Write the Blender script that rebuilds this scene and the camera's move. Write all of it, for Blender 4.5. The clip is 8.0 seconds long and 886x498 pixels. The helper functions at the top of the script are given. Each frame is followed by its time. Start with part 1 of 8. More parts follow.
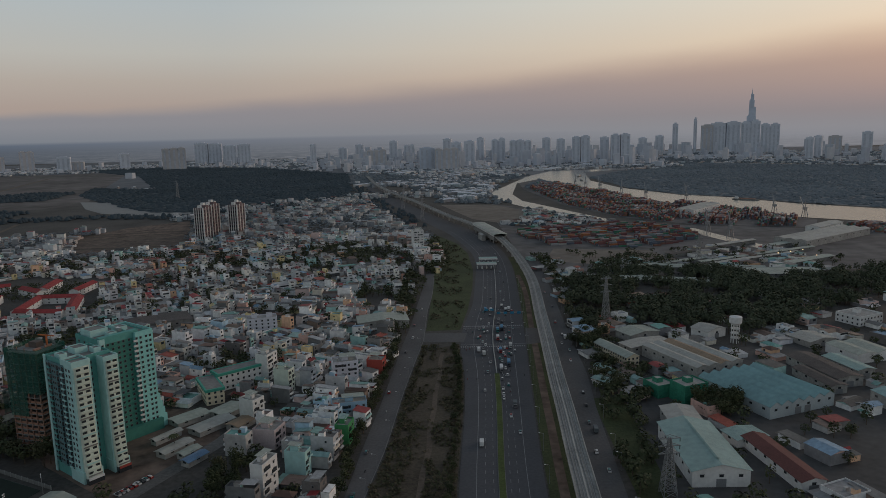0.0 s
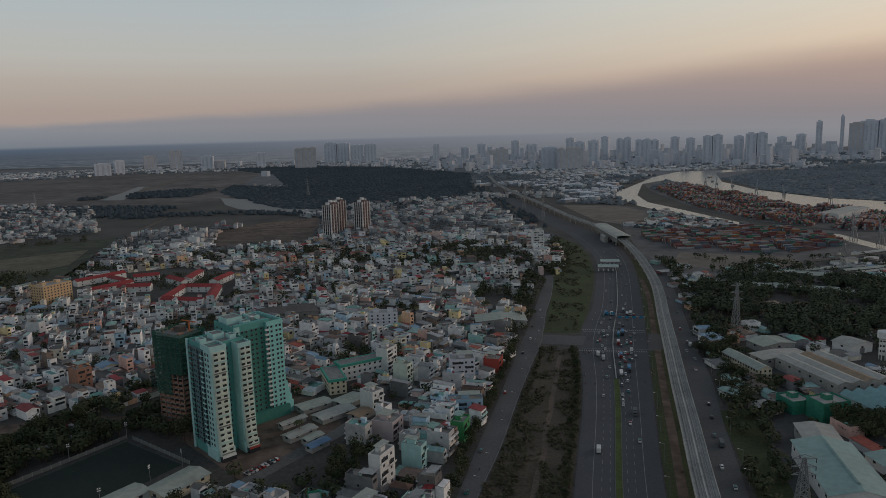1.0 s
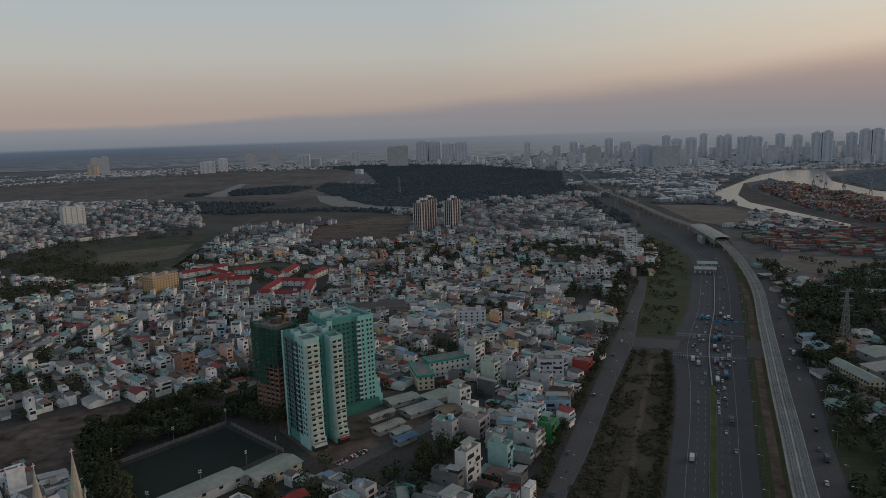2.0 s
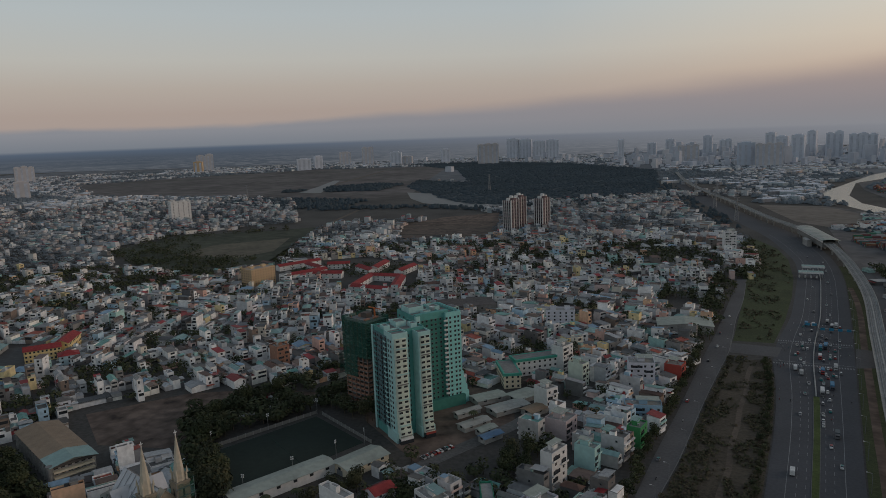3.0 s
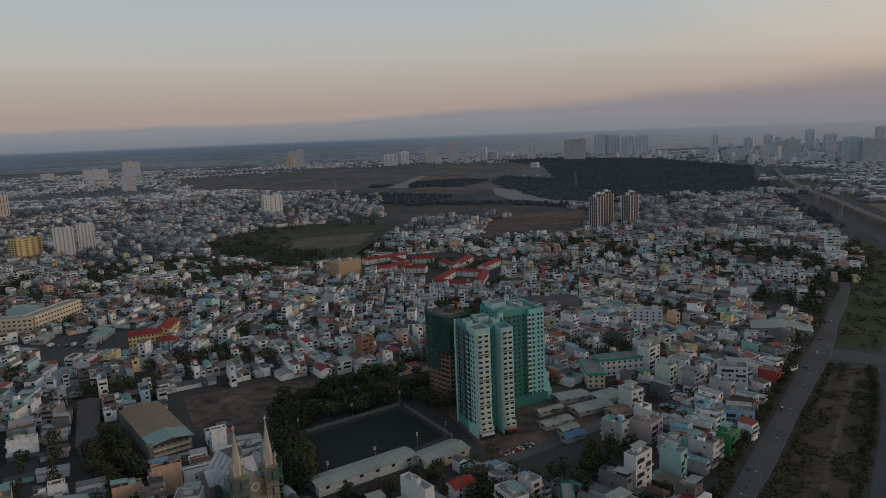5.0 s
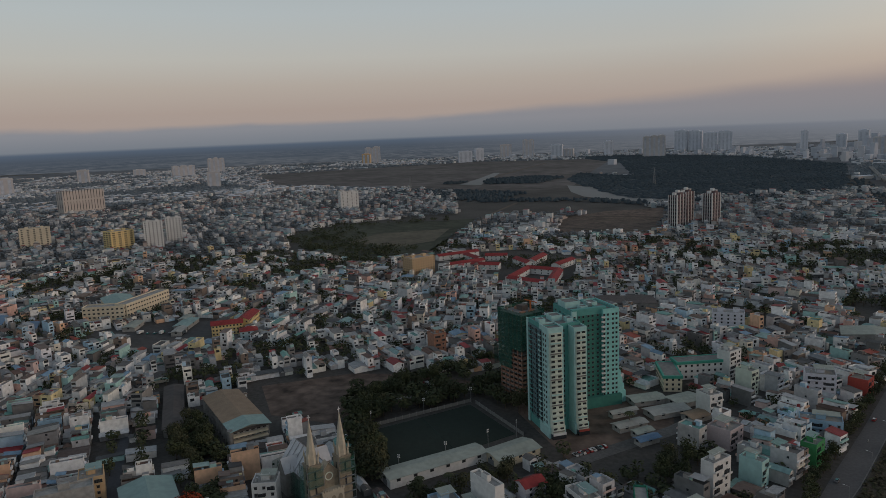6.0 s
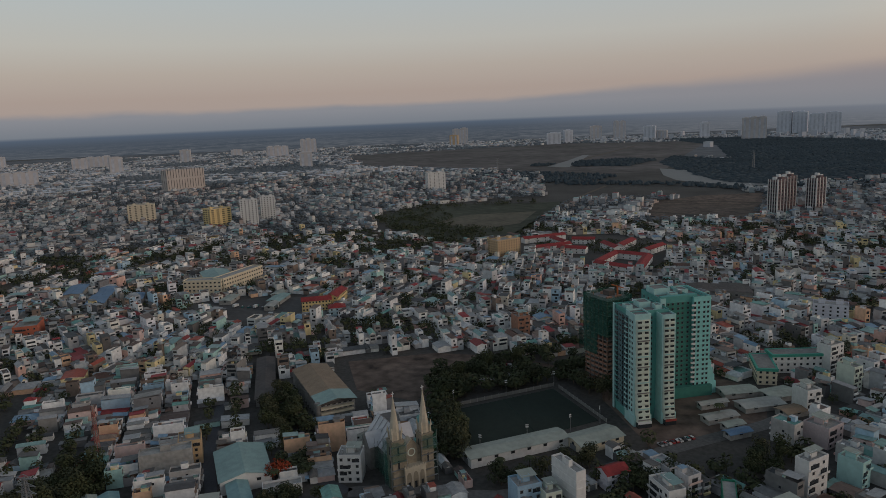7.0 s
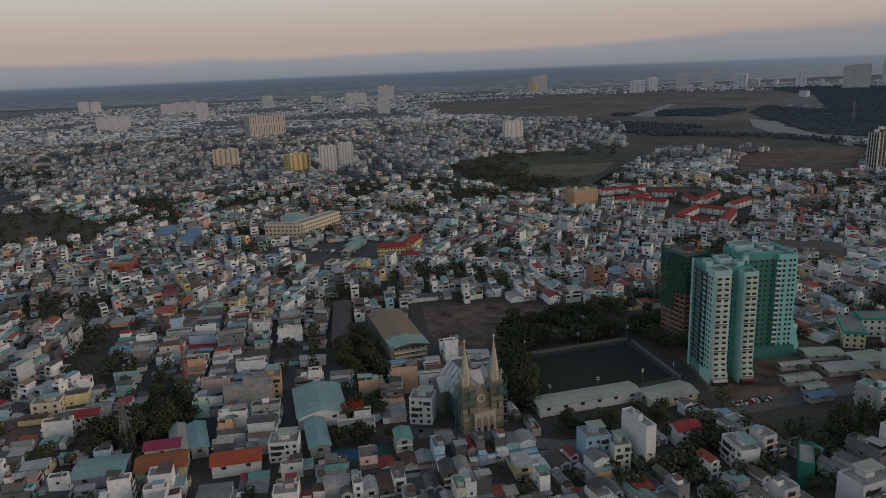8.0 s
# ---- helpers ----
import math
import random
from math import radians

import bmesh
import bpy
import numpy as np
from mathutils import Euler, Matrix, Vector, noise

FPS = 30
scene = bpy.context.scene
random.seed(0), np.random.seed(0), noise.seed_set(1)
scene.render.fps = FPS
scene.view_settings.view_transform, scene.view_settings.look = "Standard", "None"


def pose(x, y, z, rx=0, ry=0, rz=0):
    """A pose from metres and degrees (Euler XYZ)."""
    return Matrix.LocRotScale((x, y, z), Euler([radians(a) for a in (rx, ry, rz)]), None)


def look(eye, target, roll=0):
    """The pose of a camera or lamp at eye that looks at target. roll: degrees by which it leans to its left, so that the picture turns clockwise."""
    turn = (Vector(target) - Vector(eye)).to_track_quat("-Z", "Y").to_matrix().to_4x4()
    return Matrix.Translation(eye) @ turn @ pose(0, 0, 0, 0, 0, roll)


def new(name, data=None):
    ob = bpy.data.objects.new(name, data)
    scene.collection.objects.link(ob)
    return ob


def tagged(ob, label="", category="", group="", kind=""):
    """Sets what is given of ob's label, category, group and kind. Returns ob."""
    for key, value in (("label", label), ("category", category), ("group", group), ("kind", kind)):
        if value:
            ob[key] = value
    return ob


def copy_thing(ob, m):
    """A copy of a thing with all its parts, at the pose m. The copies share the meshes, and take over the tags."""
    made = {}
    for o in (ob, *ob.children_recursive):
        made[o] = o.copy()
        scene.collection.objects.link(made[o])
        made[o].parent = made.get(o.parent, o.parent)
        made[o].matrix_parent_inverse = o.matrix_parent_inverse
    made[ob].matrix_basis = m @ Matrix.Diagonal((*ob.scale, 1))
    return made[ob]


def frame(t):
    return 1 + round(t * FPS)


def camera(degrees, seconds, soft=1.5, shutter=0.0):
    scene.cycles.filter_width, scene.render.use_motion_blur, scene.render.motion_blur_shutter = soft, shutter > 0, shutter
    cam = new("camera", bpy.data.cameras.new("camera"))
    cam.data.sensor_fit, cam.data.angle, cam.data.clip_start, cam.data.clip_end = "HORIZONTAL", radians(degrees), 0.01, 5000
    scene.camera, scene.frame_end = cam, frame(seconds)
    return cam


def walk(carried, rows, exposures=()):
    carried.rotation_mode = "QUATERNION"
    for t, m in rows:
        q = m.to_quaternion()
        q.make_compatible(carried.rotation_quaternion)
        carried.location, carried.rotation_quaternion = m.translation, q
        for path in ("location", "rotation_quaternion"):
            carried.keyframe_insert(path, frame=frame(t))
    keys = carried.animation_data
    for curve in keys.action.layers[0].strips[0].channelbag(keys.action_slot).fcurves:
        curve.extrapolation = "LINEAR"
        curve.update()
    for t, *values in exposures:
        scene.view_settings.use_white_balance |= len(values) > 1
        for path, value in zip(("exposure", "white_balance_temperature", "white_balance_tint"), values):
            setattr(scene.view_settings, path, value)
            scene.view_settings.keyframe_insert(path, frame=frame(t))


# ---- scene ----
cam = camera(63.8, 8.0, soft=0.7)
EYE = (0.0, 0.0, 180.0)


def aim(yaw, pitch, lean):
    y, p = radians(yaw), radians(pitch)
    ahead = Vector((-math.sin(y) * math.cos(p), math.cos(y) * math.cos(p), math.sin(p)))
    return look(EYE, Vector(EYE) + 10 * ahead, -lean)


# seconds, yaw to the left, pitch, lean to the right
TURN = [
    (0.0, 0.0, -9.58, 1.30), (0.5, 5.28, -9.47, 1.38), (1.0, 9.73, -9.38, 1.54), (1.5, 13.42, -9.32, 1.73),
    (2.0, 17.01, -9.31, 1.84), (2.2, 18.45, -9.30, 1.88), (3.3, 25.55, -9.25, 2.05), (3.5, 25.98, -9.25, 2.07),
    (4.0, 27.28, -9.32, 2.10), (4.2, 27.95, -9.33, 2.13), (5.3, 32.70, -9.37, 2.27), (5.5, 33.96, -9.38, 2.30),
    (6.0, 37.07, -9.38, 2.36), (6.5, 40.22, -9.38, 2.38), (7.0, 44.10, -10.56, 2.40), (7.5, 47.75, -12.57, 2.36),
    (8.0, 50.40, -14.39, 2.34),
]
walk(cam, [(t, aim(a, b, c)) for t, a, b, c in TURN], [(0.0, 0.0, 6330, 10), (7.0, -0.03, 6330, 10), (7.5, 0.05, 6330, 10), (8.0, 0.15, 6330, 10)])

# ---------------------------------------------------------------- sky and sun
SUNSET = -62.0  # yaw of the afterglow, to the right of the first view
world = bpy.data.worlds.new("dusk_sky")
scene.world = world
world.use_nodes = True
wn, wl = world.node_tree.nodes, world.node_tree.links
wn.clear()


def wnode(kind, **values):
    n = wn.new(kind)
    for k, v in values.items():
        if k == "operation":
            n.operation = v
        elif k == "blend":
            n.data_type, n.blend_type = "RGBA", v
    return n


w_out = wnode("ShaderNodeOutputWorld")
w_add = wnode("ShaderNodeAddShader")
w_sky = wnode("ShaderNodeTexSky")
w_sky.sky_type, w_sky.sun_disc = "NISHITA", False
w_sky.sun_elevation, w_sky.sun_rotation = radians(3), radians(-SUNSET)
w_sky.air_density, w_sky.dust_density = 1.5, 4.0
w_bg1 = wnode("ShaderNodeBackground")
w_bg1.inputs["Strength"].default_value = 0.05
w_bg2 = wnode("ShaderNodeBackground")
w_bg2.inputs["Strength"].default_value = 1.0
wl.new(w_sky.outputs[0], w_bg1.inputs["Color"])
w_tc = wnode("ShaderNodeTexCoord")
w_sep = wnode("ShaderNodeSeparateXYZ")
wl.new(w_tc.outputs["Generated"], w_sep.inputs[0])
# height of the smog bank varies along the horizon
w_noise = wnode("ShaderNodeTexNoise")
w_noise.inputs["Scale"].default_value = 7.0
w_noise.inputs["Detail"].default_value = 5.0
w_map = wnode("ShaderNodeMapping")
w_map.inputs["Scale"].default_value = (1.0, 1.0, 4.0)
wl.new(w_tc.outputs["Generated"], w_map.inputs["Vector"])
wl.new(w_map.outputs[0], w_noise.inputs["Vector"])


def wmath(op, a, b):
    n = wnode("ShaderNodeMath", operation=op)
    for i, v in enumerate((a, b)):
        if isinstance(v, float):
            n.inputs[i].default_value = v
        else:
            wl.new(v, n.inputs[i])
    return n.outputs[0]


# the bank is thick towards the afterglow and thins out to the left
w_glow = wmath("ADD", wmath("MULTIPLY", w_sep.outputs["X"], -math.sin(radians(SUNSET))),
               wmath("MULTIPLY", w_sep.outputs["Y"], math.cos(radians(SUNSET))))
w_bank = wmath("MAXIMUM", wmath("ADD", wmath("ADD", wmath("MULTIPLY", w_glow, 0.030), 0.027), wmath("MULTIPLY", wmath("MULTIPLY", w_glow, wmath("ABSOLUTE", w_glow, 0.0)), 0.06)), 0.019)
w_bank = wmath("ADD", w_bank, wmath("MULTIPLY", wmath("SUBTRACT", w_noise.outputs[0], 0.5), 0.016))
w_edge = wmath("MAXIMUM", wmath("ADD", wmath("MULTIPLY", w_glow, 0.024), 0.008), 0.0045)
w_rel = wmath("DIVIDE", wmath("SUBTRACT", w_sep.outputs["Z"], w_bank), w_edge)
w_smog = wnode("ShaderNodeMapRange")
w_smog.interpolation_type = "SMOOTHSTEP"
w_smog.inputs["From Min"].default_value, w_smog.inputs["From Max"].default_value = -1.0, 1.0
wl.new(w_rel, w_smog.inputs["Value"])


def ramp(nodes, stops, interpolation="LINEAR"):
    r = nodes.new("ShaderNodeValToRGB")
    r.color_ramp.interpolation = interpolation
    while len(r.color_ramp.elements) < len(stops):
        r.color_ramp.elements.new(0.5)
    for e, (at, c) in zip(r.color_ramp.elements, stops):
        e.position, e.color = at, (*c, 1)
    return r


# clear sky by height, cool side and afterglow side
cool = ramp(wn, [(0.0, (0.37, 0.30, 0.27)), (0.19, (0.385, 0.315, 0.275)), (0.26, (0.41, 0.365, 0.325)), (0.32, (0.435, 0.43, 0.405)),
                 (0.40, (0.395, 0.435, 0.455)), (0.70, (0.20, 0.235, 0.275)), (1.0, (0.12, 0.152, 0.195))])
warm = ramp(wn, [(0.0, (0.42, 0.31, 0.275)), (0.19, (0.48, 0.34, 0.275)), (0.26, (0.59, 0.45, 0.35)), (0.32, (0.66, 0.54, 0.42)),
                 (0.40, (0.67, 0.62, 0.525)), (0.70, (0.245, 0.255, 0.28)), (1.0, (0.12, 0.152, 0.195))])
w_el = wmath("POWER", wmath("MAXIMUM", w_sep.outputs["Z"], 0.0), 0.5)
for r in (cool, warm):
    wl.new(w_el, r.inputs[0])
w_side = wnode("ShaderNodeMapRange")
w_side.inputs["From Min"].default_value, w_side.inputs["From Max"].default_value = 0.20, 0.94
wl.new(w_glow, w_side.inputs["Value"])
w_mix = wnode("ShaderNodeMix", blend="MIX")
wl.new(w_side.outputs[0], w_mix.inputs[0])
wl.new(cool.outputs[0], w_mix.inputs[6])
wl.new(warm.outputs[0], w_mix.inputs[7])
# smog by height: hazy land below the horizon, grey violet above it
smog = ramp(wn, [(0.0, (0.050, 0.058, 0.066)), (0.30, (0.050, 0.058, 0.068)), (0.45, (0.066, 0.083, 0.108)),
                 (0.490, (0.086, 0.112, 0.152)), (0.508, (0.186, 0.204, 0.230)), (0.60, (0.243, 0.248, 0.268)), (1.0, (0.27, 0.256, 0.268))])
smog_w = ramp(wn, [(0.0, (0.055, 0.060, 0.066)), (0.30, (0.175, 0.182, 0.200)), (0.45, (0.235, 0.242, 0.262)),
                   (0.50, (0.250, 0.250, 0.265)), (0.60, (0.255, 0.236, 0.243)), (1.0, (0.36, 0.280, 0.262))])
# the horizon lies a little below eye level, by the curve of the earth
DIP = 0.007
w_lift = wmath("ADD", wmath("MULTIPLY", wmath("ADD", w_sep.outputs["Z"], DIP), 5.0), 0.5)
w_smix = wnode("ShaderNodeMix", blend="MIX")
w_sside = wnode("ShaderNodeMapRange")
w_sside.inputs["From Min"].default_value, w_sside.inputs["From Max"].default_value = -0.2, 0.75
wl.new(w_glow, w_sside.inputs["Value"])
wl.new(w_sside.outputs[0], w_smix.inputs[0])
for r, i in ((smog, 6), (smog_w, 7)):
    wl.new(w_lift, r.inputs[0])
    wl.new(r.outputs[0], w_smix.inputs[i])
w_mix2 = wnode("ShaderNodeMix", blend="MIX")
wl.new(w_smog.outputs[0], w_mix2.inputs[0])
# land beyond the modelled ground: fields, woods, water and suburbs laid out on the plain, fading into haze
w_down = wmath("MAXIMUM", wmath("MULTIPLY", wmath("ADD", w_sep.outputs["Z"], DIP * 0.8), -1.0), 0.0012)
w_dist = wmath("DIVIDE", EYE[2], w_down)
w_plan = wnode("ShaderNodeCombineXYZ")
wl.new(wmath("MULTIPLY", w_sep.outputs["X"], w_dist), w_plan.inputs[0])
wl.new(wmath("MULTIPLY", w_sep.outputs["Y"], w_dist), w_plan.inputs[1])


def wpatch(size, lo, hi, detail=4.0):
    n = wnode("ShaderNodeTexNoise")
    n.inputs["Scale"].default_value, n.inputs["Detail"].default_value = 1.0 / size, detail
    wl.new(w_plan.outputs[0], n.inputs["Vector"])
    m = wnode("ShaderNodeMapRange")
    m.inputs["From Min"].default_value, m.inputs["From Max"].default_value = lo, hi
    wl.new(n.outputs[0], m.inputs["Value"])
    return m.outputs[0]


def wblend(f, c0, c1):
    n = wnode("ShaderNodeMix", blend="MIX")
    for i, v in ((0, f), (6, c0), (7, c1)):
        if isinstance(v, tuple):
            n.inputs[i].default_value = (*v, 1)
        else:
            wl.new(v, n.inputs[i])
    return n.outputs[2]


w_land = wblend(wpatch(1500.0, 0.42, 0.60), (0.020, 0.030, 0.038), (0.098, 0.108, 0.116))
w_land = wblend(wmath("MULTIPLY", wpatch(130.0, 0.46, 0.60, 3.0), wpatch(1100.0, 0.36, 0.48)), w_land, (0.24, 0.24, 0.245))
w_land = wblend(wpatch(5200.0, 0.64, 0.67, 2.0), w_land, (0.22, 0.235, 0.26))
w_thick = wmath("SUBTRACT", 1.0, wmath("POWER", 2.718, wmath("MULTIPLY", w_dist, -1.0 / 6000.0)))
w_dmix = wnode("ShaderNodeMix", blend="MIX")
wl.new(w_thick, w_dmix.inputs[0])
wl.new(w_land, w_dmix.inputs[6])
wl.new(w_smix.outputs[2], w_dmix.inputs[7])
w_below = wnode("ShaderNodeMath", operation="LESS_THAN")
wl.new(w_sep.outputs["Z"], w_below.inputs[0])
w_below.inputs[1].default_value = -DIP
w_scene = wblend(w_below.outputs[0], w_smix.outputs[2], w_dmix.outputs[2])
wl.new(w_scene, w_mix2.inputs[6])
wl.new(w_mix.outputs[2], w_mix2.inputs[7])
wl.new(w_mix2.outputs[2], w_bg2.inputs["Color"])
wl.new(w_bg1.outputs[0], w_add.inputs[0])
wl.new(w_bg2.outputs[0], w_add.inputs[1])
wl.new(w_add.outputs[0], w_out.inputs["Surface"])

sun = new("sun", bpy.data.lights.new("sun", "SUN"))
sun.data.energy, sun.data.angle, sun.data.color = 0.55, radians(25), (1.0, 0.82, 0.68)
_s = radians(SUNSET)
sun.matrix_world = look((-math.sin(_s) * 900, math.cos(_s) * 900, 900 * math.tan(radians(16))), (0, 0, 0))

# ---------------------------------------------------------------- materials


def material(name, colour, rough=0.8, metal=0.0, spread=0.25, fine=1.2, coarse=0.06, bump=0.0, bump_scale=2.0, by="", stops=(), spec=0.3):
    """A surface with grain and stains at two sizes; by: 'object' or 'island' picks one of the stops for each piece."""
    m = bpy.data.materials.new(name)
    m.use_nodes = True
    nt = m.node_tree
    b = nt.nodes["Principled BSDF"]
    b.inputs["Roughness"].default_value, b.inputs["Metallic"].default_value = rough, metal
    b.inputs["Specular IOR Level"].default_value = spec
    tc = nt.nodes.new("ShaderNodeTexCoord")
    n1, n2 = nt.nodes.new("ShaderNodeTexNoise"), nt.nodes.new("ShaderNodeTexNoise")
    n1.inputs["Scale"].default_value, n2.inputs["Scale"].default_value = fine, coarse
    n1.inputs["Detail"].default_value, n2.inputs["Detail"].default_value = 3, 4
    for n in (n1, n2):
        nt.links.new(tc.outputs["Object"], n.inputs["Vector"])
    mul = nt.nodes.new("ShaderNodeMath")
    mul.operation = "ADD"
    nt.links.new(n1.outputs[0], mul.inputs[0])
    nt.links.new(n2.outputs[0], mul.inputs[1])
    rng = nt.nodes.new("ShaderNodeMapRange")
    rng.inputs["From Min"].default_value, rng.inputs["From Max"].default_value = 0.65, 1.35
    rng.inputs["To Min"].default_value, rng.inputs["To Max"].default_value = 1 - spread, 1 + spread
    nt.links.new(mul.outputs[0], rng.inputs["Value"])
    mix = nt.nodes.new("ShaderNodeMix")
    mix.data_type, mix.blend_type = "RGBA", "MULTIPLY"
    mix.inputs[0].default_value = 1.0
    nt.links.new(rng.outputs[0], mix.inputs[7])
    if by:
        src = nt.nodes.new("ShaderNodeObjectInfo" if by == "object" else "ShaderNodeNewGeometry")
        r = ramp(nt.nodes, [(i / len(stops), c) for i, c in enumerate(stops)], "CONSTANT")
        nt.links.new(src.outputs["Random" if by == "object" else "Random Per Island"], r.inputs[0])
        nt.links.new(r.outputs[0], mix.inputs[6])
    else:
        mix.inputs[6].default_value = (*colour, 1)
    nt.links.new(mix.outputs[2], b.inputs["Base Color"])
    if bump:
        bn, bt = nt.nodes.new("ShaderNodeBump"), nt.nodes.new("ShaderNodeTexNoise")
        bt.inputs["Scale"].default_value, bt.inputs["Detail"].default_value = bump_scale, 4
        bn.inputs["Strength"].default_value, bn.inputs["Distance"].default_value = min(1.0, bump), 0.5
        nt.links.new(tc.outputs["Object"], bt.inputs["Vector"])
        nt.links.new(bt.outputs[0], bn.inputs["Height"])
        nt.links.new(bn.outputs[0], b.inputs["Normal"])
    return m


def ribbed(m, scale, strength=0.6):
    """Adds the ribs of profiled sheet, along the local y, to a material."""
    nt = m.node_tree
    b = nt.nodes["Principled BSDF"]
    tc, wv, bn = nt.nodes.new("ShaderNodeTexCoord"), nt.nodes.new("ShaderNodeTexWave"), nt.nodes.new("ShaderNodeBump")
    wv.inputs["Scale"].default_value = scale
    bn.inputs["Strength"].default_value, bn.inputs["Distance"].default_value = strength, 0.06
    nt.links.new(tc.outputs["Object"], wv.inputs["Vector"])
    nt.links.new(wv.outputs["Fac"], bn.inputs["Height"])
    nt.links.new(bn.outputs[0], b.inputs["Normal"])
    return m


WALLS = [(0.86, 0.86, 0.85), (0.46, 0.46, 0.47), (0.86, 0.86, 0.85), (0.80, 0.79, 0.77), (0.22, 0.22, 0.23), (0.62, 0.63, 0.64), (0.68, 0.63, 0.54),
         (0.80, 0.80, 0.79), (0.12, 0.12, 0.125), (0.84, 0.83, 0.81), (0.40, 0.56, 0.68), (0.54, 0.54, 0.52), (0.36, 0.56, 0.53),
         (0.44, 0.43, 0.42), (0.72, 0.60, 0.34), (0.70, 0.70, 0.71), (0.62, 0.47, 0.44), (0.78, 0.77, 0.75), (0.17, 0.17, 0.17),
         (0.52, 0.52, 0.54), (0.70, 0.45, 0.30), (0.72, 0.72, 0.76), (0.22, 0.17, 0.14), (0.82, 0.82, 0.82), (0.80, 0.79, 0.77), (0.48, 0.50, 0.52), (0.62, 0.40, 0.34), (0.82, 0.80, 0.74), (0.76, 0.76, 0.76), (0.27, 0.26, 0.25), (0.60, 0.60, 0.60), (0.15, 0.14, 0.135)]
ROOFS = [(0.206, 0.211, 0.215), (0.310, 0.314, 0.318), (0.095, 0.095, 0.099), (0.396, 0.404, 0.408), (0.224, 0.344, 0.335), (0.189, 0.181, 0.172),
         (0.172, 0.284, 0.258), (0.344, 0.344, 0.344), (0.103, 0.060, 0.047), (0.249, 0.254, 0.258), (0.499, 0.507, 0.516), (0.120, 0.120, 0.116),
         (0.267, 0.258, 0.241), (0.275, 0.039, 0.043), (0.155, 0.318, 0.284), (0.361, 0.357, 0.344), (0.065, 0.069, 0.073),
         (0.129, 0.073, 0.056), (0.344, 0.353, 0.361), (0.284, 0.387, 0.370), (0.172, 0.172, 0.172),
         (0.206, 0.310, 0.413), (0.267, 0.267, 0.271), (0.103, 0.077, 0.069), (0.224, 0.043, 0.043), (0.310, 0.077, 0.052), (0.120, 0.086, 0.073), (0.163, 0.120, 0.103), (0.077, 0.073, 0.069), (0.103, 0.099, 0.095), (0.138, 0.129, 0.120), (0.215, 0.155, 0.120)]
GREENS = [(0.046, 0.058, 0.029), (0.056, 0.066, 0.033), (0.038, 0.049, 0.027), (0.066, 0.074, 0.037), (0.050, 0.058, 0.035), (0.072, 0.074, 0.041)]
# the same greens with haze painted in, for the wood beyond the highway
GREENS_HAZED = [(0.066, 0.080, 0.050), (0.076, 0.088, 0.055), (0.058, 0.072, 0.048), (0.084, 0.094, 0.058), (0.070, 0.080, 0.056)]

M_ground = material("bare_ground", (0.066, 0.062, 0.057), 0.95, spread=0.45, fine=0.35, coarse=0.012)
M_lane = material("worn_lane_concrete", (0.13, 0.125, 0.12), 0.9, spread=0.35, fine=0.5, coarse=0.03)
M_asphalt = material("asphalt", (0.068, 0.070, 0.078), 0.85, spread=0.22, fine=0.6, coarse=0.02)
M_asphalt2 = material("worn_asphalt", (0.092, 0.090, 0.092), 0.85, spread=0.25, fine=0.6, coarse=0.03)
M_paint = material("road_paint", (0.22, 0.22, 0.225), 0.7, spread=0.35, fine=1.5, coarse=0.1)
M_kerb = material("kerb_concrete", (0.15, 0.145, 0.14), 0.85, spread=0.3)
M_grass = material("verge_grass", (0.050, 0.062, 0.026), 0.95, spread=0.45, fine=0.5, coarse=0.03, bump=0.6, bump_scale=0.9)
M_scrub = material("dry_scrub", (0.068, 0.056, 0.041), 0.95, spread=0.5, fine=0.45, coarse=0.025, bump=0.6, bump_scale=0.7)
M_path = material("trodden_earth", (0.105, 0.083, 0.065), 0.95, spread=0.35, fine=0.5, coarse=0.05)
M_dirt = material("red_brown_dirt", (0.115, 0.084, 0.068), 0.95, spread=0.75, fine=0.12, coarse=0.035, bump=0.4, bump_scale=0.4)
M_quay = material("quay_paving", (0.112, 0.108, 0.108), 0.9, spread=0.45, fine=0.05, coarse=0.01)
# ground towards the horizon, its blue-grey colour imitating haze
M_plain = material("haze_tinted_plain", (0.115, 0.125, 0.138), 0.95, spread=0.35, fine=0.012, coarse=0.002)
M_marsh = material("brown_marsh", (0.100, 0.090, 0.086), 0.95, spread=0.6, fine=0.02, coarse=0.004)
M_field = material("rough_field", (0.046, 0.052, 0.034), 0.95, spread=0.6, fine=0.06, coarse=0.012, bump=0.5, bump_scale=0.4)
M_pitch = material("artificial_turf", (0.020, 0.030, 0.024), 0.95, spread=0.2, fine=0.3, coarse=0.05)
M_sand = material("levelled_sand", (0.16, 0.14, 0.12), 0.95, spread=0.35, fine=0.06, coarse=0.012)
M_yard = material("paved_yard", (0.074, 0.072, 0.071), 0.9, spread=0.3, fine=0.2, coarse=0.02)
M_water = material("river_water", (0.070, 0.076, 0.084), 0.24, spread=0.1, fine=0.02, coarse=0.004, bump=0.15, bump_scale=0.25, spec=0.35)
M_creek = material("still_creek_water", (0.085, 0.090, 0.095), 0.42, spread=0.12, fine=0.02, coarse=0.004, bump=0.2, bump_scale=0.25, spec=0.12)
M_wall_o = material("painted_render", (0.5, 0.5, 0.5), 0.85, spread=0.22, fine=0.5, coarse=0.12, by="object", stops=WALLS)
M_wall_i = material("painted_render_row", (0.5, 0.5, 0.5), 0.85, spread=0.22, fine=0.4, coarse=0.05, by="island", stops=WALLS)
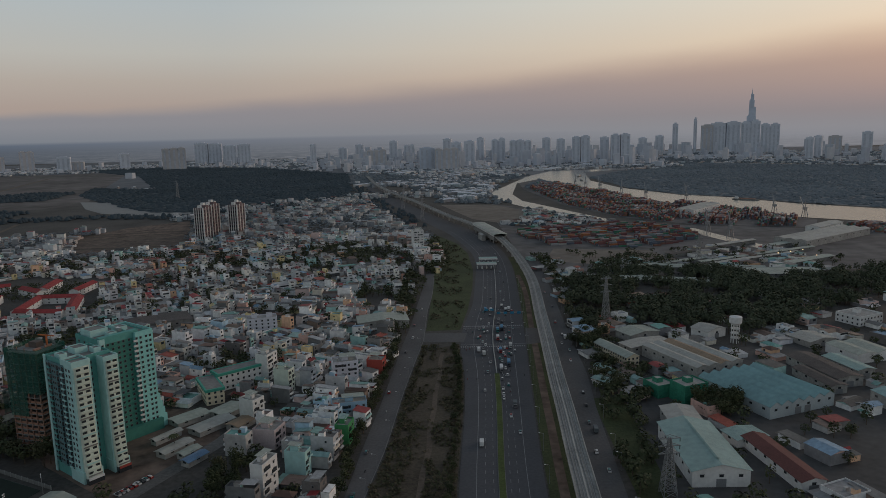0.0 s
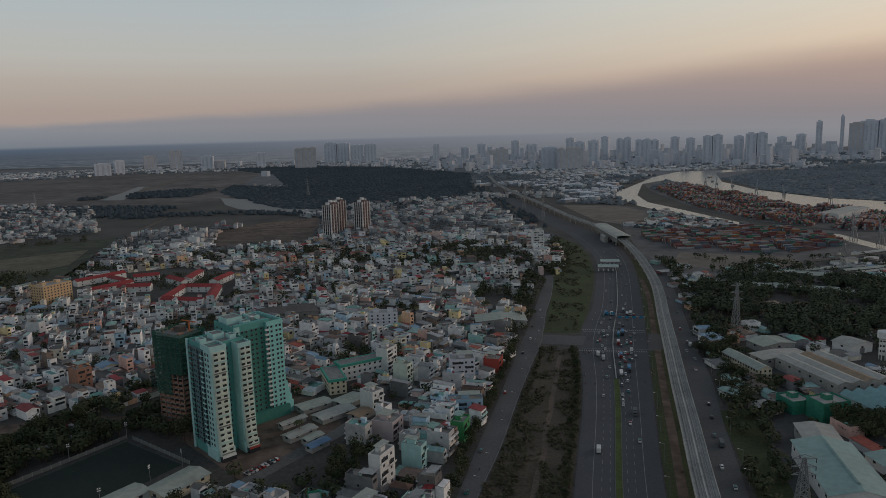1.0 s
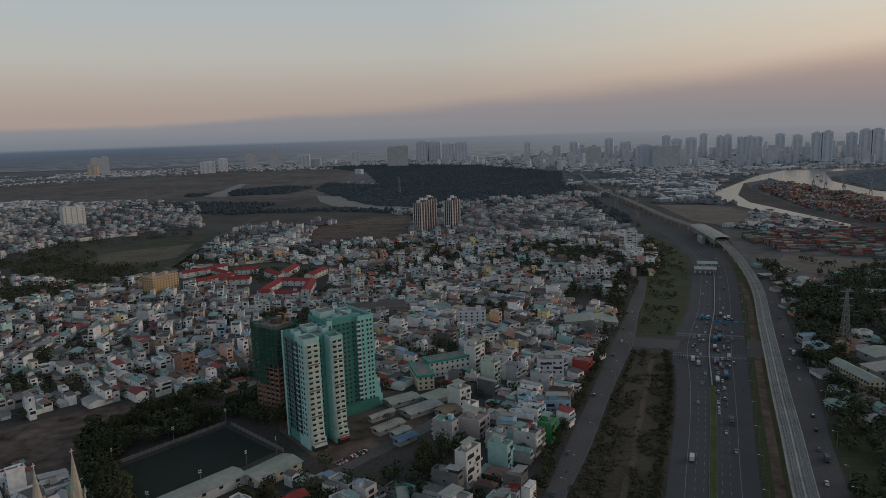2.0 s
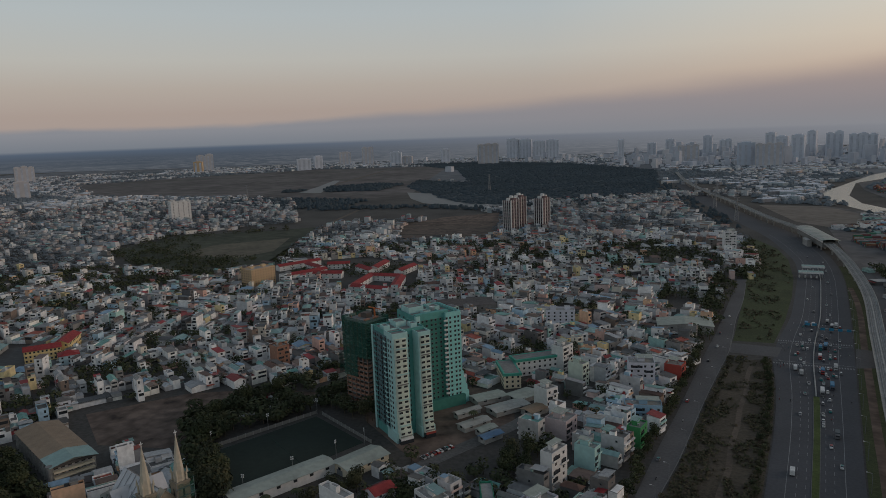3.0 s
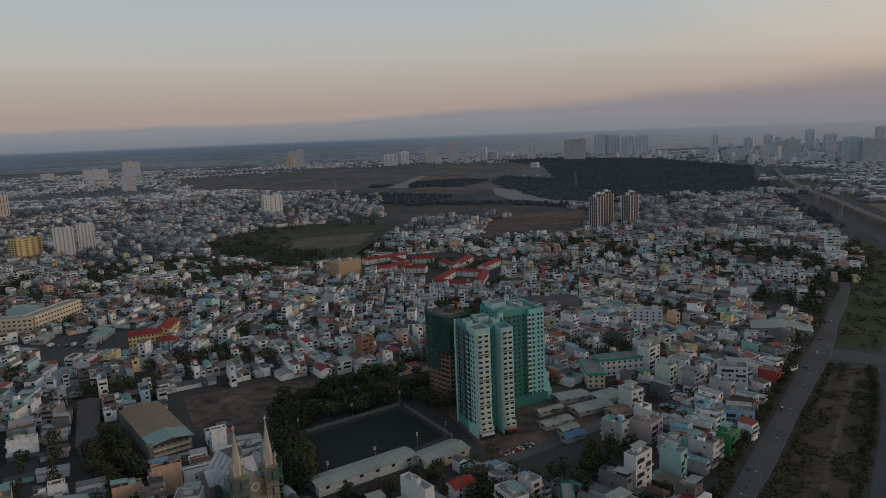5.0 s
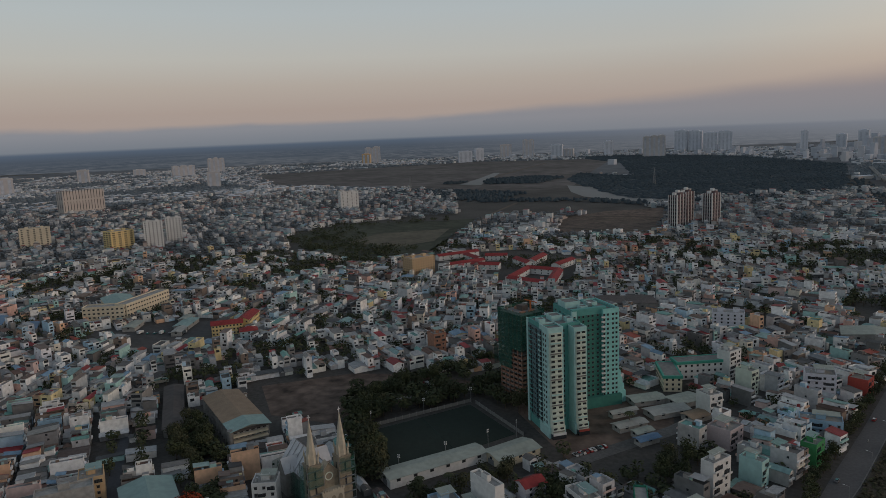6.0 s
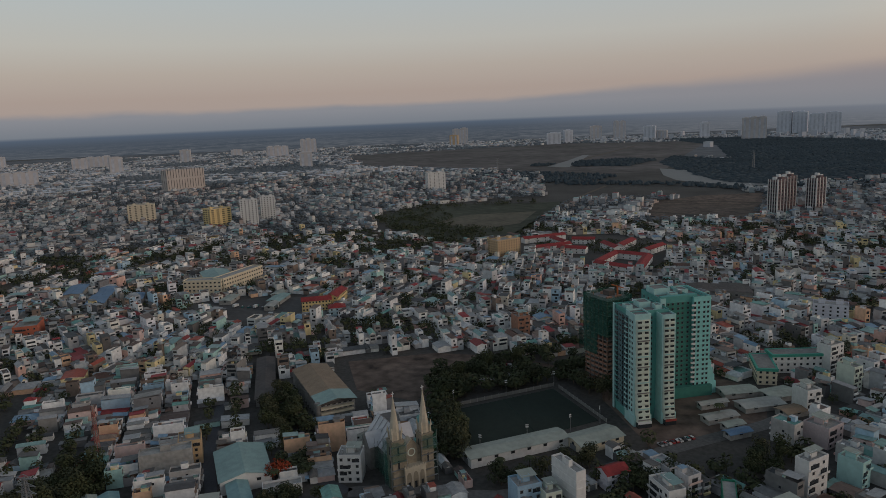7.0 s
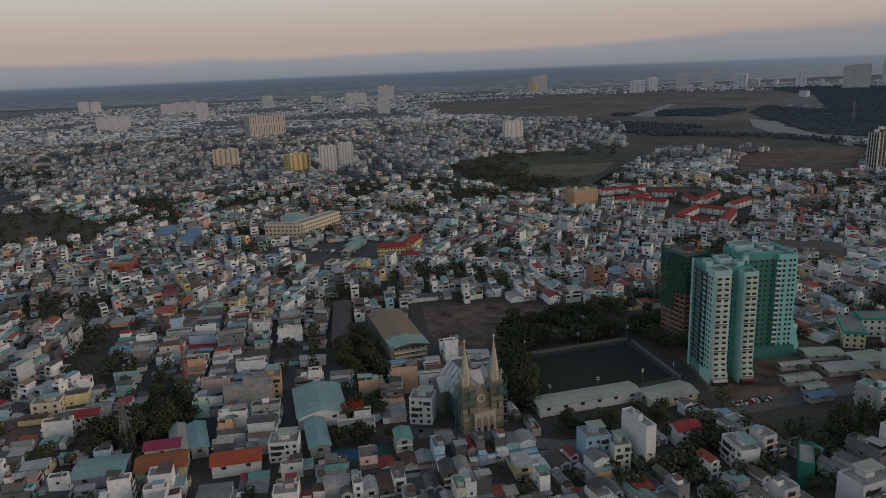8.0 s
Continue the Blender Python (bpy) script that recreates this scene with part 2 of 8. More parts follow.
# far house walls: pale bluish stops with the distance haze painted in
M_wall_far = material("haze_tinted_render_row", (0.5, 0.5, 0.5), 0.85, spread=0.2, fine=0.2, coarse=0.02, by="island",
                      stops=[(0.50, 0.51, 0.53), (0.36, 0.37, 0.39), (0.60, 0.61, 0.63), (0.28, 0.29, 0.31), (0.44, 0.43, 0.42), (0.55, 0.56, 0.58), (0.31, 0.33, 0.36), (0.42, 0.39, 0.37),
                             (0.62, 0.63, 0.64), (0.24, 0.24, 0.25), (0.50, 0.52, 0.54), (0.44, 0.37, 0.34), (0.66, 0.65, 0.62), (0.34, 0.40, 0.43)])
M_roof_o = ribbed(material("sheet_roofing", (0.3, 0.3, 0.3), 0.6, spread=0.3, fine=0.6, coarse=0.15, by="object", stops=ROOFS), 2.2)
M_roof_i = material("sheet_roofing_row", (0.3, 0.3, 0.3), 0.65, spread=0.3, fine=0.5, coarse=0.06, by="island", stops=ROOFS)
M_conc = material("weathered_concrete", (0.32, 0.315, 0.30), 0.9, spread=0.3, fine=0.5, coarse=0.06)
M_conc_d = material("grey_concrete", (0.20, 0.198, 0.19), 0.9, spread=0.3, fine=0.5, coarse=0.06)
M_white = material("white_paint", (0.66, 0.66, 0.65), 0.75, spread=0.14, fine=0.5, coarse=0.06)
M_glass = material("dark_window_glass", (0.035, 0.040, 0.045), 0.22, spread=0.3, fine=2, spec=0.5)
M_frame = material("window_frame_grey", (0.16, 0.165, 0.17), 0.6, spread=0.1)
M_steel = material("galvanised_steel", (0.30, 0.31, 0.32), 0.5, metal=0.6, spread=0.2)
M_tank = material("stainless_tank", (0.50, 0.51, 0.52), 0.3, metal=0.8, spread=0.15)
M_shutter = material("roller_shutter", (0.20, 0.21, 0.22), 0.6, spread=0.2)
M_leaf = material("tree_leaves", (0.04, 0.05, 0.02), 0.85, spread=0.35, fine=0.5, coarse=0.1, by="object", stops=GREENS, spec=0.15)
M_leaf_i = material("wood_leaves", (0.04, 0.05, 0.02), 0.85, spread=0.3, fine=0.2, coarse=0.01, by="island", stops=GREENS, spec=0.15)
# leaf colour lightened to imitate haze in front of the wood
M_leaf_works = material("haze_tinted_works_leaves", (0.07, 0.08, 0.05), 0.9, spread=0.25, fine=0.2, coarse=0.01, by="island", stops=GREENS_HAZED, spec=0.1)
# far leaves: distance haze is painted into these pale blue-grey stops
M_leaf_far = material("haze_tinted_far_leaves", (0.09, 0.10, 0.09), 0.9, spread=0.25, fine=0.05, coarse=0.004, by="island",
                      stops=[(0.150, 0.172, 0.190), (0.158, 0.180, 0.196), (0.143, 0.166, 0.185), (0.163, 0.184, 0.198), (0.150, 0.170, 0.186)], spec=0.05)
# canal and mangrove woods: a weaker blue haze painted into leaves and floor
M_leaf_mang = material("haze_tinted_mangrove_leaves", (0.06, 0.08, 0.09), 0.95, spread=0.2, fine=0.03, coarse=0.004, by="island",
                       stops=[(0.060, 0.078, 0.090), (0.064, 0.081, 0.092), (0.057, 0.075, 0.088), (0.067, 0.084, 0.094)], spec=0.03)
M_floor_mang = material("haze_tinted_mangrove_floor", (0.060, 0.078, 0.089), 0.95, spread=0.2, fine=0.03, coarse=0.004)
# island floor carries the same painted haze as the far leaves
M_floor_far = material("haze_tinted_wood_floor", (0.148, 0.168, 0.184), 0.95, spread=0.25, fine=0.05, coarse=0.006)
M_flame = material("orange_red_blossom", (0.30, 0.055, 0.022), 0.85, spread=0.4, fine=0.6)
M_bark = material("bark", (0.10, 0.08, 0.06), 0.95, spread=0.3)
M_teal_w = material("bright_teal_paint", (0.27, 0.58, 0.555), 0.8, spread=0.13, fine=0.4, coarse=0.08)
M_teal_l = material("pale_teal_paint", (0.38, 0.60, 0.585), 0.8, spread=0.13, fine=0.4, coarse=0.08)
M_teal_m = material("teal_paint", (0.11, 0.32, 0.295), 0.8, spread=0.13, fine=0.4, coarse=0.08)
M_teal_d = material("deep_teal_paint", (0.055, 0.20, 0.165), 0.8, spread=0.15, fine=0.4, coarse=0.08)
# blue-grey paint, with the shade of the tower's left side darkened in
M_blue_g = material("shaded_blue_grey_paint", (0.105, 0.20, 0.215), 0.8, spread=0.13, fine=0.4, coarse=0.08)
M_cream = material("cream_paint", (0.64, 0.565, 0.43), 0.8, spread=0.13, fine=0.4, coarse=0.05)
M_cream_l = material("pale_cream_panel", (0.57, 0.63, 0.55), 0.8, spread=0.12, fine=0.4, coarse=0.05)
M_yellow = material("yellow_paint", (0.70, 0.54, 0.27), 0.8, spread=0.15, fine=0.4, coarse=0.05)
M_orange = material("orange_paint", (0.56, 0.40, 0.24), 0.8, spread=0.15, fine=0.4, coarse=0.05)
M_redroof = ribbed(material("red_tile_roof", (0.27, 0.040, 0.040), 0.8, spread=0.3, fine=0.4, coarse=0.05), 1.5)
M_brick = material("brick_red_paint", (0.31, 0.17, 0.12), 0.85, spread=0.25, fine=0.5)
M_rustroof = ribbed(material("brown_sheet_roof", (0.26, 0.19, 0.13), 0.7, spread=0.2, fine=0.2, coarse=0.04), 1.5)
M_tealroof = ribbed(material("teal_sheet_roof", (0.235, 0.345, 0.33), 0.6, spread=0.18, fine=0.3, coarse=0.04), 1.5)
M_blueroof = ribbed(material("blue_green_sheet_roof", (0.20, 0.335, 0.345), 0.6, spread=0.18, fine=0.3, coarse=0.04), 1.5)
M_greyroof = ribbed(material("grey_green_sheet_roof", (0.32, 0.35, 0.31), 0.7, spread=0.2, fine=0.3, coarse=0.04), 1.5)
M_paleroof = ribbed(material("pale_sheet_roof", (0.35, 0.35, 0.325), 0.65, spread=0.2, fine=0.3, coarse=0.04), 1.5)
M_darkroof = ribbed(material("dark_sheet_roof", (0.085, 0.075, 0.072), 0.8, spread=0.25, fine=0.3, coarse=0.04), 1.5)
M_bluesheet = material("blue_sheet", (0.11, 0.19, 0.30), 0.6, spread=0.2)
M_net = material("green_safety_net", (0.034, 0.125, 0.095), 0.95, spread=0.35, fine=0.7, coarse=0.12)
M_net2 = material("bright_green_net", (0.045, 0.25, 0.165), 0.95, spread=0.25, fine=0.7, coarse=0.12)
M_stone = material("pale_church_stone", (0.48, 0.43, 0.34), 0.85, spread=0.2, fine=0.5, coarse=0.1)
M_stone2 = material("grey_church_stone", (0.27, 0.235, 0.18), 0.9, spread=0.3, fine=0.5, coarse=0.1)
M_sheet = material("white_roof_sheeting", (0.50, 0.51, 0.53), 0.6, spread=0.2, fine=0.3, coarse=0.1)
M_redw = material("red_paint", (0.34, 0.065, 0.05), 0.7, spread=0.15)
# skyline colours: haze is painted in, so walls and windows hardly differ
M_far = material("haze_tinted_concrete", (0.58, 0.61, 0.67), 0.9, spread=0.12, fine=0.05, coarse=0.01)
M_far2 = material("haze_tinted_cream_render", (0.50, 0.485, 0.49), 0.9, spread=0.12, fine=0.05, coarse=0.01)
M_far3 = material("haze_tinted_blue_glass", (0.49, 0.54, 0.62), 0.5, spread=0.12, fine=0.05, coarse=0.01)
M_farwin = material("haze_tinted_window_band", (0.46, 0.49, 0.55), 0.6, spread=0.2, fine=0.1)
M_box = material("container_paint", (0.2, 0.1, 0.1), 0.7, spread=0.2, fine=0.3, coarse=0.05, by="island",
                 stops=[(0.17, 0.075, 0.075), (0.19, 0.085, 0.08), (0.10, 0.13, 0.17), (0.20, 0.10, 0.075), (0.30, 0.30, 0.31), (0.14, 0.07, 0.075),
                        (0.08, 0.15, 0.14), (0.19, 0.19, 0.20), (0.22, 0.11, 0.07), (0.14, 0.10, 0.10), (0.15, 0.06, 0.065), (0.10, 0.115, 0.15), (0.36, 0.35, 0.34), (0.29, 0.11, 0.05), (0.05, 0.17, 0.11), (0.18, 0.06, 0.06)])
M_car = material("car_paint", (0.5, 0.5, 0.5), 0.35, spread=0.08, by="object",
                 stops=[(0.6, 0.6, 0.6), (0.5, 0.5, 0.5), (0.03, 0.03, 0.035), (0.14, 0.14, 0.15), (0.6, 0.6, 0.58), (0.3, 0.03, 0.03), (0.06, 0.06, 0.08), (0.35, 0.35, 0.36), (0.02, 0.16, 0.16), (0.62, 0.62, 0.61)], spec=0.5)
M_tyre = material("tyre_rubber", (0.02, 0.02, 0.02), 0.9)
M_truckbox = material("lorry_body", (0.5, 0.5, 0.5), 0.6, by="object", stops=[(0.6, 0.6, 0.6), (0.08, 0.22, 0.36), (0.45, 0.45, 0.44), (0.10, 0.12, 0.13), (0.6, 0.6, 0.59)])

for net in (M_net, M_net2):
    net.node_tree.nodes["Principled BSDF"].inputs["Alpha"].default_value = 0.80
M_net.node_tree.nodes["Principled BSDF"].inputs["Alpha"].default_value = 0.42

# ---------------------------------------------------------------- mesh tools


class Shape:
    """Collects faces for one mesh; m is the index of the face's material."""

    def __init__(self):
        self.v, self.f, self.m = [], [], []

    def add(self, points, faces, m=0):
        n = len(self.v)
        self.v += points
        self.f += [tuple(n + i for i in face) for face in faces]
        self.m += [m] * len(faces) if isinstance(m, int) else m
        return self

    def box(self, x, y, z0, z1, w, d, a=0.0, m=0, top=None, taper=1.0):
        c, s = math.cos(a), math.sin(a)
        p = []
        for z, k in ((z0, 1.0), (z1, taper)):
            for u, t in ((-w, -d), (w, -d), (w, d), (-w, d)):
                u, t = u * k / 2, t * k / 2
                p.append((x + u * c - t * s, y + u * s + t * c, z))
        t = m if top is None else top
        return self.add(p, [(0, 1, 5, 4), (1, 2, 6, 5), (2, 3, 7, 6), (3, 0, 4, 7), (4, 5, 6, 7), (3, 2, 1, 0)], [m, m, m, m, t, m])

    def well(self, x, y, z0, z1, w, d, a=0.0, m=0, top=0, rim=0.25, drop=0.8):
        """A block with a parapet round its sunk flat roof."""
        c, s = math.cos(a), math.sin(a)

        def ring(z, k):
            return [(x + u * c - t * s, y + u * s + t * c, z) for u, t in ((-w / 2 + k, -d / 2 + k), (w / 2 - k, -d / 2 + k), (w / 2 - k, d / 2 - k), (-w / 2 + k, d / 2 - k))]
        p = ring(z0, 0) + ring(z1, 0) + ring(z1, rim) + ring(z1 - drop, rim)
        f = []
        for r in (0, 4, 8):
            f += [(r + i, r + (i + 1) % 4, r + 4 + (i + 1) % 4, r + 4 + i) for i in range(4)]
        self.add(p, f, m)
        return self.add([(q[0], q[1], z1 - drop + 0.02) for q in p[12:]], [(0, 1, 2, 3)], top)

    def gable(self, x, y, z0, rise, w, d, a=0.0, m=0, over=0.4, t=0.12):
        """A pitched sheet roof with its ridge along the local y."""
        c, s = math.cos(a), math.sin(a)
        hw, hd = w / 2 + over, d / 2 + over
        drop = -over * rise / (w / 2)
        p = []
        for v in (-hd, hd):
            for u, z in ((-hw, drop), (0, rise), (hw, drop), (-hw, drop + t), (0, rise + t), (hw, drop + t)):
                p.append((x + u * c - v * s, y + u * s + v * c, z0 + z))
        f = [(3, 4, 10, 9), (4, 5, 11, 10), (1, 0, 6, 7), (2, 1, 7, 8), (0, 3, 9, 6), (5, 2, 8, 11), (0, 1, 4, 3), (1, 2, 5, 4), (6, 9, 10, 7), (7, 10, 11, 8)]
        return self.add(p, f, m)

    def ends(self, x, y, z0, rise, w, d, a=0.0, m=0):
        """The two wall triangles under a pitched roof."""
        c, s = math.cos(a), math.sin(a)
        for v, order in ((-d / 2, (0, 1, 2)), (d / 2, (2, 1, 0))):
            self.add([(x + u * c - v * s, y + u * s + v * c, z0 + z) for u, z in ((-w / 2, 0), (w / 2, 0), (0, rise))], [order], m)
        return self

    def shed(self, x, y, z0, rise, w, d, a=0.0, m=0, over=0.3, t=0.1):
        """A lean-to sheet roof rising along the local y."""
        c, s = math.cos(a), math.sin(a)
        p = []
        for dz in (0, t):
            for u, v, z in ((-w / 2 - over, -d / 2 - over, 0), (w / 2 + over, -d / 2 - over, 0), (w / 2 + over, d / 2 + over, rise), (-w / 2 - over, d / 2 + over, rise)):
                p.append((x + u * c - v * s, y + u * s + v * c, z0 + z + dz))
        return self.add(p, [(0, 1, 5, 4), (1, 2, 6, 5), (2, 3, 7, 6), (3, 0, 4, 7), (4, 5, 6, 7), (3, 2, 1, 0)], m)

    def hip(self, x, y, z0, rise, w, d, a=0.0, m=0, over=0.5):
        """A hipped roof, its ridge along the longer side."""
        c, s = math.cos(a), math.sin(a)
        hw, hd = w / 2 + over, d / 2 + over
        r = (0, hd - hw) if d >= w else (hw - hd, 0)
        q = [(-hw, -hd, 0), (hw, -hd, 0), (hw, hd, 0), (-hw, hd, 0), (-r[0], -r[1], rise), (r[0], r[1], rise)]
        p = [(x + u * c - v * s, y + u * s + v * c, z0 + z) for u, v, z in q]
        f = [(0, 1, 4), (1, 2, 5, 4), (2, 3, 5), (3, 0, 4, 5)] if d >= w else [(0, 1, 5, 4), (1, 2, 5), (2, 3, 4, 5), (3, 0, 4)]
        return self.add(p, f + [(3, 2, 1, 0)], m)

    def cyl(self, x, y, z0, z1, r0, r1, n=8, m=0):
        p = [(x + r * math.cos(6.2832 * i / n), y + r * math.sin(6.2832 * i / n), z) for z, r in ((z0, r0), (z1, r1)) for i in range(n)]
        f = [(i, (i + 1) % n, n + (i + 1) % n, n + i) for i in range(n)] + [tuple(range(n, 2 * n)), tuple(reversed(range(n)))]
        return self.add(p, f, m)

    def beam(self, a, b, t, m=0):
        """A square bar from a to b."""
        a, b = Vector(a), Vector(b)
        q = (b - a).to_track_quat("Z", "X")
        p = [tuple(o + q @ Vector((u * t / 2, v * t / 2, 0))) for o in (a, b) for u, v in ((-1, -1), (1, -1), (1, 1), (-1, 1))]
        return self.add(p, [(0, 1, 5, 4), (1, 2, 6, 5), (2, 3, 7, 6), (3, 0, 4, 7), (4, 5, 6, 7), (3, 2, 1, 0)], m)

    def prism(self, outline, z0, z1, m=0, top=None):
        n = len(outline)
        p = [(*q, z0) for q in outline] + [(*q, z1) for q in outline]
        return self.add(p, [(i, (i + 1) % n, n + (i + 1) % n, n + i) for i in range(n)] + [tuple(range(n, 2 * n))], [m] * n + [m if top is None else top])

    def strip(self, left, right, z, m=0):
        """A ribbon between two lines of equally many points; z: one height."""
        n = len(left)
        return self.add([(*q, z) for q in left] + [(*q, z) for q in right], [(i, n + i, n + i + 1, i + 1) for i in range(n - 1)], m)

    def data(self, name, mats, rounded=False):
        me = bpy.data.meshes.new(name)
        me.from_pydata(self.v, [], self.f)
        if rounded:
            me.polygons.foreach_set("use_smooth", [True] * len(self.f))
        for m in mats:
            me.materials.append(m)
        if len(mats) > 1:
            me.polygons.foreach_set("material_index", self.m)
        me.update()
        return me


def part(name, shape, mats, parent, label="", at=None):
    """One mesh object under a thing or a part."""
    if isinstance(shape, Shape):
        shape = shape.data(name, mats if isinstance(mats, (list, tuple)) else [mats])
    ob = new(name, shape)
    ob.parent = parent
    if at is not None:
        ob.matrix_basis = at
    return tagged(ob, label)


def thing(name, label, category, x=0.0, y=0.0, a=0.0, group="", z=0.0):
    ob = new(name)
    ob.empty_display_size = 0.5
    ob.matrix_basis = pose(x, y, z, 0, 0, math.degrees(a))
    return tagged(ob, label, category, group)


def solid(name, shape, mats, label, category, kind="", group="", rounded=False):
    """A thing, or a piece of the setting, of one mesh."""
    ob = new(name, shape.data(name, mats if isinstance(mats, (list, tuple)) else [mats], rounded))
    return tagged(ob, label, category, group, kind)


def inside(x, y, outline):
    odd, n = False, len(outline)
    for i in range(n):
        (x0, y0), (x1, y1) = outline[i], outline[i - 1]
        if (y0 > y) != (y1 > y) and x < (x1 - x0) * (y - y0) / (y1 - y0) + x0:
            odd = not odd
    return odd


def smooth(line, step=20.0):
    """A rounded line of evenly spaced points through the given ones."""
    p = [Vector(q) for q in line]
    p = [2 * p[0] - p[1], *p, 2 * p[-1] - p[-2]]
    out = []
    for i in range(1, len(p) - 2):
        a, b, c, d = p[i - 1:i + 3]
        n = max(1, int((c - b).length / step))
        for k in range(n):
            t = k / n
            out.append(0.5 * (2 * b + (c - a) * t + (2 * a - 5 * b + 4 * c - d) * t * t + (3 * b - a - 3 * c + d) * t ** 3))
    return out + [p[-2]]


def offset(line, off):
    """The line moved to its right by off; off: a number or one for each point."""
    out = []
    for i, p in enumerate(line):
        d = (line[min(i + 1, len(line) - 1)] - line[max(i - 1, 0)]).normalized()
        k = off if isinstance(off, (int, float)) else off[i]
        out.append((p.x + d.y * k, p.y - d.x * k))
    return out


def yaw_of(x, y):
    return math.degrees(math.atan2(-x, y))


rnd = random.Random(11)

# ---------------------------------------------------------------- ground, water, roads
g = Shape()
N = 96
ring = [(6500 * math.cos(6.2832 * i / N), 6500 * math.sin(6.2832 * i / N), 0.0) for i in range(N)]
g.add(ring, [tuple(range(N))])
solid("ground", g, M_ground, "flat brown earth and built-up land reaching the horizon", "ground", "structure")


def sheet(name, outline, z, mat, label, category):
    s = Shape()
    s.add([(*q, z) for q in outline], [tuple(range(len(outline)))])
    return solid(name, s, mat, label, category, "structure")


FIELD_GREEN = [(-1010, 872), (-1031, 1041), (-870, 1154), (-823, 1205), (-664, 860), (-690, 770), (-805, 741)]
FIELD_LOTS = [(-568, 1068), (-420, 1130), (-524, 1499), (-623, 1400), (-654, 1280)]
MARSH = [(-2142, 1790), (-1620, 1790), (-1285, 1800), (-1021, 1810), (-957, 1900), (-1218, 2602), (-1560, 3600), (-2304, 3400), (-2650, 2800), (-2900, 2300)]
MANGROVE = [(-1111, 2187), (-721, 1665), (-577, 1660), (-382, 1836), (-255, 2003), (-390, 3016), (-913, 3682), (-1500, 4000), (-1900, 3800), (-1337, 3179), (-960, 2385), (-1224, 2510)]
CREEK = [(-1010, 1985), (-900, 1790), (-806, 1675), (-690, 1610), (-500, 1570), (-400, 1600), (-560, 1650), (-700, 1690), (-830, 1830), (-915, 1960)]
CREEK_B = [(-1400, 1959), (-1314, 1962), (-1470, 2280), (-1590, 2520), (-1620, 2520), (-1500, 2238)]
RIVER = [(128, 1936), (150, 2117), (175, 2130), (322, 2645), (440, 2900), (552, 2960), (977, 3120), (1000, 3050), (560, 2800), (493, 2358), (520, 2055), (606, 1820),
         (710, 1719), (775, 1572), (900, 1434), (1300, 1200), (1240, 1000), (791, 1240), (680, 1334), (641, 1465), (612, 1600), (533, 1610), (469, 1853), (390, 2152),
         (329, 2464), (244, 2308), (192, 1930), (199, 1751), (232, 1651), (267, 1539), (314, 1391), (345, 1310), (325, 1300), (306, 1358), (256, 1478), (193, 1599), (168, 1678), (142, 1822)]
RIVER_B = [(977, 3090), (1108, 3330), (1457, 3050), (1747, 2780), (2300, 2300), (2400, 2400), (1780, 2860), (1480, 3120), (1120, 3420), (960, 3140)]
PORT_CREEK = [(437, 1225), (451, 1140), (466, 1068), (480, 1020), (455, 1010), (440, 1060), (425, 1131), (415, 1215)]
ISLAND = [(520, 2500), (700, 2780), (1000, 3000), (1110, 3290), (1457, 3010), (1747, 2740), (2200, 2250), (1600, 1500), (1310, 1230), (915, 1450), (790, 1590), (720, 1735), (615, 1835), (540, 2070)]
DIRT_LOT = [(-413, 318), (-374, 372), (-324, 400), (-282, 405), (-290, 350), (-318, 332), (-318, 296), (-363, 285)]
PITCH = [(-289, 299), (-260, 367), (-211, 343), (-240, 266)]
TOWER_YARD = [(-226, 372), (-170, 330), (-134, 398), (-152, 445), (-190, 452), (-252, 410)]
WASTE_FAR = [(-1218, 2512), (-945, 2385), (-1322, 3179), (-1900, 3790), (-1560, 3620), (-1300, 2800)]
SCHOOL_RED = [(-655, 800), (-545, 905), (-430, 900), (-372, 740), (-450, 700), (-505, 745), (-560, 730), (-580, 700)]
BUS_LOT = [(-691, 325), (-637, 400), (-575, 440), (-527, 376), (-590, 318)]
WOOD_R = [(150, 812), (224, 908), (312, 850), (357, 855), (531, 836), (447, 700), (339, 643), (298, 600), (259, 585), (193, 610), (158, 659), (132, 600), (118, 662)]

sheet("field_grass", FIELD_GREEN, 0.12, M_field, "rough green field among the houses", "field")
sheet("field_levelled", [(-851, 857), (-871, 958), (-784, 1061), (-720, 929), (-738, 862)], 0.16, material("pale_stubble", (0.105, 0.094, 0.068), 0.95, spread=0.4, fine=0.1, coarse=0.02), "levelled pale patch in the rough field", "field")
sheet("field_plots", FIELD_LOTS, 0.12, M_dirt, "bare divided plots beside the canal", "field")
sheet("field_marsh", MARSH, 0.10, M_marsh, "wide brown marshland with tracks", "field")
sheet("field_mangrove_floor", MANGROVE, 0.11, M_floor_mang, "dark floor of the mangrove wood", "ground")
sheet("field_island_floor", ISLAND, 0.14, M_floor_far, "river island floor with haze in its colour", "ground")
for nm, line in (("water_creek", CREEK), ("water_creek_far", CREEK_B), ("water_river", RIVER), ("water_river_far", RIVER_B), ("water_port_creek", PORT_CREEK)):
    sheet(nm, line, 0.30, M_creek if nm.startswith("water_creek") else M_water, "smooth grey river water mirroring the evening sky", "water")
sheet("dirt_lot", DIRT_LOT, 0.10, M_dirt, "bare red-brown dirt lot with tyre tracks", "ground")
sheet("tower_yard", TOWER_YARD, 0.10, M_dirt, "bare earth yard round the teal apartment blocks", "ground")
sheet("bus_lot", BUS_LOT, 0.10, M_yard, "paved vehicle depot yard beside the cream school", "ground")
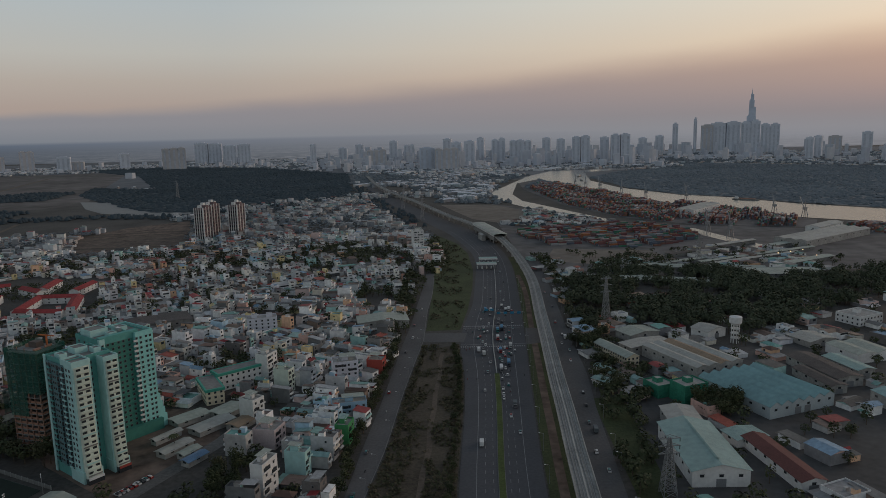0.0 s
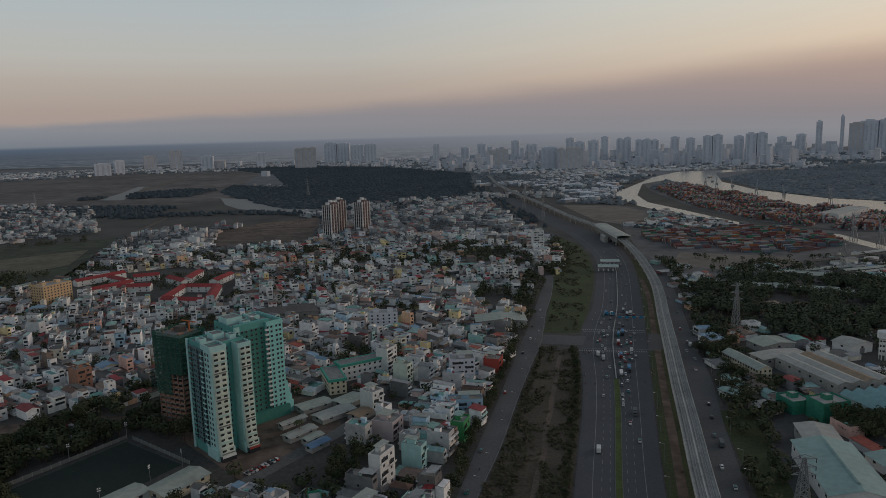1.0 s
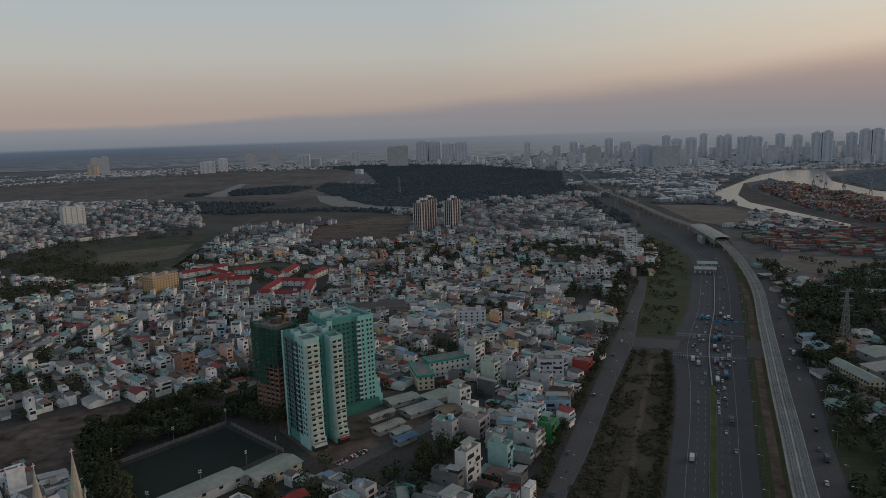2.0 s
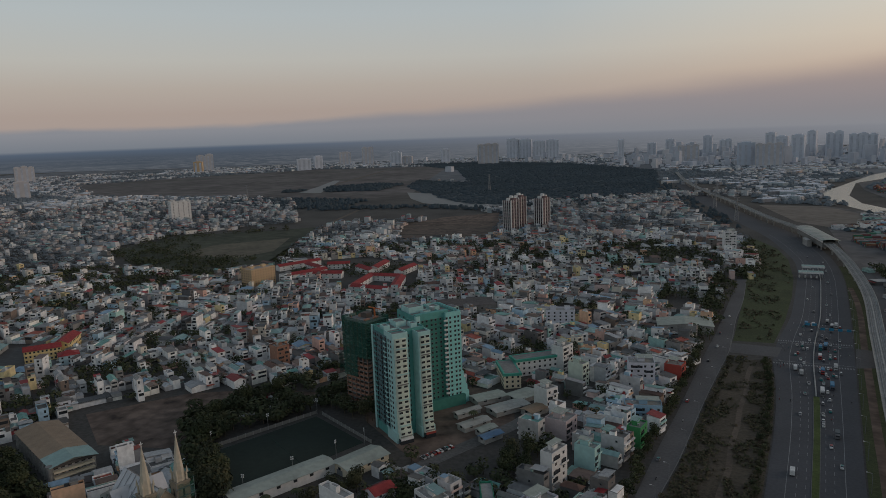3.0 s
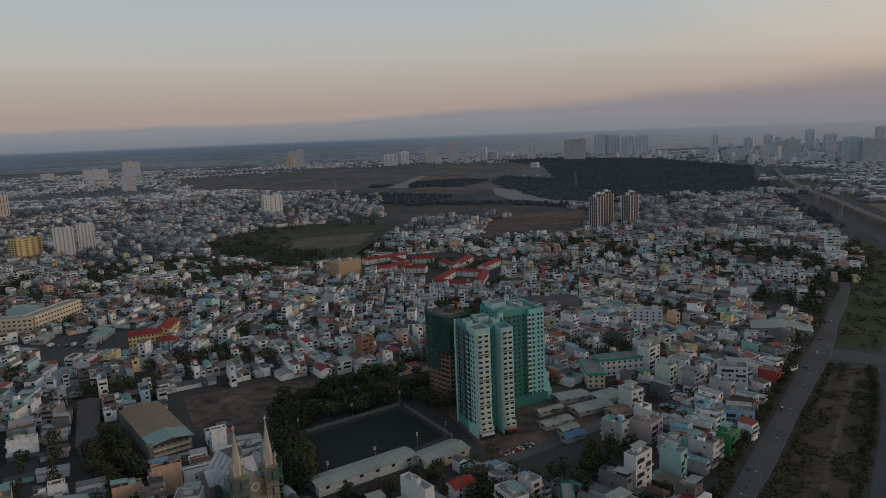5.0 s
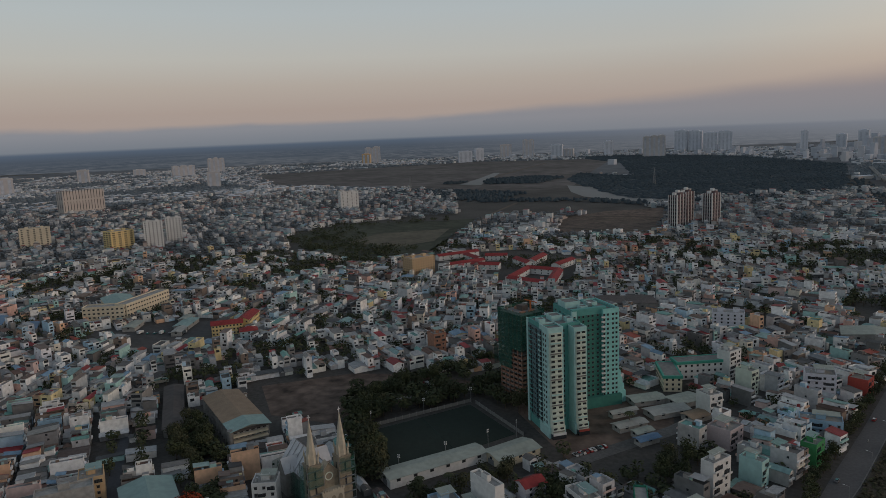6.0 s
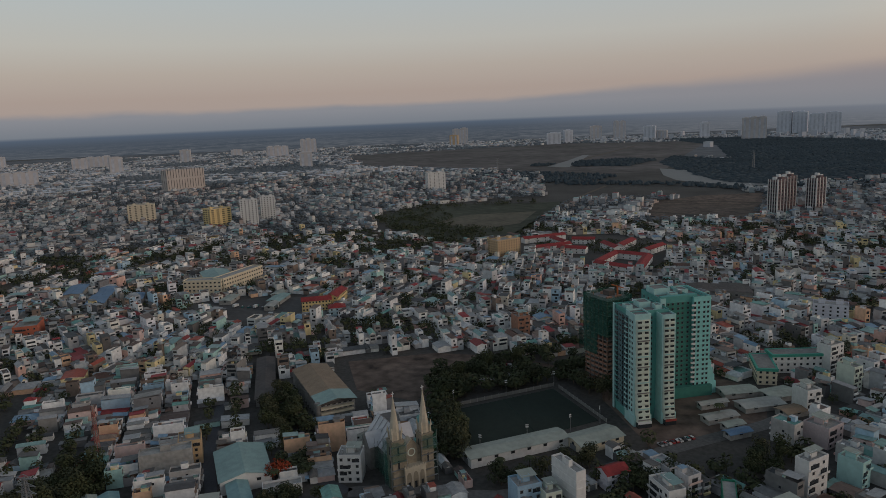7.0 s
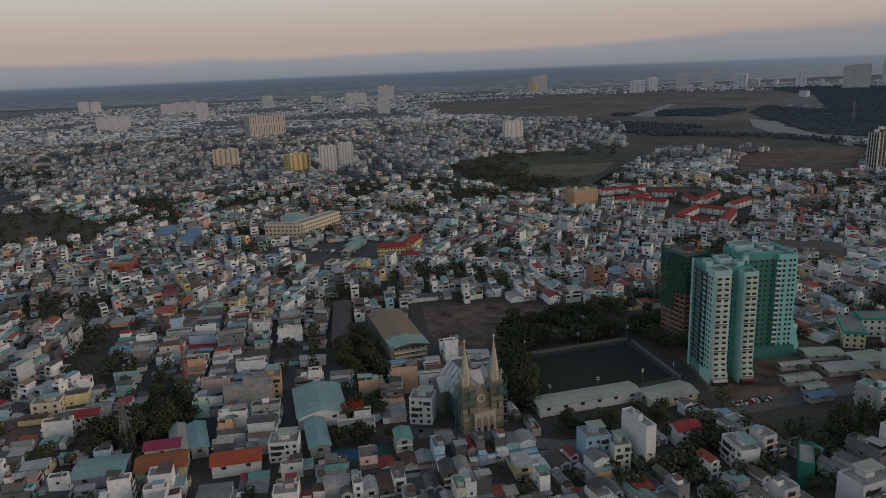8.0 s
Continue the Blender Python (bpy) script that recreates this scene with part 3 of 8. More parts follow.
sheet("port_ground", [(108, 880), (330, 860), (560, 850), (1000, 900), (1150, 1000), (780, 1230), (640, 1190), (430, 1270), (340, 1300), (300, 1365), (190, 1590), (120, 1700), (105, 1400), (108, 1100)], 0.05, M_quay, "grey open ground behind the port", "ground")
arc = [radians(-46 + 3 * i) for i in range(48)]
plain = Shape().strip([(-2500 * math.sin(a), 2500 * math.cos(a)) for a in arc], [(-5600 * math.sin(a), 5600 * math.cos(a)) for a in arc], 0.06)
solid("ground_plain", plain, M_plain, "pale plain towards the horizon with haze in its colour", "ground", "structure")
sheet("sand_lot", [(-3, 1701), (118, 1688), (230, 1440), (168, 1380), (110, 1352), (60, 1420)], 0.10, M_sand, "levelled sand plot beside the railway", "ground")
sheet("open_yard", [(165, 1048), (297, 1015), (315, 939), (200, 920), (138, 950)], 0.12, M_sand, "empty sandy container yard", "ground")
sheet("port_yard", [(114, 1200), (172, 1060), (304, 1030), (410, 1110), (425, 1215), (353, 1290), (200, 1300)], 0.10, M_quay, "paved container yard", "ground")
sheet("quay", [(240, 2080), (280, 1640), (350, 1400), (452, 1270), (640, 1200), (690, 1300), (630, 1440), (600, 1590), (525, 1600), (460, 1845), (385, 2140), (325, 2450), (250, 2300)], 0.16, M_quay, "paved river quay with container stacks", "ground")

# the highway: centre lines and half widths from near to far
HWY_L = smooth([(3, 230), (5, 327), (8, 377), (12, 443), (14, 509), (13, 579), (18, 640), (29, 715), (37, 824), (43, 929), (42, 1016), (28, 1121), (7, 1237), (-31, 1373), (-101, 1635), (-187, 2012), (-266, 2458), (-350, 3138)])
HWY_R = smooth([(44, 230), (49, 325), (52, 375), (57, 440), (62, 505), (69, 591), (76, 687), (85, 819), (90, 923), (88, 1035), (74, 1160), (50, 1270), (8, 1410), (-62, 1660), (-145, 2030), (-228, 2470), (-305, 3150)])


def resample(line, n):
    return [line[round(i * (len(line) - 1) / (n - 1))] for i in range(n)]


NH = 130
edge_l, edge_r = resample(HWY_L, NH), resample(HWY_R, NH)
road = Shape().strip([tuple(p) for p in edge_l], [tuple(p) for p in edge_r], 0.15)
solid("road_highway", road, M_asphalt, "wide dark asphalt dual carriageway", "road", "structure")


def across(t, k):
    """A point of the highway, k from its left to its right edge, t along it in metres of northing."""
    def at(line):
        for p, q in zip(line, line[1:]):
            if p.y <= t <= q.y:
                return p.lerp(q, (t - p.y) / max(1e-6, q.y - p.y))
        return line[-1]
    return at(HWY_L).lerp(at(HWY_R), k)


def road_mark(k, t0, t1, dash, gap, w=0.22):
    s, t = Shape(), t0
    while t < t1:
        p, q = across(t, k), across(min(t + dash, t1), k)
        d = (q - p).normalized()
        o = Vector((d.y, -d.x)) * w / 2
        s.add([(*(p - o), 0.17), (*(p + o), 0.17), (*(q + o), 0.17), (*(q - o), 0.17)], [(0, 1, 2, 3)])
        t += dash + gap
    return s


for k, dash, gap in ((0.20, 30, 0), (0.305, 4, 6), (0.40, 4, 6), (0.60, 4, 6), (0.69, 4, 6), (0.80, 30, 0)):
    solid("trim_lane_marking", road_mark(k, 240, 1250, dash, gap, 0.3 if gap == 0 else 0.22), M_paint, "white painted lane line", "lane marking", "structure")
for y0 in (572, 578, 628, 634):
    s = Shape()
    a, b = across(y0, 0.0), across(y0, 1.0)
    n = 60 if y0 in (572, 634) else 2
    for i in range(0, n, 2):
        p, q = (a.lerp(b, i / n), a.lerp(b, (i + 1) / n)) if n > 2 else (a, b)
        h = 1.6 if n > 2 else 0.25
        s.add([(p.x, p.y - h, 0.18), (q.x, q.y - h, 0.18), (q.x, q.y + h, 0.18), (p.x, p.y + h, 0.18)], [(0, 1, 2, 3)])
    solid("trim_crossing", s, M_paint, "white pedestrian crossing bars and stop line", "road marking", "structure")

# planted median with kerbs
pts = [230 + 275 * i / 24 for i in range(25)]
l = [tuple(across(t, 0.455)) for t in pts]
r = [tuple(across(t, 0.545)) for t in pts]
s = Shape()
for (x0, y0), (x1, y1), (x2, y2), (x3, y3) in zip(l, l[1:], r[1:], r):
    s.prism([(x3, y3), (x2, y2), (x1, y1), (x0, y0)], 0.0, 0.38)
solid("trim_median_kerb", s, M_kerb, "raised concrete kerb of the planted median", "kerb", "structure")
s = Shape().strip([tuple(across(t, 0.462)) for t in pts], [tuple(across(t, 0.538)) for t in pts], 0.42)
solid("median_lawn", s, material("median_lawn_green", (0.066, 0.088, 0.026), 0.95, spread=0.35, fine=0.6, coarse=0.06, bump=0.5), "yellow-green planted median strip", "lawn", "structure")
s = Shape()
for i in range(60):
    t = 505 + i * 8
    p, q = across(t, 0.497), across(t + 8, 0.497)
    s.beam((p.x, p.y, 0.55), (q.x, q.y, 0.55), 0.8)
solid("trim_barrier", s, M_conc, "concrete barrier between the carriageways", "barrier", "structure")

# service roads
SVC_L_a = smooth([(-60, 230), (-52, 328), (-49, 380), (-44, 446), (-40, 512), (-36, 583), (-32, 635), (-28, 720), (-24, 799), (-22, 880)])
SVC_L_b = smooth([(-50, 230), (-42, 328), (-36, 379), (-30, 466), (-24, 537), (-19, 590), (-18, 634), (-17, 696), (-13, 770), (-12, 880)])
solid("road_service_left", Shape().strip([tuple(p) for p in resample(SVC_L_a, 40)], [tuple(p) for p in resample(SVC_L_b, 40)], 0.14), M_asphalt2,
      "grey two-lane service road beside the houses", "road", "structure")
SVC_R_b = smooth([(84, 230), (88, 324), (92, 373), (97, 438), (104, 503), (108, 588), (114, 684), (122, 815), (124, 920), (118, 1020)])
solid("road_service_right", Shape().strip(offset(SVC_R_b, -17.0), offset(SVC_R_b, 0), 0.13), M_asphalt2, "grey service road under the railway viaduct", "road", "structure")
sheet("road_cross_left", [(-24, 588), (16, 586), (20, 613), (-22, 615)], 0.16, M_asphalt2, "short cross road between highway and service road", "road")
sheet("road_cross_right", [(68, 575), (112, 590), (114, 620), (73, 626)], 0.145, M_asphalt2, "short cross road under the viaduct", "road")


def lane(name, line, w, label, mat=None, z=0.12):
    p = smooth(line, 12)
    solid(name, Shape().strip(offset(p, -w / 2), offset(p, w / 2), z), mat or M_asphalt2, label, "road", "structure")


lane("road_tower", [(-262, 196), (-236, 222), (-203, 240), (-178, 292), (-163, 333), (-148, 367), (-134, 398), (-124, 440)], 10, "grey street past the teal apartment blocks", M_lane)
lane("road_market", [(-235, 108), (-265, 126), (-324, 156), (-363, 177), (-451, 239), (-506, 280), (-560, 318)], 6, "narrow asphalt street between rows of houses", M_asphalt)
lane("road_church", [(-262, 196), (-300, 196), (-336, 218), (-400, 262)], 7, "tree-lined lane beside the church", M_asphalt)
lane("road_field_track", [(-640, 790), (-730, 1010), (-811, 1208), (-900, 1500)], 9, "pale earth track across the green field", M_path)
lane("road_marsh_track", [(-1480, 2300), (-1600, 2700), (-1750, 3200)], 16, "pale track across the marsh", M_path)
lane("road_east", [(-1200, 100), (-1295, 215), (-1340, 330), (-1400, 420)], 22, "wide pale road beyond the houses", M_sand)
lane("road_school", [(-358, 560), (-352, 640), (-350, 720), (-340, 830)], 9, "dark street beside the red-roofed school", M_asphalt)

# dry strip and grass strip between highway and service road
strip_l = [tuple(p) for p in resample(SVC_L_b, 40) if p.y < 584]
strip_r = [tuple(p) for p in resample(HWY_L, 300) if p.y < 584]
n = len(strip_l)
strip_r = [strip_r[round(i * (len(strip_r) - 1) / (n - 1))] for i in range(n)]
solid("verge_dry", Shape().strip([(x + 1.2, y) for x, y in strip_l], [(x - 1.0, y) for x, y in strip_r], 0.11), M_scrub, "dry scrubby strip of waste land beside the highway", "verge", "structure")
solid("trim_kerb", Shape().strip([(p.x - 0.2, p.y) for p in SVC_L_b], [(p.x + 0.4, p.y) for p in SVC_L_b], 0.2), M_kerb, "pale kerb of the service road", "kerb", "structure")
lane("verge_footpath", [(-21, 240), (-17, 300), (-14.5, 330), (-13.5, 352), (-10.5, 380), (-10.5, 410), (-8, 440), (-7.5, 470), (-4.5, 500), (-4.5, 530), (-2, 560)], 3.2, "trodden earth path along the waste strip", M_path, 0.125)
sheet("verge_grass", [(-17, 622), (14, 624), (24, 700), (33, 800), (38, 900), (36, 1020), (24, 1110), (-6, 1200), (-30, 1200), (-20, 1000), (-12, 800)], 0.11, M_grass, "green grass strip beside the toll plaza", "verge")
vl = [(p.x + 1, p.y) for p in HWY_R if p.y < 1000]
solid("verge_right", Shape().strip(vl, [(x + 14, y) for x, y in vl], 0.105), M_grass, "grass and red earth strip under the viaduct", "verge", "structure")
sheet("verge_meadow", [(97, 452), (118, 455), (112, 352), (104, 300), (92, 300)], 0.11, M_grass, "dark meadow beside the service road", "verge")

# ---------------------------------------------------------------- elevated railway
RAIL = smooth([(58, 220), (64.5, 303), (67.5, 349), (72, 410), (76, 471), (82, 551), (88.5, 640), (98, 763), (100, 861), (97, 987), (87, 1106), (60, 1245), (8, 1415), (-62, 1690), (-135, 1951), (-210, 2280), (-280, 2700)], 14)


def viaduct():
    ob = thing("metro_viaduct", "pale concrete elevated railway with two tracks on piers", "viaduct")
    deck = Shape()
    n = len(RAIL)

    def ribbon(s, o0, o1, z0, z1):
        a, b = offset(RAIL, o0), offset(RAIL, o1)
        p = [(*q, z1) for q in a] + [(*q, z1) for q in b] + [(*q, z0) for q in a] + [(*q, z0) for q in b]
        f = []
        for i in range(n - 1):
            f += [(i, n + i, n + i + 1, i + 1), (2 * n + i, i, i + 1, 2 * n + i + 1), (n + i, 3 * n + i, 3 * n + i + 1, n + i + 1), (3 * n + i, 2 * n + i, 2 * n + i + 1, 3 * n + i + 1)]
        s.add(p, f)
    ribbon(deck, -5.4, 5.4, 9.6, 10.6)
    ribbon(deck, -2.6, 2.6, 8.4, 9.6)
    part("deck", deck, M_conc, ob)
    for side in (-1, 1):
        s = Shape()
        ribbon(s, side * 5.4 - 0.18, side * 5.4 + 0.18, 10.6, 11.9)
        part("parapet", s, M_conc, ob)
        s = Shape()
        ribbon(s, side * 2.4 - 1.35, side * 2.4 + 1.35, 10.6, 10.85)
        bed = part("track_bed", s, M_conc_d, ob)
        for r in (-0.72, 0.72):
            s = Shape()
            ribbon(s, side * 2.4 + r - 0.09, side * 2.4 + r + 0.09, 10.85, 11.05)
            part("rail", s, M_steel, bed)
    s = Shape()
    ribbon(s, -0.45, 0.45, 10.6, 11.1)
    part("walkway", s, M_conc, ob, "grey central walkway slab")
    pier = Shape()
    pier.cyl(0, 0, 0, 6.6, 1.0, 1.0, 10)
    pier.box(0, 0, 6.6, 8.4, 5.0, 2.0, taper=1.0)
    me = pier.data("pier", [M_conc])
    last = None
    for i, p in enumerate(RAIL):
        if last is None or (p - last).length > 33:
            d = RAIL[min(i + 1, n - 1)] - RAIL[max(i - 1, 0)]
            part("pier", me, None, ob, at=pose(p.x, p.y, 0, 0, 0, math.degrees(math.atan2(d.y, d.x)) - 90))
            last = p


viaduct()


def station():
    """Elevated station with a long arched roof in panels."""
    ob = thing("metro_station", "elevated station with long pale low-arched roof", "station", 77, 1172, math.radians(10.5))
    L, W = 150, 24
    body = Shape().box(0, 0, 5.0, 12.0, W - 4, L - 10)
    part("platform_hall", body, M_conc_d, ob)
    for side in (-1, 1):
        part("side_wall", Shape().box(side * (W / 2 - 2), 0, 12.0, 15.0, 0.4, L - 6), M_white, ob)
        for i in range(7):
            part("column", Shape().box(side * (W / 2 - 4), -L / 2 + 15 + i * 20, 0, 5.0, 1.6, 1.6), M_conc, ob)
    for k in range(10):
        s = Shape()
        y = -L / 2 + (k + 0.5) * L / 10
        n = 8
        p = []
        for z in (0, 0.3):
            for yy in (y - L / 20 + 0.25, y + L / 20 - 0.25):
                for i in range(n + 1):
                    u = -W / 2 + W * i / n
                    p.append((u, yy, 15.0 + 1.5 * math.cos(u / W * math.pi) ** 0.8 + z if abs(u) < W / 2 - 0.01 else 15.0 + z))
        m = n + 1
        f = []
        for i in range(n):
            f += [(2 * m + i, 2 * m + i + 1, 3 * m + i + 1, 3 * m + i), (i + 1, i, m + i, m + i + 1), (i, i + 1, 2 * m + i + 1, 2 * m + i), (m + i + 1, m + i, 3 * m + i, 3 * m + i + 1)]
        s.add(p, f)
        part("roof_panel", s, M_paleroof if k % 2 else M_greyroof, ob)
    for side in (-1, 1):
        part("stair_block", Shape().box(side * 17, -20, 0, 9, 6, 26).gable(side * 17, -20, 9, 1.2, 6, 26), M_conc, ob)


station()


def gantry(y, k0, k1, label):
    a, b = across(y, k0), across(y, k1)
    c = (a + b) / 2
    w = (b - a).length
    ang = math.atan2((b - a).y, (b - a).x)
    ob = thing("toll_canopy", label, "toll gate", c.x, c.y, ang, "toll canopies over the highway")
    part("roof", Shape().box(0, 0, 6.0, 7.4, w, 12), M_tealroof, ob)
    part("fascia", Shape().box(0, -6.1, 5.8, 7.6, w + 0.4, 0.25), M_white, ob)
    n = max(2, int(w / 6))
    for i in range(n + 1):
        x = -w / 2 + 0.8 + i * (w - 1.6) / n
        part("column", Shape().box(x, 0, 0, 6.0, 0.7, 0.9), M_conc, ob)
        if i < n:
            part("booth", Shape().box(x + 0.2, -1.2, 0, 2.8, 1.4, 2.4), M_white, ob)


gantry(908, 0.02, 0.56, "pale teal toll canopy on columns over the carriageway")
gantry(945, 0.10, 0.62, "pale teal toll canopy further along the carriageway")


def sign_gantry(y, k0, k1):
    a, b = across(y, k0), across(y, k1)
    c, w = (a + b) / 2, (b - a).length
    ob = thing("sign_gantry", "steel road gantry with a row of blue signs", "road sign", c.x, c.y, math.atan2((b - a).y, (b - a).x))
    for u in (-w / 2, w / 2):
        part("post", Shape().box(u, 0, 0, 7.5, 0.5, 0.5), M_steel, ob)
    part("truss", Shape().box(0, 0, 6.9, 7.5, w, 0.5), M_steel, ob)
    n = max(2, int(w / 6))
    for i in range(n):
        part("sign_panel", Shape().box(-w / 2 + (i + 0.5) * w / n, -0.4, 5.8, 8.0, 3.4, 0.15), material("blue_sign", (0.03, 0.20, 0.33), 0.5), ob)


sign_gantry(655, 0.52, 1.0)
sign_gantry(668, 0.30, 0.50)

# ---------------------------------------------------------------- houses


def window_mesh(w, h, frame_mat=None):
    s = Shape()
    s.box(0, 0, 0, h, w, 0.10, m=0)
    s.box(0, -0.03, 0.1, h - 0.1, w - 0.2, 0.10, m=1)
    s.box(0, -0.06, h, h + 0.12, w + 0.3, 0.5, m=0)
    return s.data("window", [frame_mat or M_frame, M_glass])


WIN = {k: window_mesh(*k) for k in ((1.4, 1.4), (2.2, 1.5), (1.0, 1.2), (1.9, 1.6), (2.9, 2.1))}
DOOR = Shape().box(0, 0, 0, 2.7, 3.0, 0.12).data("door", [M_shutter])
TANK = Shape()
TANK.cyl(0, 0, 1.0, 2.6, 0.6, 0.6, 10).cyl(0, 0, 2.6, 2.85, 0.6, 0.15, 10)
for u, v in ((-0.4, -0.4), (0.4, -0.4), (0.4, 0.4), (-0.4, 0.4)):
    TANK.box(u, v, 0, 1.0, 0.1, 0.1)
TANK = TANK.data("water_tank", [M_tank])

WORD_ROOF = {"flat": "flat terrace roof", "gable": "pitched sheet-metal roof", "shed": "sloping sheet-metal roof", "hip": "hipped tile roof", "canopy": "part-covered roof terrace"}


def house(w, d, floors, roof, r, wall_mat=None, roof_mat=None, label=None):
    """A narrow town house; its street front faces the local -y."""
    h = 0.3 + 3.05 * floors
    full, d = d, d * 0.68
    yc = -(full - d) / 2
    word = {1: "single-storey", 2: "two-storey", 3: "three-storey", 4: "four-storey", 5: "five-storey", 6: "six-storey"}[floors]
    ob = thing("house", label or f"narrow {word} town house with {WORD_ROOF[roof]}", "house", group="town houses")
    wm, rm = wall_mat or M_wall_o, roof_mat or M_roof_o
    s = Shape()
    if roof in ("flat", "canopy"):
        s.well(0, yc, 0, h + 0.9, w, d, m=0, top=1, rim=0.18, drop=0.9)
    else:
        s.box(0, yc, 0, h, w, d)
    for k in range(1, floors):
        part("balcony", Shape().box(0, yc - d / 2 - 0.45, k * 3.05 + 0.1, k * 3.05 + 0.3, w - 0.1, 0.9).box(0, yc - d / 2 - 0.85, k * 3.05 + 0.3, k * 3.05 + 1.2, w - 0.1, 0.1), wm, ob)
    if roof == "gable":
        s.ends(0, yc, h, 1.3, w, d)
    part("wall", s, [wm, M_conc], ob)
    s = Shape()
    if roof == "gable":
        s.gable(0, yc, h, 1.3, w, d)
    elif roof == "shed":
        s.shed(0, yc, h + 0.05, 1.0, w, d)
    elif roof == "hip":
        s.hip(0, yc, h, 1.8, w, d)
    elif roof == "canopy":
        k = d * 0.55
        s.shed(0, yc + d / 2 - k / 2, h + 2.5, 0.6, w, k)
        for u in (-w / 2 + 0.2, w / 2 - 0.2):
            s.box(u, yc + d / 2 - k + 0.2, h, h + 2.5, 0.12, 0.12)
            s.box(u, yc + d / 2 - 0.2, h, h + 3.0, 0.12, 0.12)
    if s.v:
        part("roof", s, rm, ob)
    if roof == "flat":
        k = r.uniform(2.6, 4.0)
        s = Shape().box(r.choice((-1, 1)) * (w / 2 - 1.5), yc + d * 0.15, h + 0.02, h + 2.7, 2.6, k)
        room = part("stair_room", s, wm, ob)
        part("stair_roof", Shape().box(0, 0, h + 2.7, h + 2.85, 3.1, k + 0.5, 0.0), rm, room, at=pose(s.v[0][0] + 1.3, s.v[0][1] + k / 2, 0))
    if roof in ("flat", "canopy"):
        part("water_tank", TANK, None, ob, "stainless steel water tank", pose(r.uniform(-w / 4, w / 4), yc - d * 0.18, h))
    part("door", DOOR, None, ob, "grey roller shutter", pose(0, yc - d / 2 - 0.07, 0.05))
    kind = r.choice(((1.4, 1.4), (2.2, 1.5), (2.9, 2.1), (2.9, 2.1)))
    for k in range(1, floors):
        for u in ([0] if w < 4.6 or kind[0] > 2 else [-w / 4, w / 4]):
            part("window", WIN[kind], None, ob, at=pose(u, yc - d / 2 - 0.06, k * 3.05 + (0.4 if kind[1] > 2 else 1.0)))
        if r.random() < 0.35:
            part("window", WIN[(1.0, 1.2)], None, ob, at=pose(r.uniform(-w / 4, w / 4), yc + d / 2 + 0.06, k * 3.05 + 1.2, 0, 0, 180))
    if floors > 1 and r.random() < 0.3:
        for k in range(1, floors):
            part("window", WIN[(1.0, 1.2)], None, ob, at=pose(w / 2 + 0.06, yc + r.uniform(-d / 4, d / 4), k * 3.05 + 1.2, 0, 0, 90))
    # lower annex at the back
    k, ha = full - d, 3.0 + 3.05 * max(0, floors - r.choice((2, 3)))
    annex = part("annex", Shape().box(0, full / 2 - k / 2 + 0.02, 0, ha, w - 0.1, k), wm, ob)
    part("annex_roof", Shape().shed(0, full / 2 - k / 2, ha + 0.05, r.choice((-0.6, 0.5)), w - 0.1, k, over=0.15), rm, annex)
    return ob


def row_house(s, x, y, a, w, d, floors, r, level):
    """A house as geometry of a joined row, often a front block and a lower one behind: 0 wall, 1 roof, 2 window."""
    if level < 2 and d > 8 and w < 9 and r.random() < 0.5:
        k = r.uniform(0.5, 0.75)
        c, sn = math.cos(a), math.sin(a)
        f, b = -d / 2 * (1 - k), d / 2 * k
        plain_house(s, x - f * sn, y + f * c, a, w, d * k, floors, r, level)
        plain_house(s, x - b * sn, y + b * c, a, w - 0.1, d * (1 - k) - 0.05, max(1, floors - r.choice((1, 2, 2))), r, level)
    else:
        plain_house(s, x, y, a, w, d, floors, r, level)


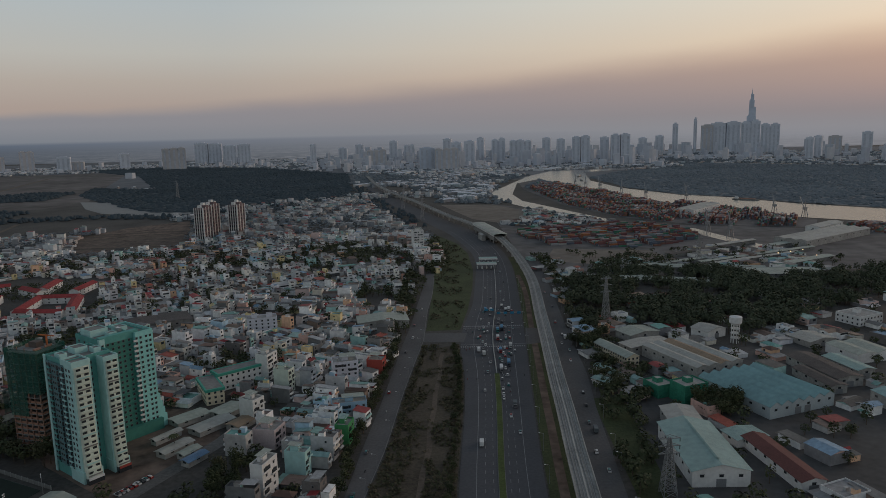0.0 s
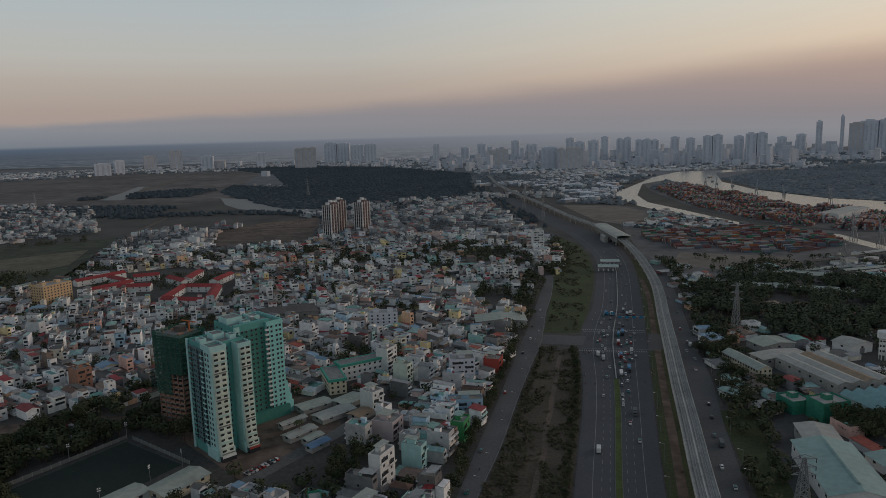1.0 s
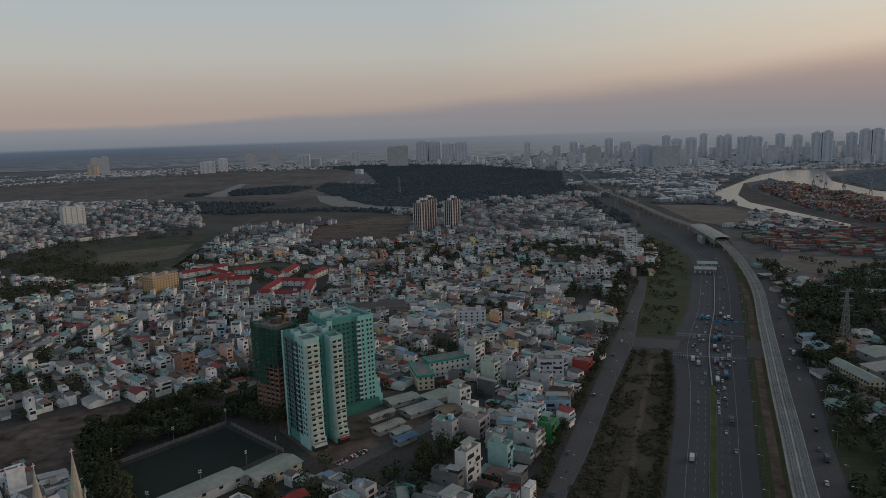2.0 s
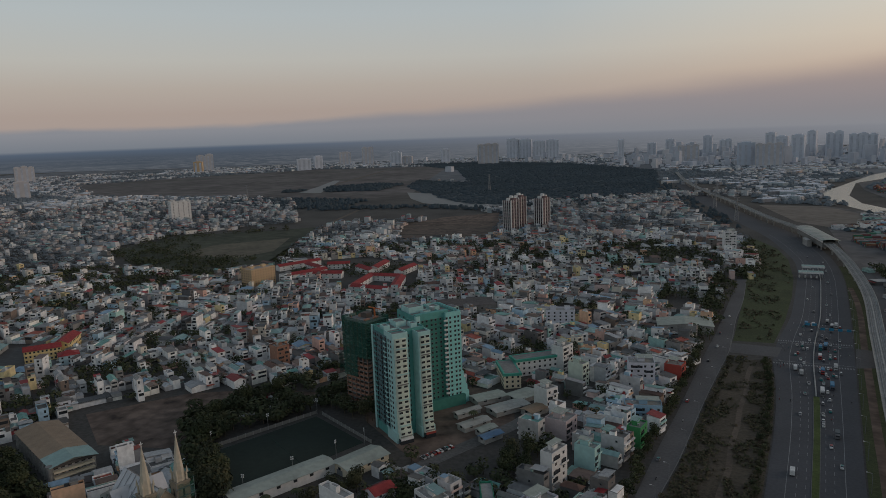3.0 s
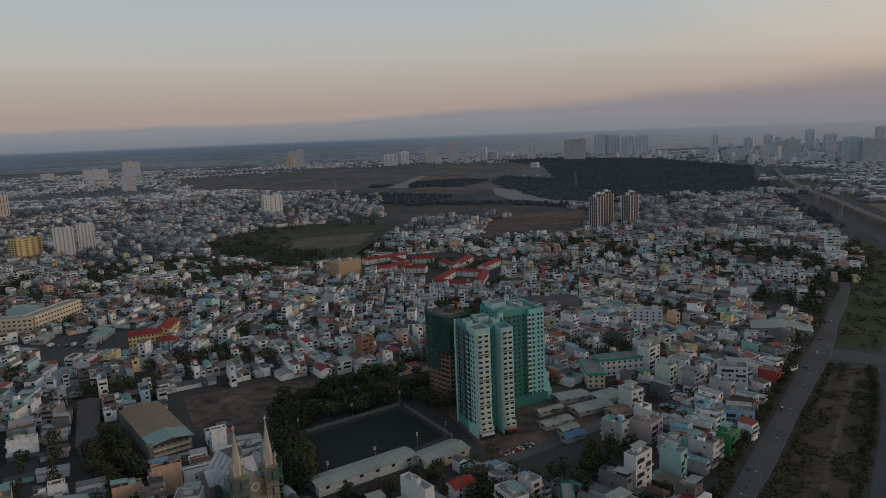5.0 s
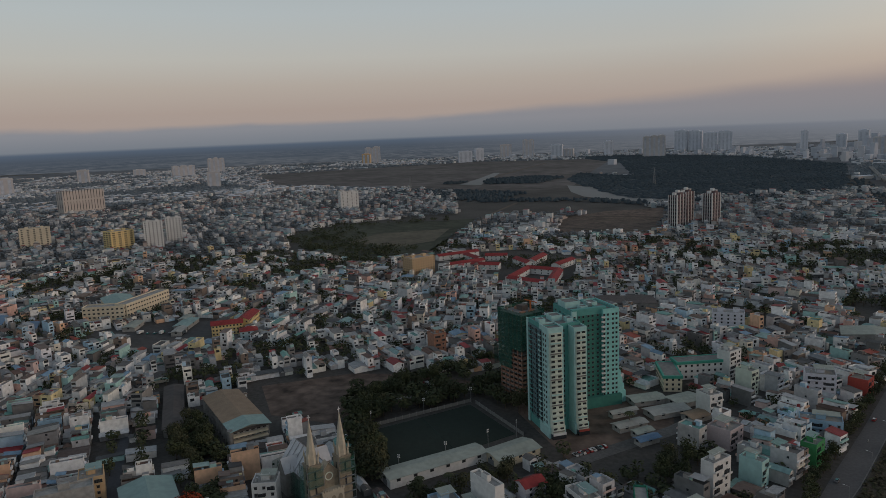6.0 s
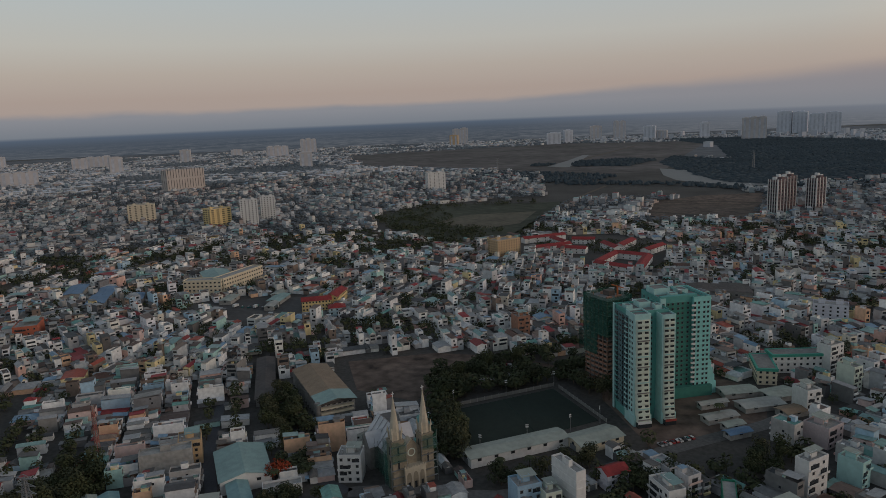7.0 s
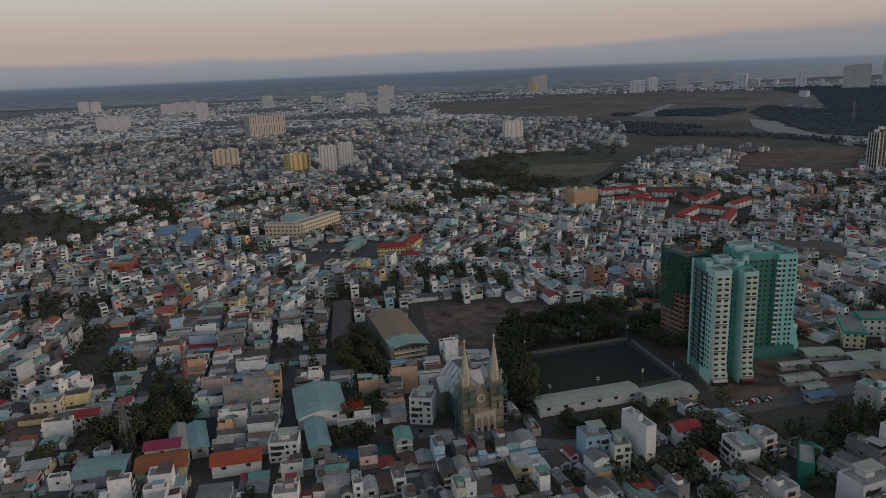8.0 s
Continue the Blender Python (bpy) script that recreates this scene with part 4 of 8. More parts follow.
def plain_house(s, x, y, a, w, d, floors, r, level):
    h = 0.3 + 3.05 * floors + r.uniform(-0.5, 0.7)
    c, sn = math.cos(a), math.sin(a)

    def at(u, v):
        return x + u * c - v * sn, y + u * sn + v * c
    kind = r.random()
    if floors == 1:
        kind = 0.40 + 0.60 * kind
    elif floors == 2:
        kind = 0.16 + 0.84 * kind
    else:
        kind *= 0.8
    if kind < 0.42:
        if level < 2:
            s.well(x, y, 0, h + 0.9, w, d, a, 0, 1, 0.2, 0.9)
            if r.random() < 0.55:
                px, py = at(r.choice((-1, 1)) * max(0.1, w / 2 - 1.5), d * r.uniform(-0.25, 0.3))
                s.box(px, py, h, h + 2.8, 2.6, 3.4, a, 0, 1)
            if r.random() < 0.45:
                k = d * r.uniform(0.3, 0.6)
                px, py = at(0, d / 2 - k / 2)
                s.shed(px, py, h + 2.4, 0.5, w, k, a, 1)
            for _ in range(r.randint(0, 3) if level == 0 else r.randint(0, 1)):
                px, py = at(r.uniform(-w / 2 + 0.8, w / 2 - 0.8), r.uniform(-d / 2 + 1, d / 2 - 1))
                s.box(px, py, h, h + r.uniform(0.8, 2.0), r.uniform(0.8, 1.6), r.uniform(0.8, 2.4), a, r.choice((0, 1)))
        else:
            s.box(x, y, 0, h + 0.5, w, d, a, 0, 1)
            if r.random() < 0.5:
                px, py = at(0, d * 0.2)
                s.box(px, py, h + 0.5, h + 3, w * 0.6, d * 0.3, a, 0, 1)
    elif kind < 0.68:
        s.box(x, y, 0, h, w, d, a, 0)
        s.shed(x, y, h + 0.05, r.uniform(0.5, 1.2), w, d, a, 1)
    elif kind < 0.93:
        s.box(x, y, 0, h, w, d, a, 0)
        rise = r.uniform(0.8, 1.6)
        if w <= d or r.random() < 0.5:
            s.gable(x, y, h, rise, w, d, a, 1)
            s.ends(x, y, h, rise, w, d, a, 0)
        else:
            s.gable(x, y, h, rise, d, w, a + math.pi / 2, 1)
            s.ends(x, y, h, rise, d, w, a + math.pi / 2, 0)
    else:
        s.box(x, y, 0, h, w, d, a, 0)
        s.hip(x, y, h, 1.8, w, d, a, 1)
    if level < 2 and r.random() < 0.3:
        # lean-to over the back yard
        k = r.uniform(2.0, 4.5)
        px, py = at(0, d / 2 + k / 2 - 0.1)
        s.shed(px, py, r.uniform(2.4, 3.4), r.uniform(-0.5, 0.5), w, k, a, 1, 0.1)
    if level < 2 and floors > 1:
        for side, reach, width in ((-1, d / 2 + 0.05, w), (1, d / 2 + 0.05, w)):
            for k in range(1, floors):
                if r.random() < 0.85:
                    ww = min(w - 0.8, r.choice((1.2, 1.8, 2.6, 3.4, w * 0.8)))
                    z, tall = k * 3.05 + 0.9, r.choice((1.3, 1.6, 2.0))
                    mid = r.uniform(-0.5, 0.5) * max(0.0, w - ww - 0.6)
                    q = [at(mid - ww / 2, side * reach), at(mid + ww / 2, side * reach)]
                    f = [(*q[0], z), (*q[1], z), (*q[1], z + tall), (*q[0], z + tall)]
                    s.add(f if side < 0 else f[::-1], [(0, 1, 2, 3)], 2)
                    if side < 0 and level == 0:
                        s.box(*at(0, -d / 2 - 0.45), k * 3.05 + 0.1, k * 3.05 + 1.1, w - 0.3, 0.9, a, 0)
        if r.random() < 0.5:
            for k in range(1, floors):
                v, z = r.uniform(-d / 4, d / 4), k * 3.05 + 1.2
                sd = r.choice((-1, 1))
                q = [at(sd * (w / 2 + 0.05), v - 0.6 * sd), at(sd * (w / 2 + 0.05), v + 0.6 * sd)]
                s.add([(*q[0], z), (*q[1], z), (*q[1], z + 1.2), (*q[0], z + 1.2)], [(0, 1, 2, 3)], 2)


# keep-out plots of the big buildings: centre, width, depth, angle (degrees); filled as they are built
KEEP = []


def keep(x, y, w, d, a, gap=2.0):
    KEEP.append((x, y, w / 2 + gap, d / 2 + gap, math.cos(-a), math.sin(-a)))


def kept(x, y, m=0.0):
    for cx, cy, hw, hd, c, s in KEEP:
        dx, dy = x - cx, y - cy
        if abs(dx) < hw + 60 and abs(dy) < hd + 90 or hw > 50 or hd > 50:
            if abs(dx * c - dy * s) < hw + m and abs(dx * s + dy * c) < hd + m:
                return True
    return False

# ---------------------------------------------------------------- trees
def crown(r, n, rx, rz, leaf, lobes):
    """Leaf clumps on several lobes round a hollow middle, with an uneven outline."""
    s = Shape()
    cs = [(Vector((r.uniform(-1, 1) * rx * 0.55, r.uniform(-1, 1) * rx * 0.55, r.uniform(-0.5, 0.6) * rz)), r.uniform(0.45, 0.7)) for _ in range(lobes)]
    for _ in range(n):
        c, k = r.choice(cs)
        v = Vector((r.gauss(0, 1), r.gauss(0, 1), r.gauss(0, 1))).normalized()
        p = c + Vector((v.x * rx * k, v.y * rx * k, v.z * rz * k)) * r.uniform(0.75, 1.1)
        q = Vector((v.x + r.uniform(-0.8, 0.8), v.y + r.uniform(-0.8, 0.8), v.z + 0.5 + r.uniform(-0.6, 0.6))).to_track_quat("Z", "X")
        l = leaf * r.uniform(0.6, 1.3)
        o = [(-l, -l * 0.6, 0), (l * 0.2, -l, 0.15 * l), (l, l * 0.3, 0), (-l * 0.2, l, -0.15 * l)]
        s.add([tuple(p + q @ Vector(w)) for w in o], [(0, 1, 2, 3)])
    return s


def tree_proto(seed, height, spread, n=460, leaf=0.44, label="", mat=None, group="broad-leaved trees"):
    r = random.Random(seed)
    ob = thing("tree", label, "tree", group=group)
    s = Shape()
    th = height * 0.45
    s.cyl(0, 0, 0, th, 0.22 + spread * 0.02, 0.14, 7)
    for i in range(5):
        a = i * 1.26 + r.uniform(-0.4, 0.4)
        s.beam((0, 0, th * r.uniform(0.7, 1.0)), (math.cos(a) * spread * 0.5, math.sin(a) * spread * 0.5, height * r.uniform(0.6, 0.85)), 0.16)
    part("trunk", s, M_bark, ob)
    c = crown(r, n, spread * 0.62, height * 0.36, leaf, 7)
    c.v = [(x, y, z + height * 0.66) for x, y, z in c.v]
    part("crown", c, mat or M_leaf, ob)
    return ob


TREES = [tree_proto(1, 9, 8, label="broad dark-green street tree with uneven crown"),
         tree_proto(2, 12, 9, 600, 0.48, "tall dark-green tree with dense crown"),
         tree_proto(3, 6.5, 5.5, 320, 0.36, "small bushy green tree"),
         tree_proto(4, 13, 7, 560, 0.45, "slender tall dark tree"),
         tree_proto(5, 8, 11, 620, 0.45, "wide spreading green tree")]
FLAME = tree_proto(6, 9, 12, 700, 0.5, "spreading tree covered in orange-red blossom", M_flame, "flame trees")


def palm_proto():
    ob = thing("palm_tree", "tall coconut palm with drooping fronds", "palm tree", group="palms")
    part("trunk", Shape().cyl(0, 0, 0, 8.5, 0.25, 0.16, 7), M_bark, ob)
    for i in range(13):
        a = i * 6.2832 / 13
        s = Shape()
        p = []
        for k in range(6):
            t = k / 5
            rr, z = 3.6 * t, 8.5 + 1.1 * math.sin(t * 2.2) - 2.0 * t * t
            wd = 0.75 * math.sin(0.35 + t * 2.6)
            for side in (-1, 1):
                p.append((math.cos(a) * rr - math.sin(a) * wd * side, math.sin(a) * rr + math.cos(a) * wd * side, z - 0.15 * abs(wd)))
        s.add(p, [(2 * k, 2 * k + 2, 2 * k + 3, 2 * k + 1) for k in range(5)])
        part("frond", s, M_leaf, ob)
    return ob


PALM = palm_proto()
PLACED = []


def plant(x, y, k=None, size=1.0):
    if len(PLACED) >= 300:
        return
    proto = TREES[rnd.randrange(5)] if k is None else (FLAME if k == "flame" else PALM if k == "palm" else TREES[k])
    m = pose(x, y, 0, 0, 0, rnd.uniform(0, 360)) @ Matrix.Diagonal((size, size, size * rnd.uniform(0.9, 1.15), 1))
    t = copy_thing(proto, pose(x, y, 0))
    t.matrix_basis = m
    PLACED.append((x, y, 4 * size))


def wood(s, x, y, h, w, n, r, leaf=1.0, up=0.5):
    """One tree of a joined wood: crown clumps and a stem."""
    if up < 1:
        s.cyl(x, y, 0, h * 0.6, 0.3, 0.2, 4, 1)
    for _ in range(n):
        v = Vector((r.gauss(0, 1), r.gauss(0, 1), r.gauss(0, 0.8)))
        v = v.normalized() * r.uniform(0.7, 1.1)
        p = Vector((x + v.x * w, y + v.y * w, h * 0.65 + v.z * h * 0.35))
        q = Vector((v.x + r.uniform(-0.6, 0.6), v.y + r.uniform(-0.6, 0.6), abs(v.z) + up)).to_track_quat("Z", "X")
        l = w * r.uniform(0.35, 0.65) * leaf
        s.add([tuple(p + q @ Vector(o)) for o in ((-l, -l * 0.6, 0), (l * 0.3, -l, 0), (l, l * 0.4, 0), (-l * 0.3, l, 0))], [(0, 1, 2, 3)], 0)


def mound(s, x, y, h, w, r):
    """One tree of a far wood: an uneven lobed crown down to the undergrowth, with a few clumps standing out of it."""
    n = r.choice((5, 6, 7))
    a0 = r.uniform(0, 6.28)
    low = [(x + w * k * math.cos(a0 + 6.2832 * i / n), y + w * k * math.sin(a0 + 6.2832 * i / n), h * r.uniform(0.0, 0.3)) for i in range(n) for k in (r.uniform(0.75, 1.2),)]
    top = [(x + w * k * math.cos(a0 + 6.2832 * (i + 0.5) / n), y + w * k * math.sin(a0 + 6.2832 * (i + 0.5) / n), h * r.uniform(0.62, 0.95)) for i in range(n) for k in (r.uniform(0.35, 0.75),)]
    s.add(low + top + [(x, y, h * r.uniform(0.85, 1.1))], [(i, (i + 1) % n, n + i) for i in range(n)] + [((i + 1) % n, n + (i + 1) % n, n + i) for i in range(n)] + [(n + i, n + (i + 1) % n, 2 * n) for i in range(n)], 0)
    for _ in range(1):
        t, l = r.uniform(0, 6.28), w * r.uniform(0.10, 0.22)
        p = Vector((x + w * 0.6 * math.cos(t), y + w * 0.6 * math.sin(t), h * r.uniform(0.75, 1.05)))
        q = Vector((r.uniform(-0.7, 0.7), r.uniform(-0.7, 0.7), 1)).to_track_quat("Z", "X")
        s.add([tuple(p + q @ Vector(o)) for o in ((-l, -l * 0.6, 0), (l * 0.3, -l, 0), (l, l * 0.4, 0), (-l * 0.3, l, 0))], [(0, 1, 2, 3)], 0)


# ---------------------------------------------------------------- large single buildings
def facing(x, y, nx, ny):
    return -x * nx - y * ny > 0


def windows_on(ob, w, d, h, floors, nw, nd, ww=1.5, wh=1.5, z0=1.0, a=0.0, mat=None, x=0.0, y=0.0, sides=None):
    """Single windows on the faces of a block."""
    me = window_mesh(ww, wh, mat)
    fh = h / floors
    c, s = math.cos(a), math.sin(a)
    for side, (nx, ny) in enumerate(((0, -1), (1, 0), (0, 1), (-1, 0))):
        gx, gy = nx * c - ny * s, nx * s + ny * c
        if sides is None and not facing(x, y, gx, gy) or sides is not None and side not in sides:
            continue
        span, reach, n = (w, d / 2, nw) if side % 2 == 0 else (d, w / 2, nd)
        for f in range(floors):
            for i in range(n):
                u = -span / 2 + (i + 0.5) * span / n
                px, py = (nx * (reach + 0.05) + (-ny) * u, ny * (reach + 0.05) + nx * u)
                part("window", me, None, ob, at=pose(px, py, f * fh + z0, 0, 0, (0, 90, 180, 270)[side]))


def block(name, label, category, x, y, deg, w, d, h, floors, nw, nd, wall, roof="flat", roof_mat=None, ww=1.5, wh=1.5, rooms=2, group="", glass=None):
    """A plain storeyed building with parapet, ledges, windows and roof rooms."""
    a = math.radians(deg)
    keep(x, y, w, d, a)
    ob = thing(name, label, category, x, y, a, group)
    s = Shape()
    if roof == "flat":
        s.well(0, 0, 0, h + 1.0, w, d, 0, 0, 1, 0.3, 1.0)
    else:
        s.box(0, 0, 0, h, w, d)
        if roof == "gable":
            (s.ends(0, 0, h, w * 0.22, w, d) if d >= w else s.ends(0, 0, h, d * 0.22, d, w, math.pi / 2))
    part("wall", s, [wall, M_conc], ob)
    fh = h / floors
    small = category in ("house", "shop") and floors > 2 and roof == "flat" and nw
    if small:
        # a stepped-back top with a sheet canopy and a water tank, balconies on the street side
        part("canopy", Shape().shed(w * 0.12, d * 0.12, h + 2.9, 0.5, w * 0.62, d * 0.55).box(-w * 0.12, -d * 0.10, h, h + 2.9, 0.15, 0.15).box(w * 0.38, -d * 0.10, h, h + 2.9, 0.15, 0.15), M_greyroof if int(abs(x)) % 3 else M_tealroof, ob, "sheet canopy over the roof terrace")
        part("water_tank", TANK, None, ob, "stainless steel water tank", pose(-w * 0.3, -d * 0.25, h))
        for f in range(1, floors):
            k = 0.45 if f % 2 else 0.62
            side = -1 if f % 3 else 1
            part("balcony", Shape().box(side * w * (1 - k) / 2, -d / 2 - 0.55, f * fh - 0.1, f * fh + 0.12, w * k, 1.1).box(side * w * (1 - k) / 2, -d / 2 - 1.05, f * fh + 0.12, f * fh + 0.95, w * k, 0.1), wall, ob)
            part("opening", Shape().box(side * w * (1 - k) / 2, -d / 2 - 0.03, f * fh + 0.15, f * fh + 2.3, w * k * 0.7, 0.12), M_glass, ob, "dark balcony opening")
        rooms = min(rooms, 1)
    for f in range(1, floors if not small else 1):
        part("ledge", Shape().box(0, 0, f * fh - 0.12, f * fh + 0.12, w + 0.3, d + 0.3), wall, ob)
    if roof == "gable":
        part("roof", Shape().gable(0, 0, h, w * 0.22, w, d, over=0.8) if d >= w else Shape().gable(0, 0, h, d * 0.22, d, w, math.pi / 2, over=0.8), roof_mat or M_redroof, ob)
    elif roof == "hip":
        part("roof", Shape().hip(0, 0, h, min(w, d) * 0.25, w, d, over=0.8), roof_mat or M_redroof, ob)
    else:
        for i in range(rooms):
            u = 0 if rooms == 1 else -w / 2 + (i + 0.5) * w / rooms
            part("roof_room", Shape().well(u, d * 0.1, h, h + 3.2, min(5, w * 0.35), min(5, d * 0.4), 0, 0, 1, 0.2, 0.3), [wall, M_conc], ob)
    windows_on(ob, w, d, h, floors, nw, nd, ww, wh, fh * 0.3, a, glass, x=x, y=y)
    return ob


def warehouse(name, label, x, y, deg, w, d, h, roof_mat, wall_mat, bays=1, rise=None, category="warehouse", vents=0, doors=1, skirt=None):
    """A sheet-roofed hall; the ridges run along the local y."""
    a = math.radians(deg)
    keep(x, y, w, d, a)
    ob = thing(name, label, category, x, y, a)
    b = w / bays
    rise = rise or b * 0.16
    s = Shape().box(0, 0, 0, h, w, d)
    for i in range(bays):
        s.ends(-w / 2 + (i + 0.5) * b, 0, h, rise, b, d)
    part("wall", s, wall_mat, ob)
    for i in range(bays):
        m = roof_mat[i % len(roof_mat)] if isinstance(roof_mat, list) else roof_mat
        u = -w / 2 + (i + 0.5) * b
        part("roof", Shape().gable(u, 0, h, rise, b, d, over=0.35 if bays > 1 else 0.9), m, ob)
        if vents:
            part("ridge_vent", Shape().gable(u, 0, h + rise + 0.25, 0.5, 1.6, d * 0.8, over=0.1), m, ob)
    for side, (u, v, turn, span) in enumerate(((0, -d / 2, 0, w), (w / 2, 0, 90, d), (0, d / 2, 180, w), (-w / 2, 0, 270, d))):
        nx, ny = ((0, -1), (1, 0), (0, 1), (-1, 0))[side]
        if not facing(x, y, nx * math.cos(a) - ny * math.sin(a), nx * math.sin(a) + ny * math.cos(a)):
            continue
        n = max(1, int(span / (9 if math.hypot(x, y) < 600 else 20)))
        for i in range(n):
            k = -span / 2 + (i + 0.5) * span / n
            q = (u + k, v - 0.06) if turn == 0 else (u - k, v + 0.06) if turn == 180 else (u + 0.06, v + k) if turn == 90 else (u - 0.06, v - k)
            part("window", WIN[(2.2, 1.5)], None, ob, at=pose(*q, h * 0.6, 0, 0, turn))
    for i in range(doors):
        part("door", Shape().box(0, 0, 0, min(4.5, h * 0.6), 5, 0.15), M_shutter, ob, at=pose((i - (doors - 1) / 2) * 8, -d / 2 - 0.08, 0.02))
    return ob


def teal_tower_front():
    """Apartment block of two wings with a deep recess between them."""
    x, y, a = -196.5, 368.5, math.radians(-37)
    keep(x, y, 34, 34, a, 4)
    ob = thing("apartment_tower", "pale teal twenty-storey apartment block with two wings and cream window panels", "apartment block", x, y, a, "teal apartment blocks")
    H = 66.0
    body = Shape().well(-2.5, 0, 0, H, 22, 24, 0, 0, 1, 0.4, 1.2)
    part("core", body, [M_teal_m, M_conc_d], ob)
    for nm, y0, y1, top in (("wing", -12.4, -2.6, 66.5), ("wing", 4.2, 12.4, 65.0)):
        s = Shape()
        yc, wd = (y0 + y1) / 2, y1 - y0
        s.well(10.0, yc, 6.5, top, 12.0, wd, 0, 0, 1, 0.35, 1.0)
        s.box(10.6, yc, 0, 6.5, 13.2, wd + 0.8)
        wg = part(nm, s, [M_teal_l, M_conc_d], ob)
        # bowed front bay of cream panels, flaring out over the lowest storeys
        s = Shape()
        n = 8
        levels = [(2.2, 2.9), (5.0, 2.3), (9.0, 1.6), (13.0, 1.0), (18.0, 0.5), (24.0, 0.15), (32.0, 0.0), (top - 3.2, 0.0)]
        p = []
        for z, g in levels:
            for i in range(n + 1):
                t = -1 + 2 * i / n
                p.append((15.95 + g + 0.9 * (1 - t * t), yc + t * (wd / 2 - 0.75), z))
        f = [(k * (n + 1) + i, k * (n + 1) + i + 1, (k + 1) * (n + 1) + i + 1, (k + 1) * (n + 1) + i) for k in range(len(levels) - 1) for i in range(n)]
        m = n + 1
        for k in range(len(levels) - 1):
            for c, y in ((0, y0 + 0.75), (n, y1 - 0.75)):
                q = len(p)
                p += [(15.9, y, levels[k][0]), (15.9, y, levels[k + 1][0])]
                f.append((q, k * m + c, (k + 1) * m + c, q + 1))
        s.add(p, f + [tuple(range((len(levels) - 1) * m, len(levels) * m))])
        part("front_bay", s, M_cream_l, wg, "cream rendered window bay")
        pane = window_mesh(2.5, 1.45, M_cream_l)
        for f in range(19):
            z = 4.4 + f * 3.1
            g = np.interp(z + 1.6, [q[0] for q in levels], [q[1] for q in levels])
            for u in (-wd * 0.205, wd * 0.205):
                part("window", pane, None, wg, at=pose(16.74 + g, yc + u, z + 0.95, 0, 0, 90))
            part("balcony", Shape().box(17.1 + g, yc, z - 0.1, z + 0.12, 0.9, wd - 2.4).box(17.5 + g, yc, z + 0.12, z + 0.62, 0.1, wd - 2.4), (M_cream_l, M_cream_l, M_teal_l, M_conc_d, M_cream_l)[(f * 7 + int(yc)) % 5], wg)
        part("shop_front", Shape().box(18.0, yc, 0.1, 3.2, 4.2, wd - 1.4), M_glass, wg, "dark shop windows under the flared front")
        part("sign_band", Shape().box(20.3, yc, 2.6, 3.9, 0.4, wd - 1.6), M_white if y0 < 0 else M_redw, wg, "white band over the shop" if y0 < 0 else "red band over the shop")
    # blue-grey left face, its paint darkened to imitate shade, with balconies and windows
    part("side_wall", Shape().box(-2.2, -12.55, 6.5, 63.5, 19.6, 0.3), M_blue_g, ob, "blue-grey side wall, darkened as if shaded")
    part("corner_strip", Shape().box(-12.6, -12.7, 0, 66.2, 2.2, 0.6), M_teal_l, ob)
    # flat dark strips on the wall stand in for shade inside the balconies
    for u in (-7.6, 0.6, 6.6):
        part("recess", Shape().box(u, -12.72, 6.5, 62.5, 2.3, 0.12), M_glass, ob, "dark strip for the shade in the balcony openings")
    for f in range(18):
        z = 7.2 + f * 3.1
        for u in (-10.2, -4.6, -2.4, 3.4, 10.0, 13.2):
            part("window", WIN[(1.4, 1.4)], None, ob, at=pose(u, -12.76 if u < 8 else -12.46, z + 0.9))
        for u, m in ((0.6, M_blue_g), (-7.6, M_teal_m), (6.6, M_teal_l)):
            part("balcony", Shape().box(u, -13.2, z - 0.1, z + 0.1, 2.9, 1.1).box(u, -13.7, z + 0.1, z + 0.9, 2.9, 0.1), m, ob)
        # dark openings in the recess
        part("window", WIN[(1.9, 1.6)], None, ob, at=pose(8.57, 0.8, z + 0.9, 0, 0, 90))
    for u, v, w, d, z in ((-6, 2, 8, 7, 2.2), (-4, -8, 6, 4, 1.2), (1, 8, 5, 4, 1.4)):
        part("roof_room", Shape().well(u, v, H - 1.2, H + z, w, d, 0, 0, 1, 0.25, 0.5), [M_teal_l, M_conc_d], ob)
    return ob


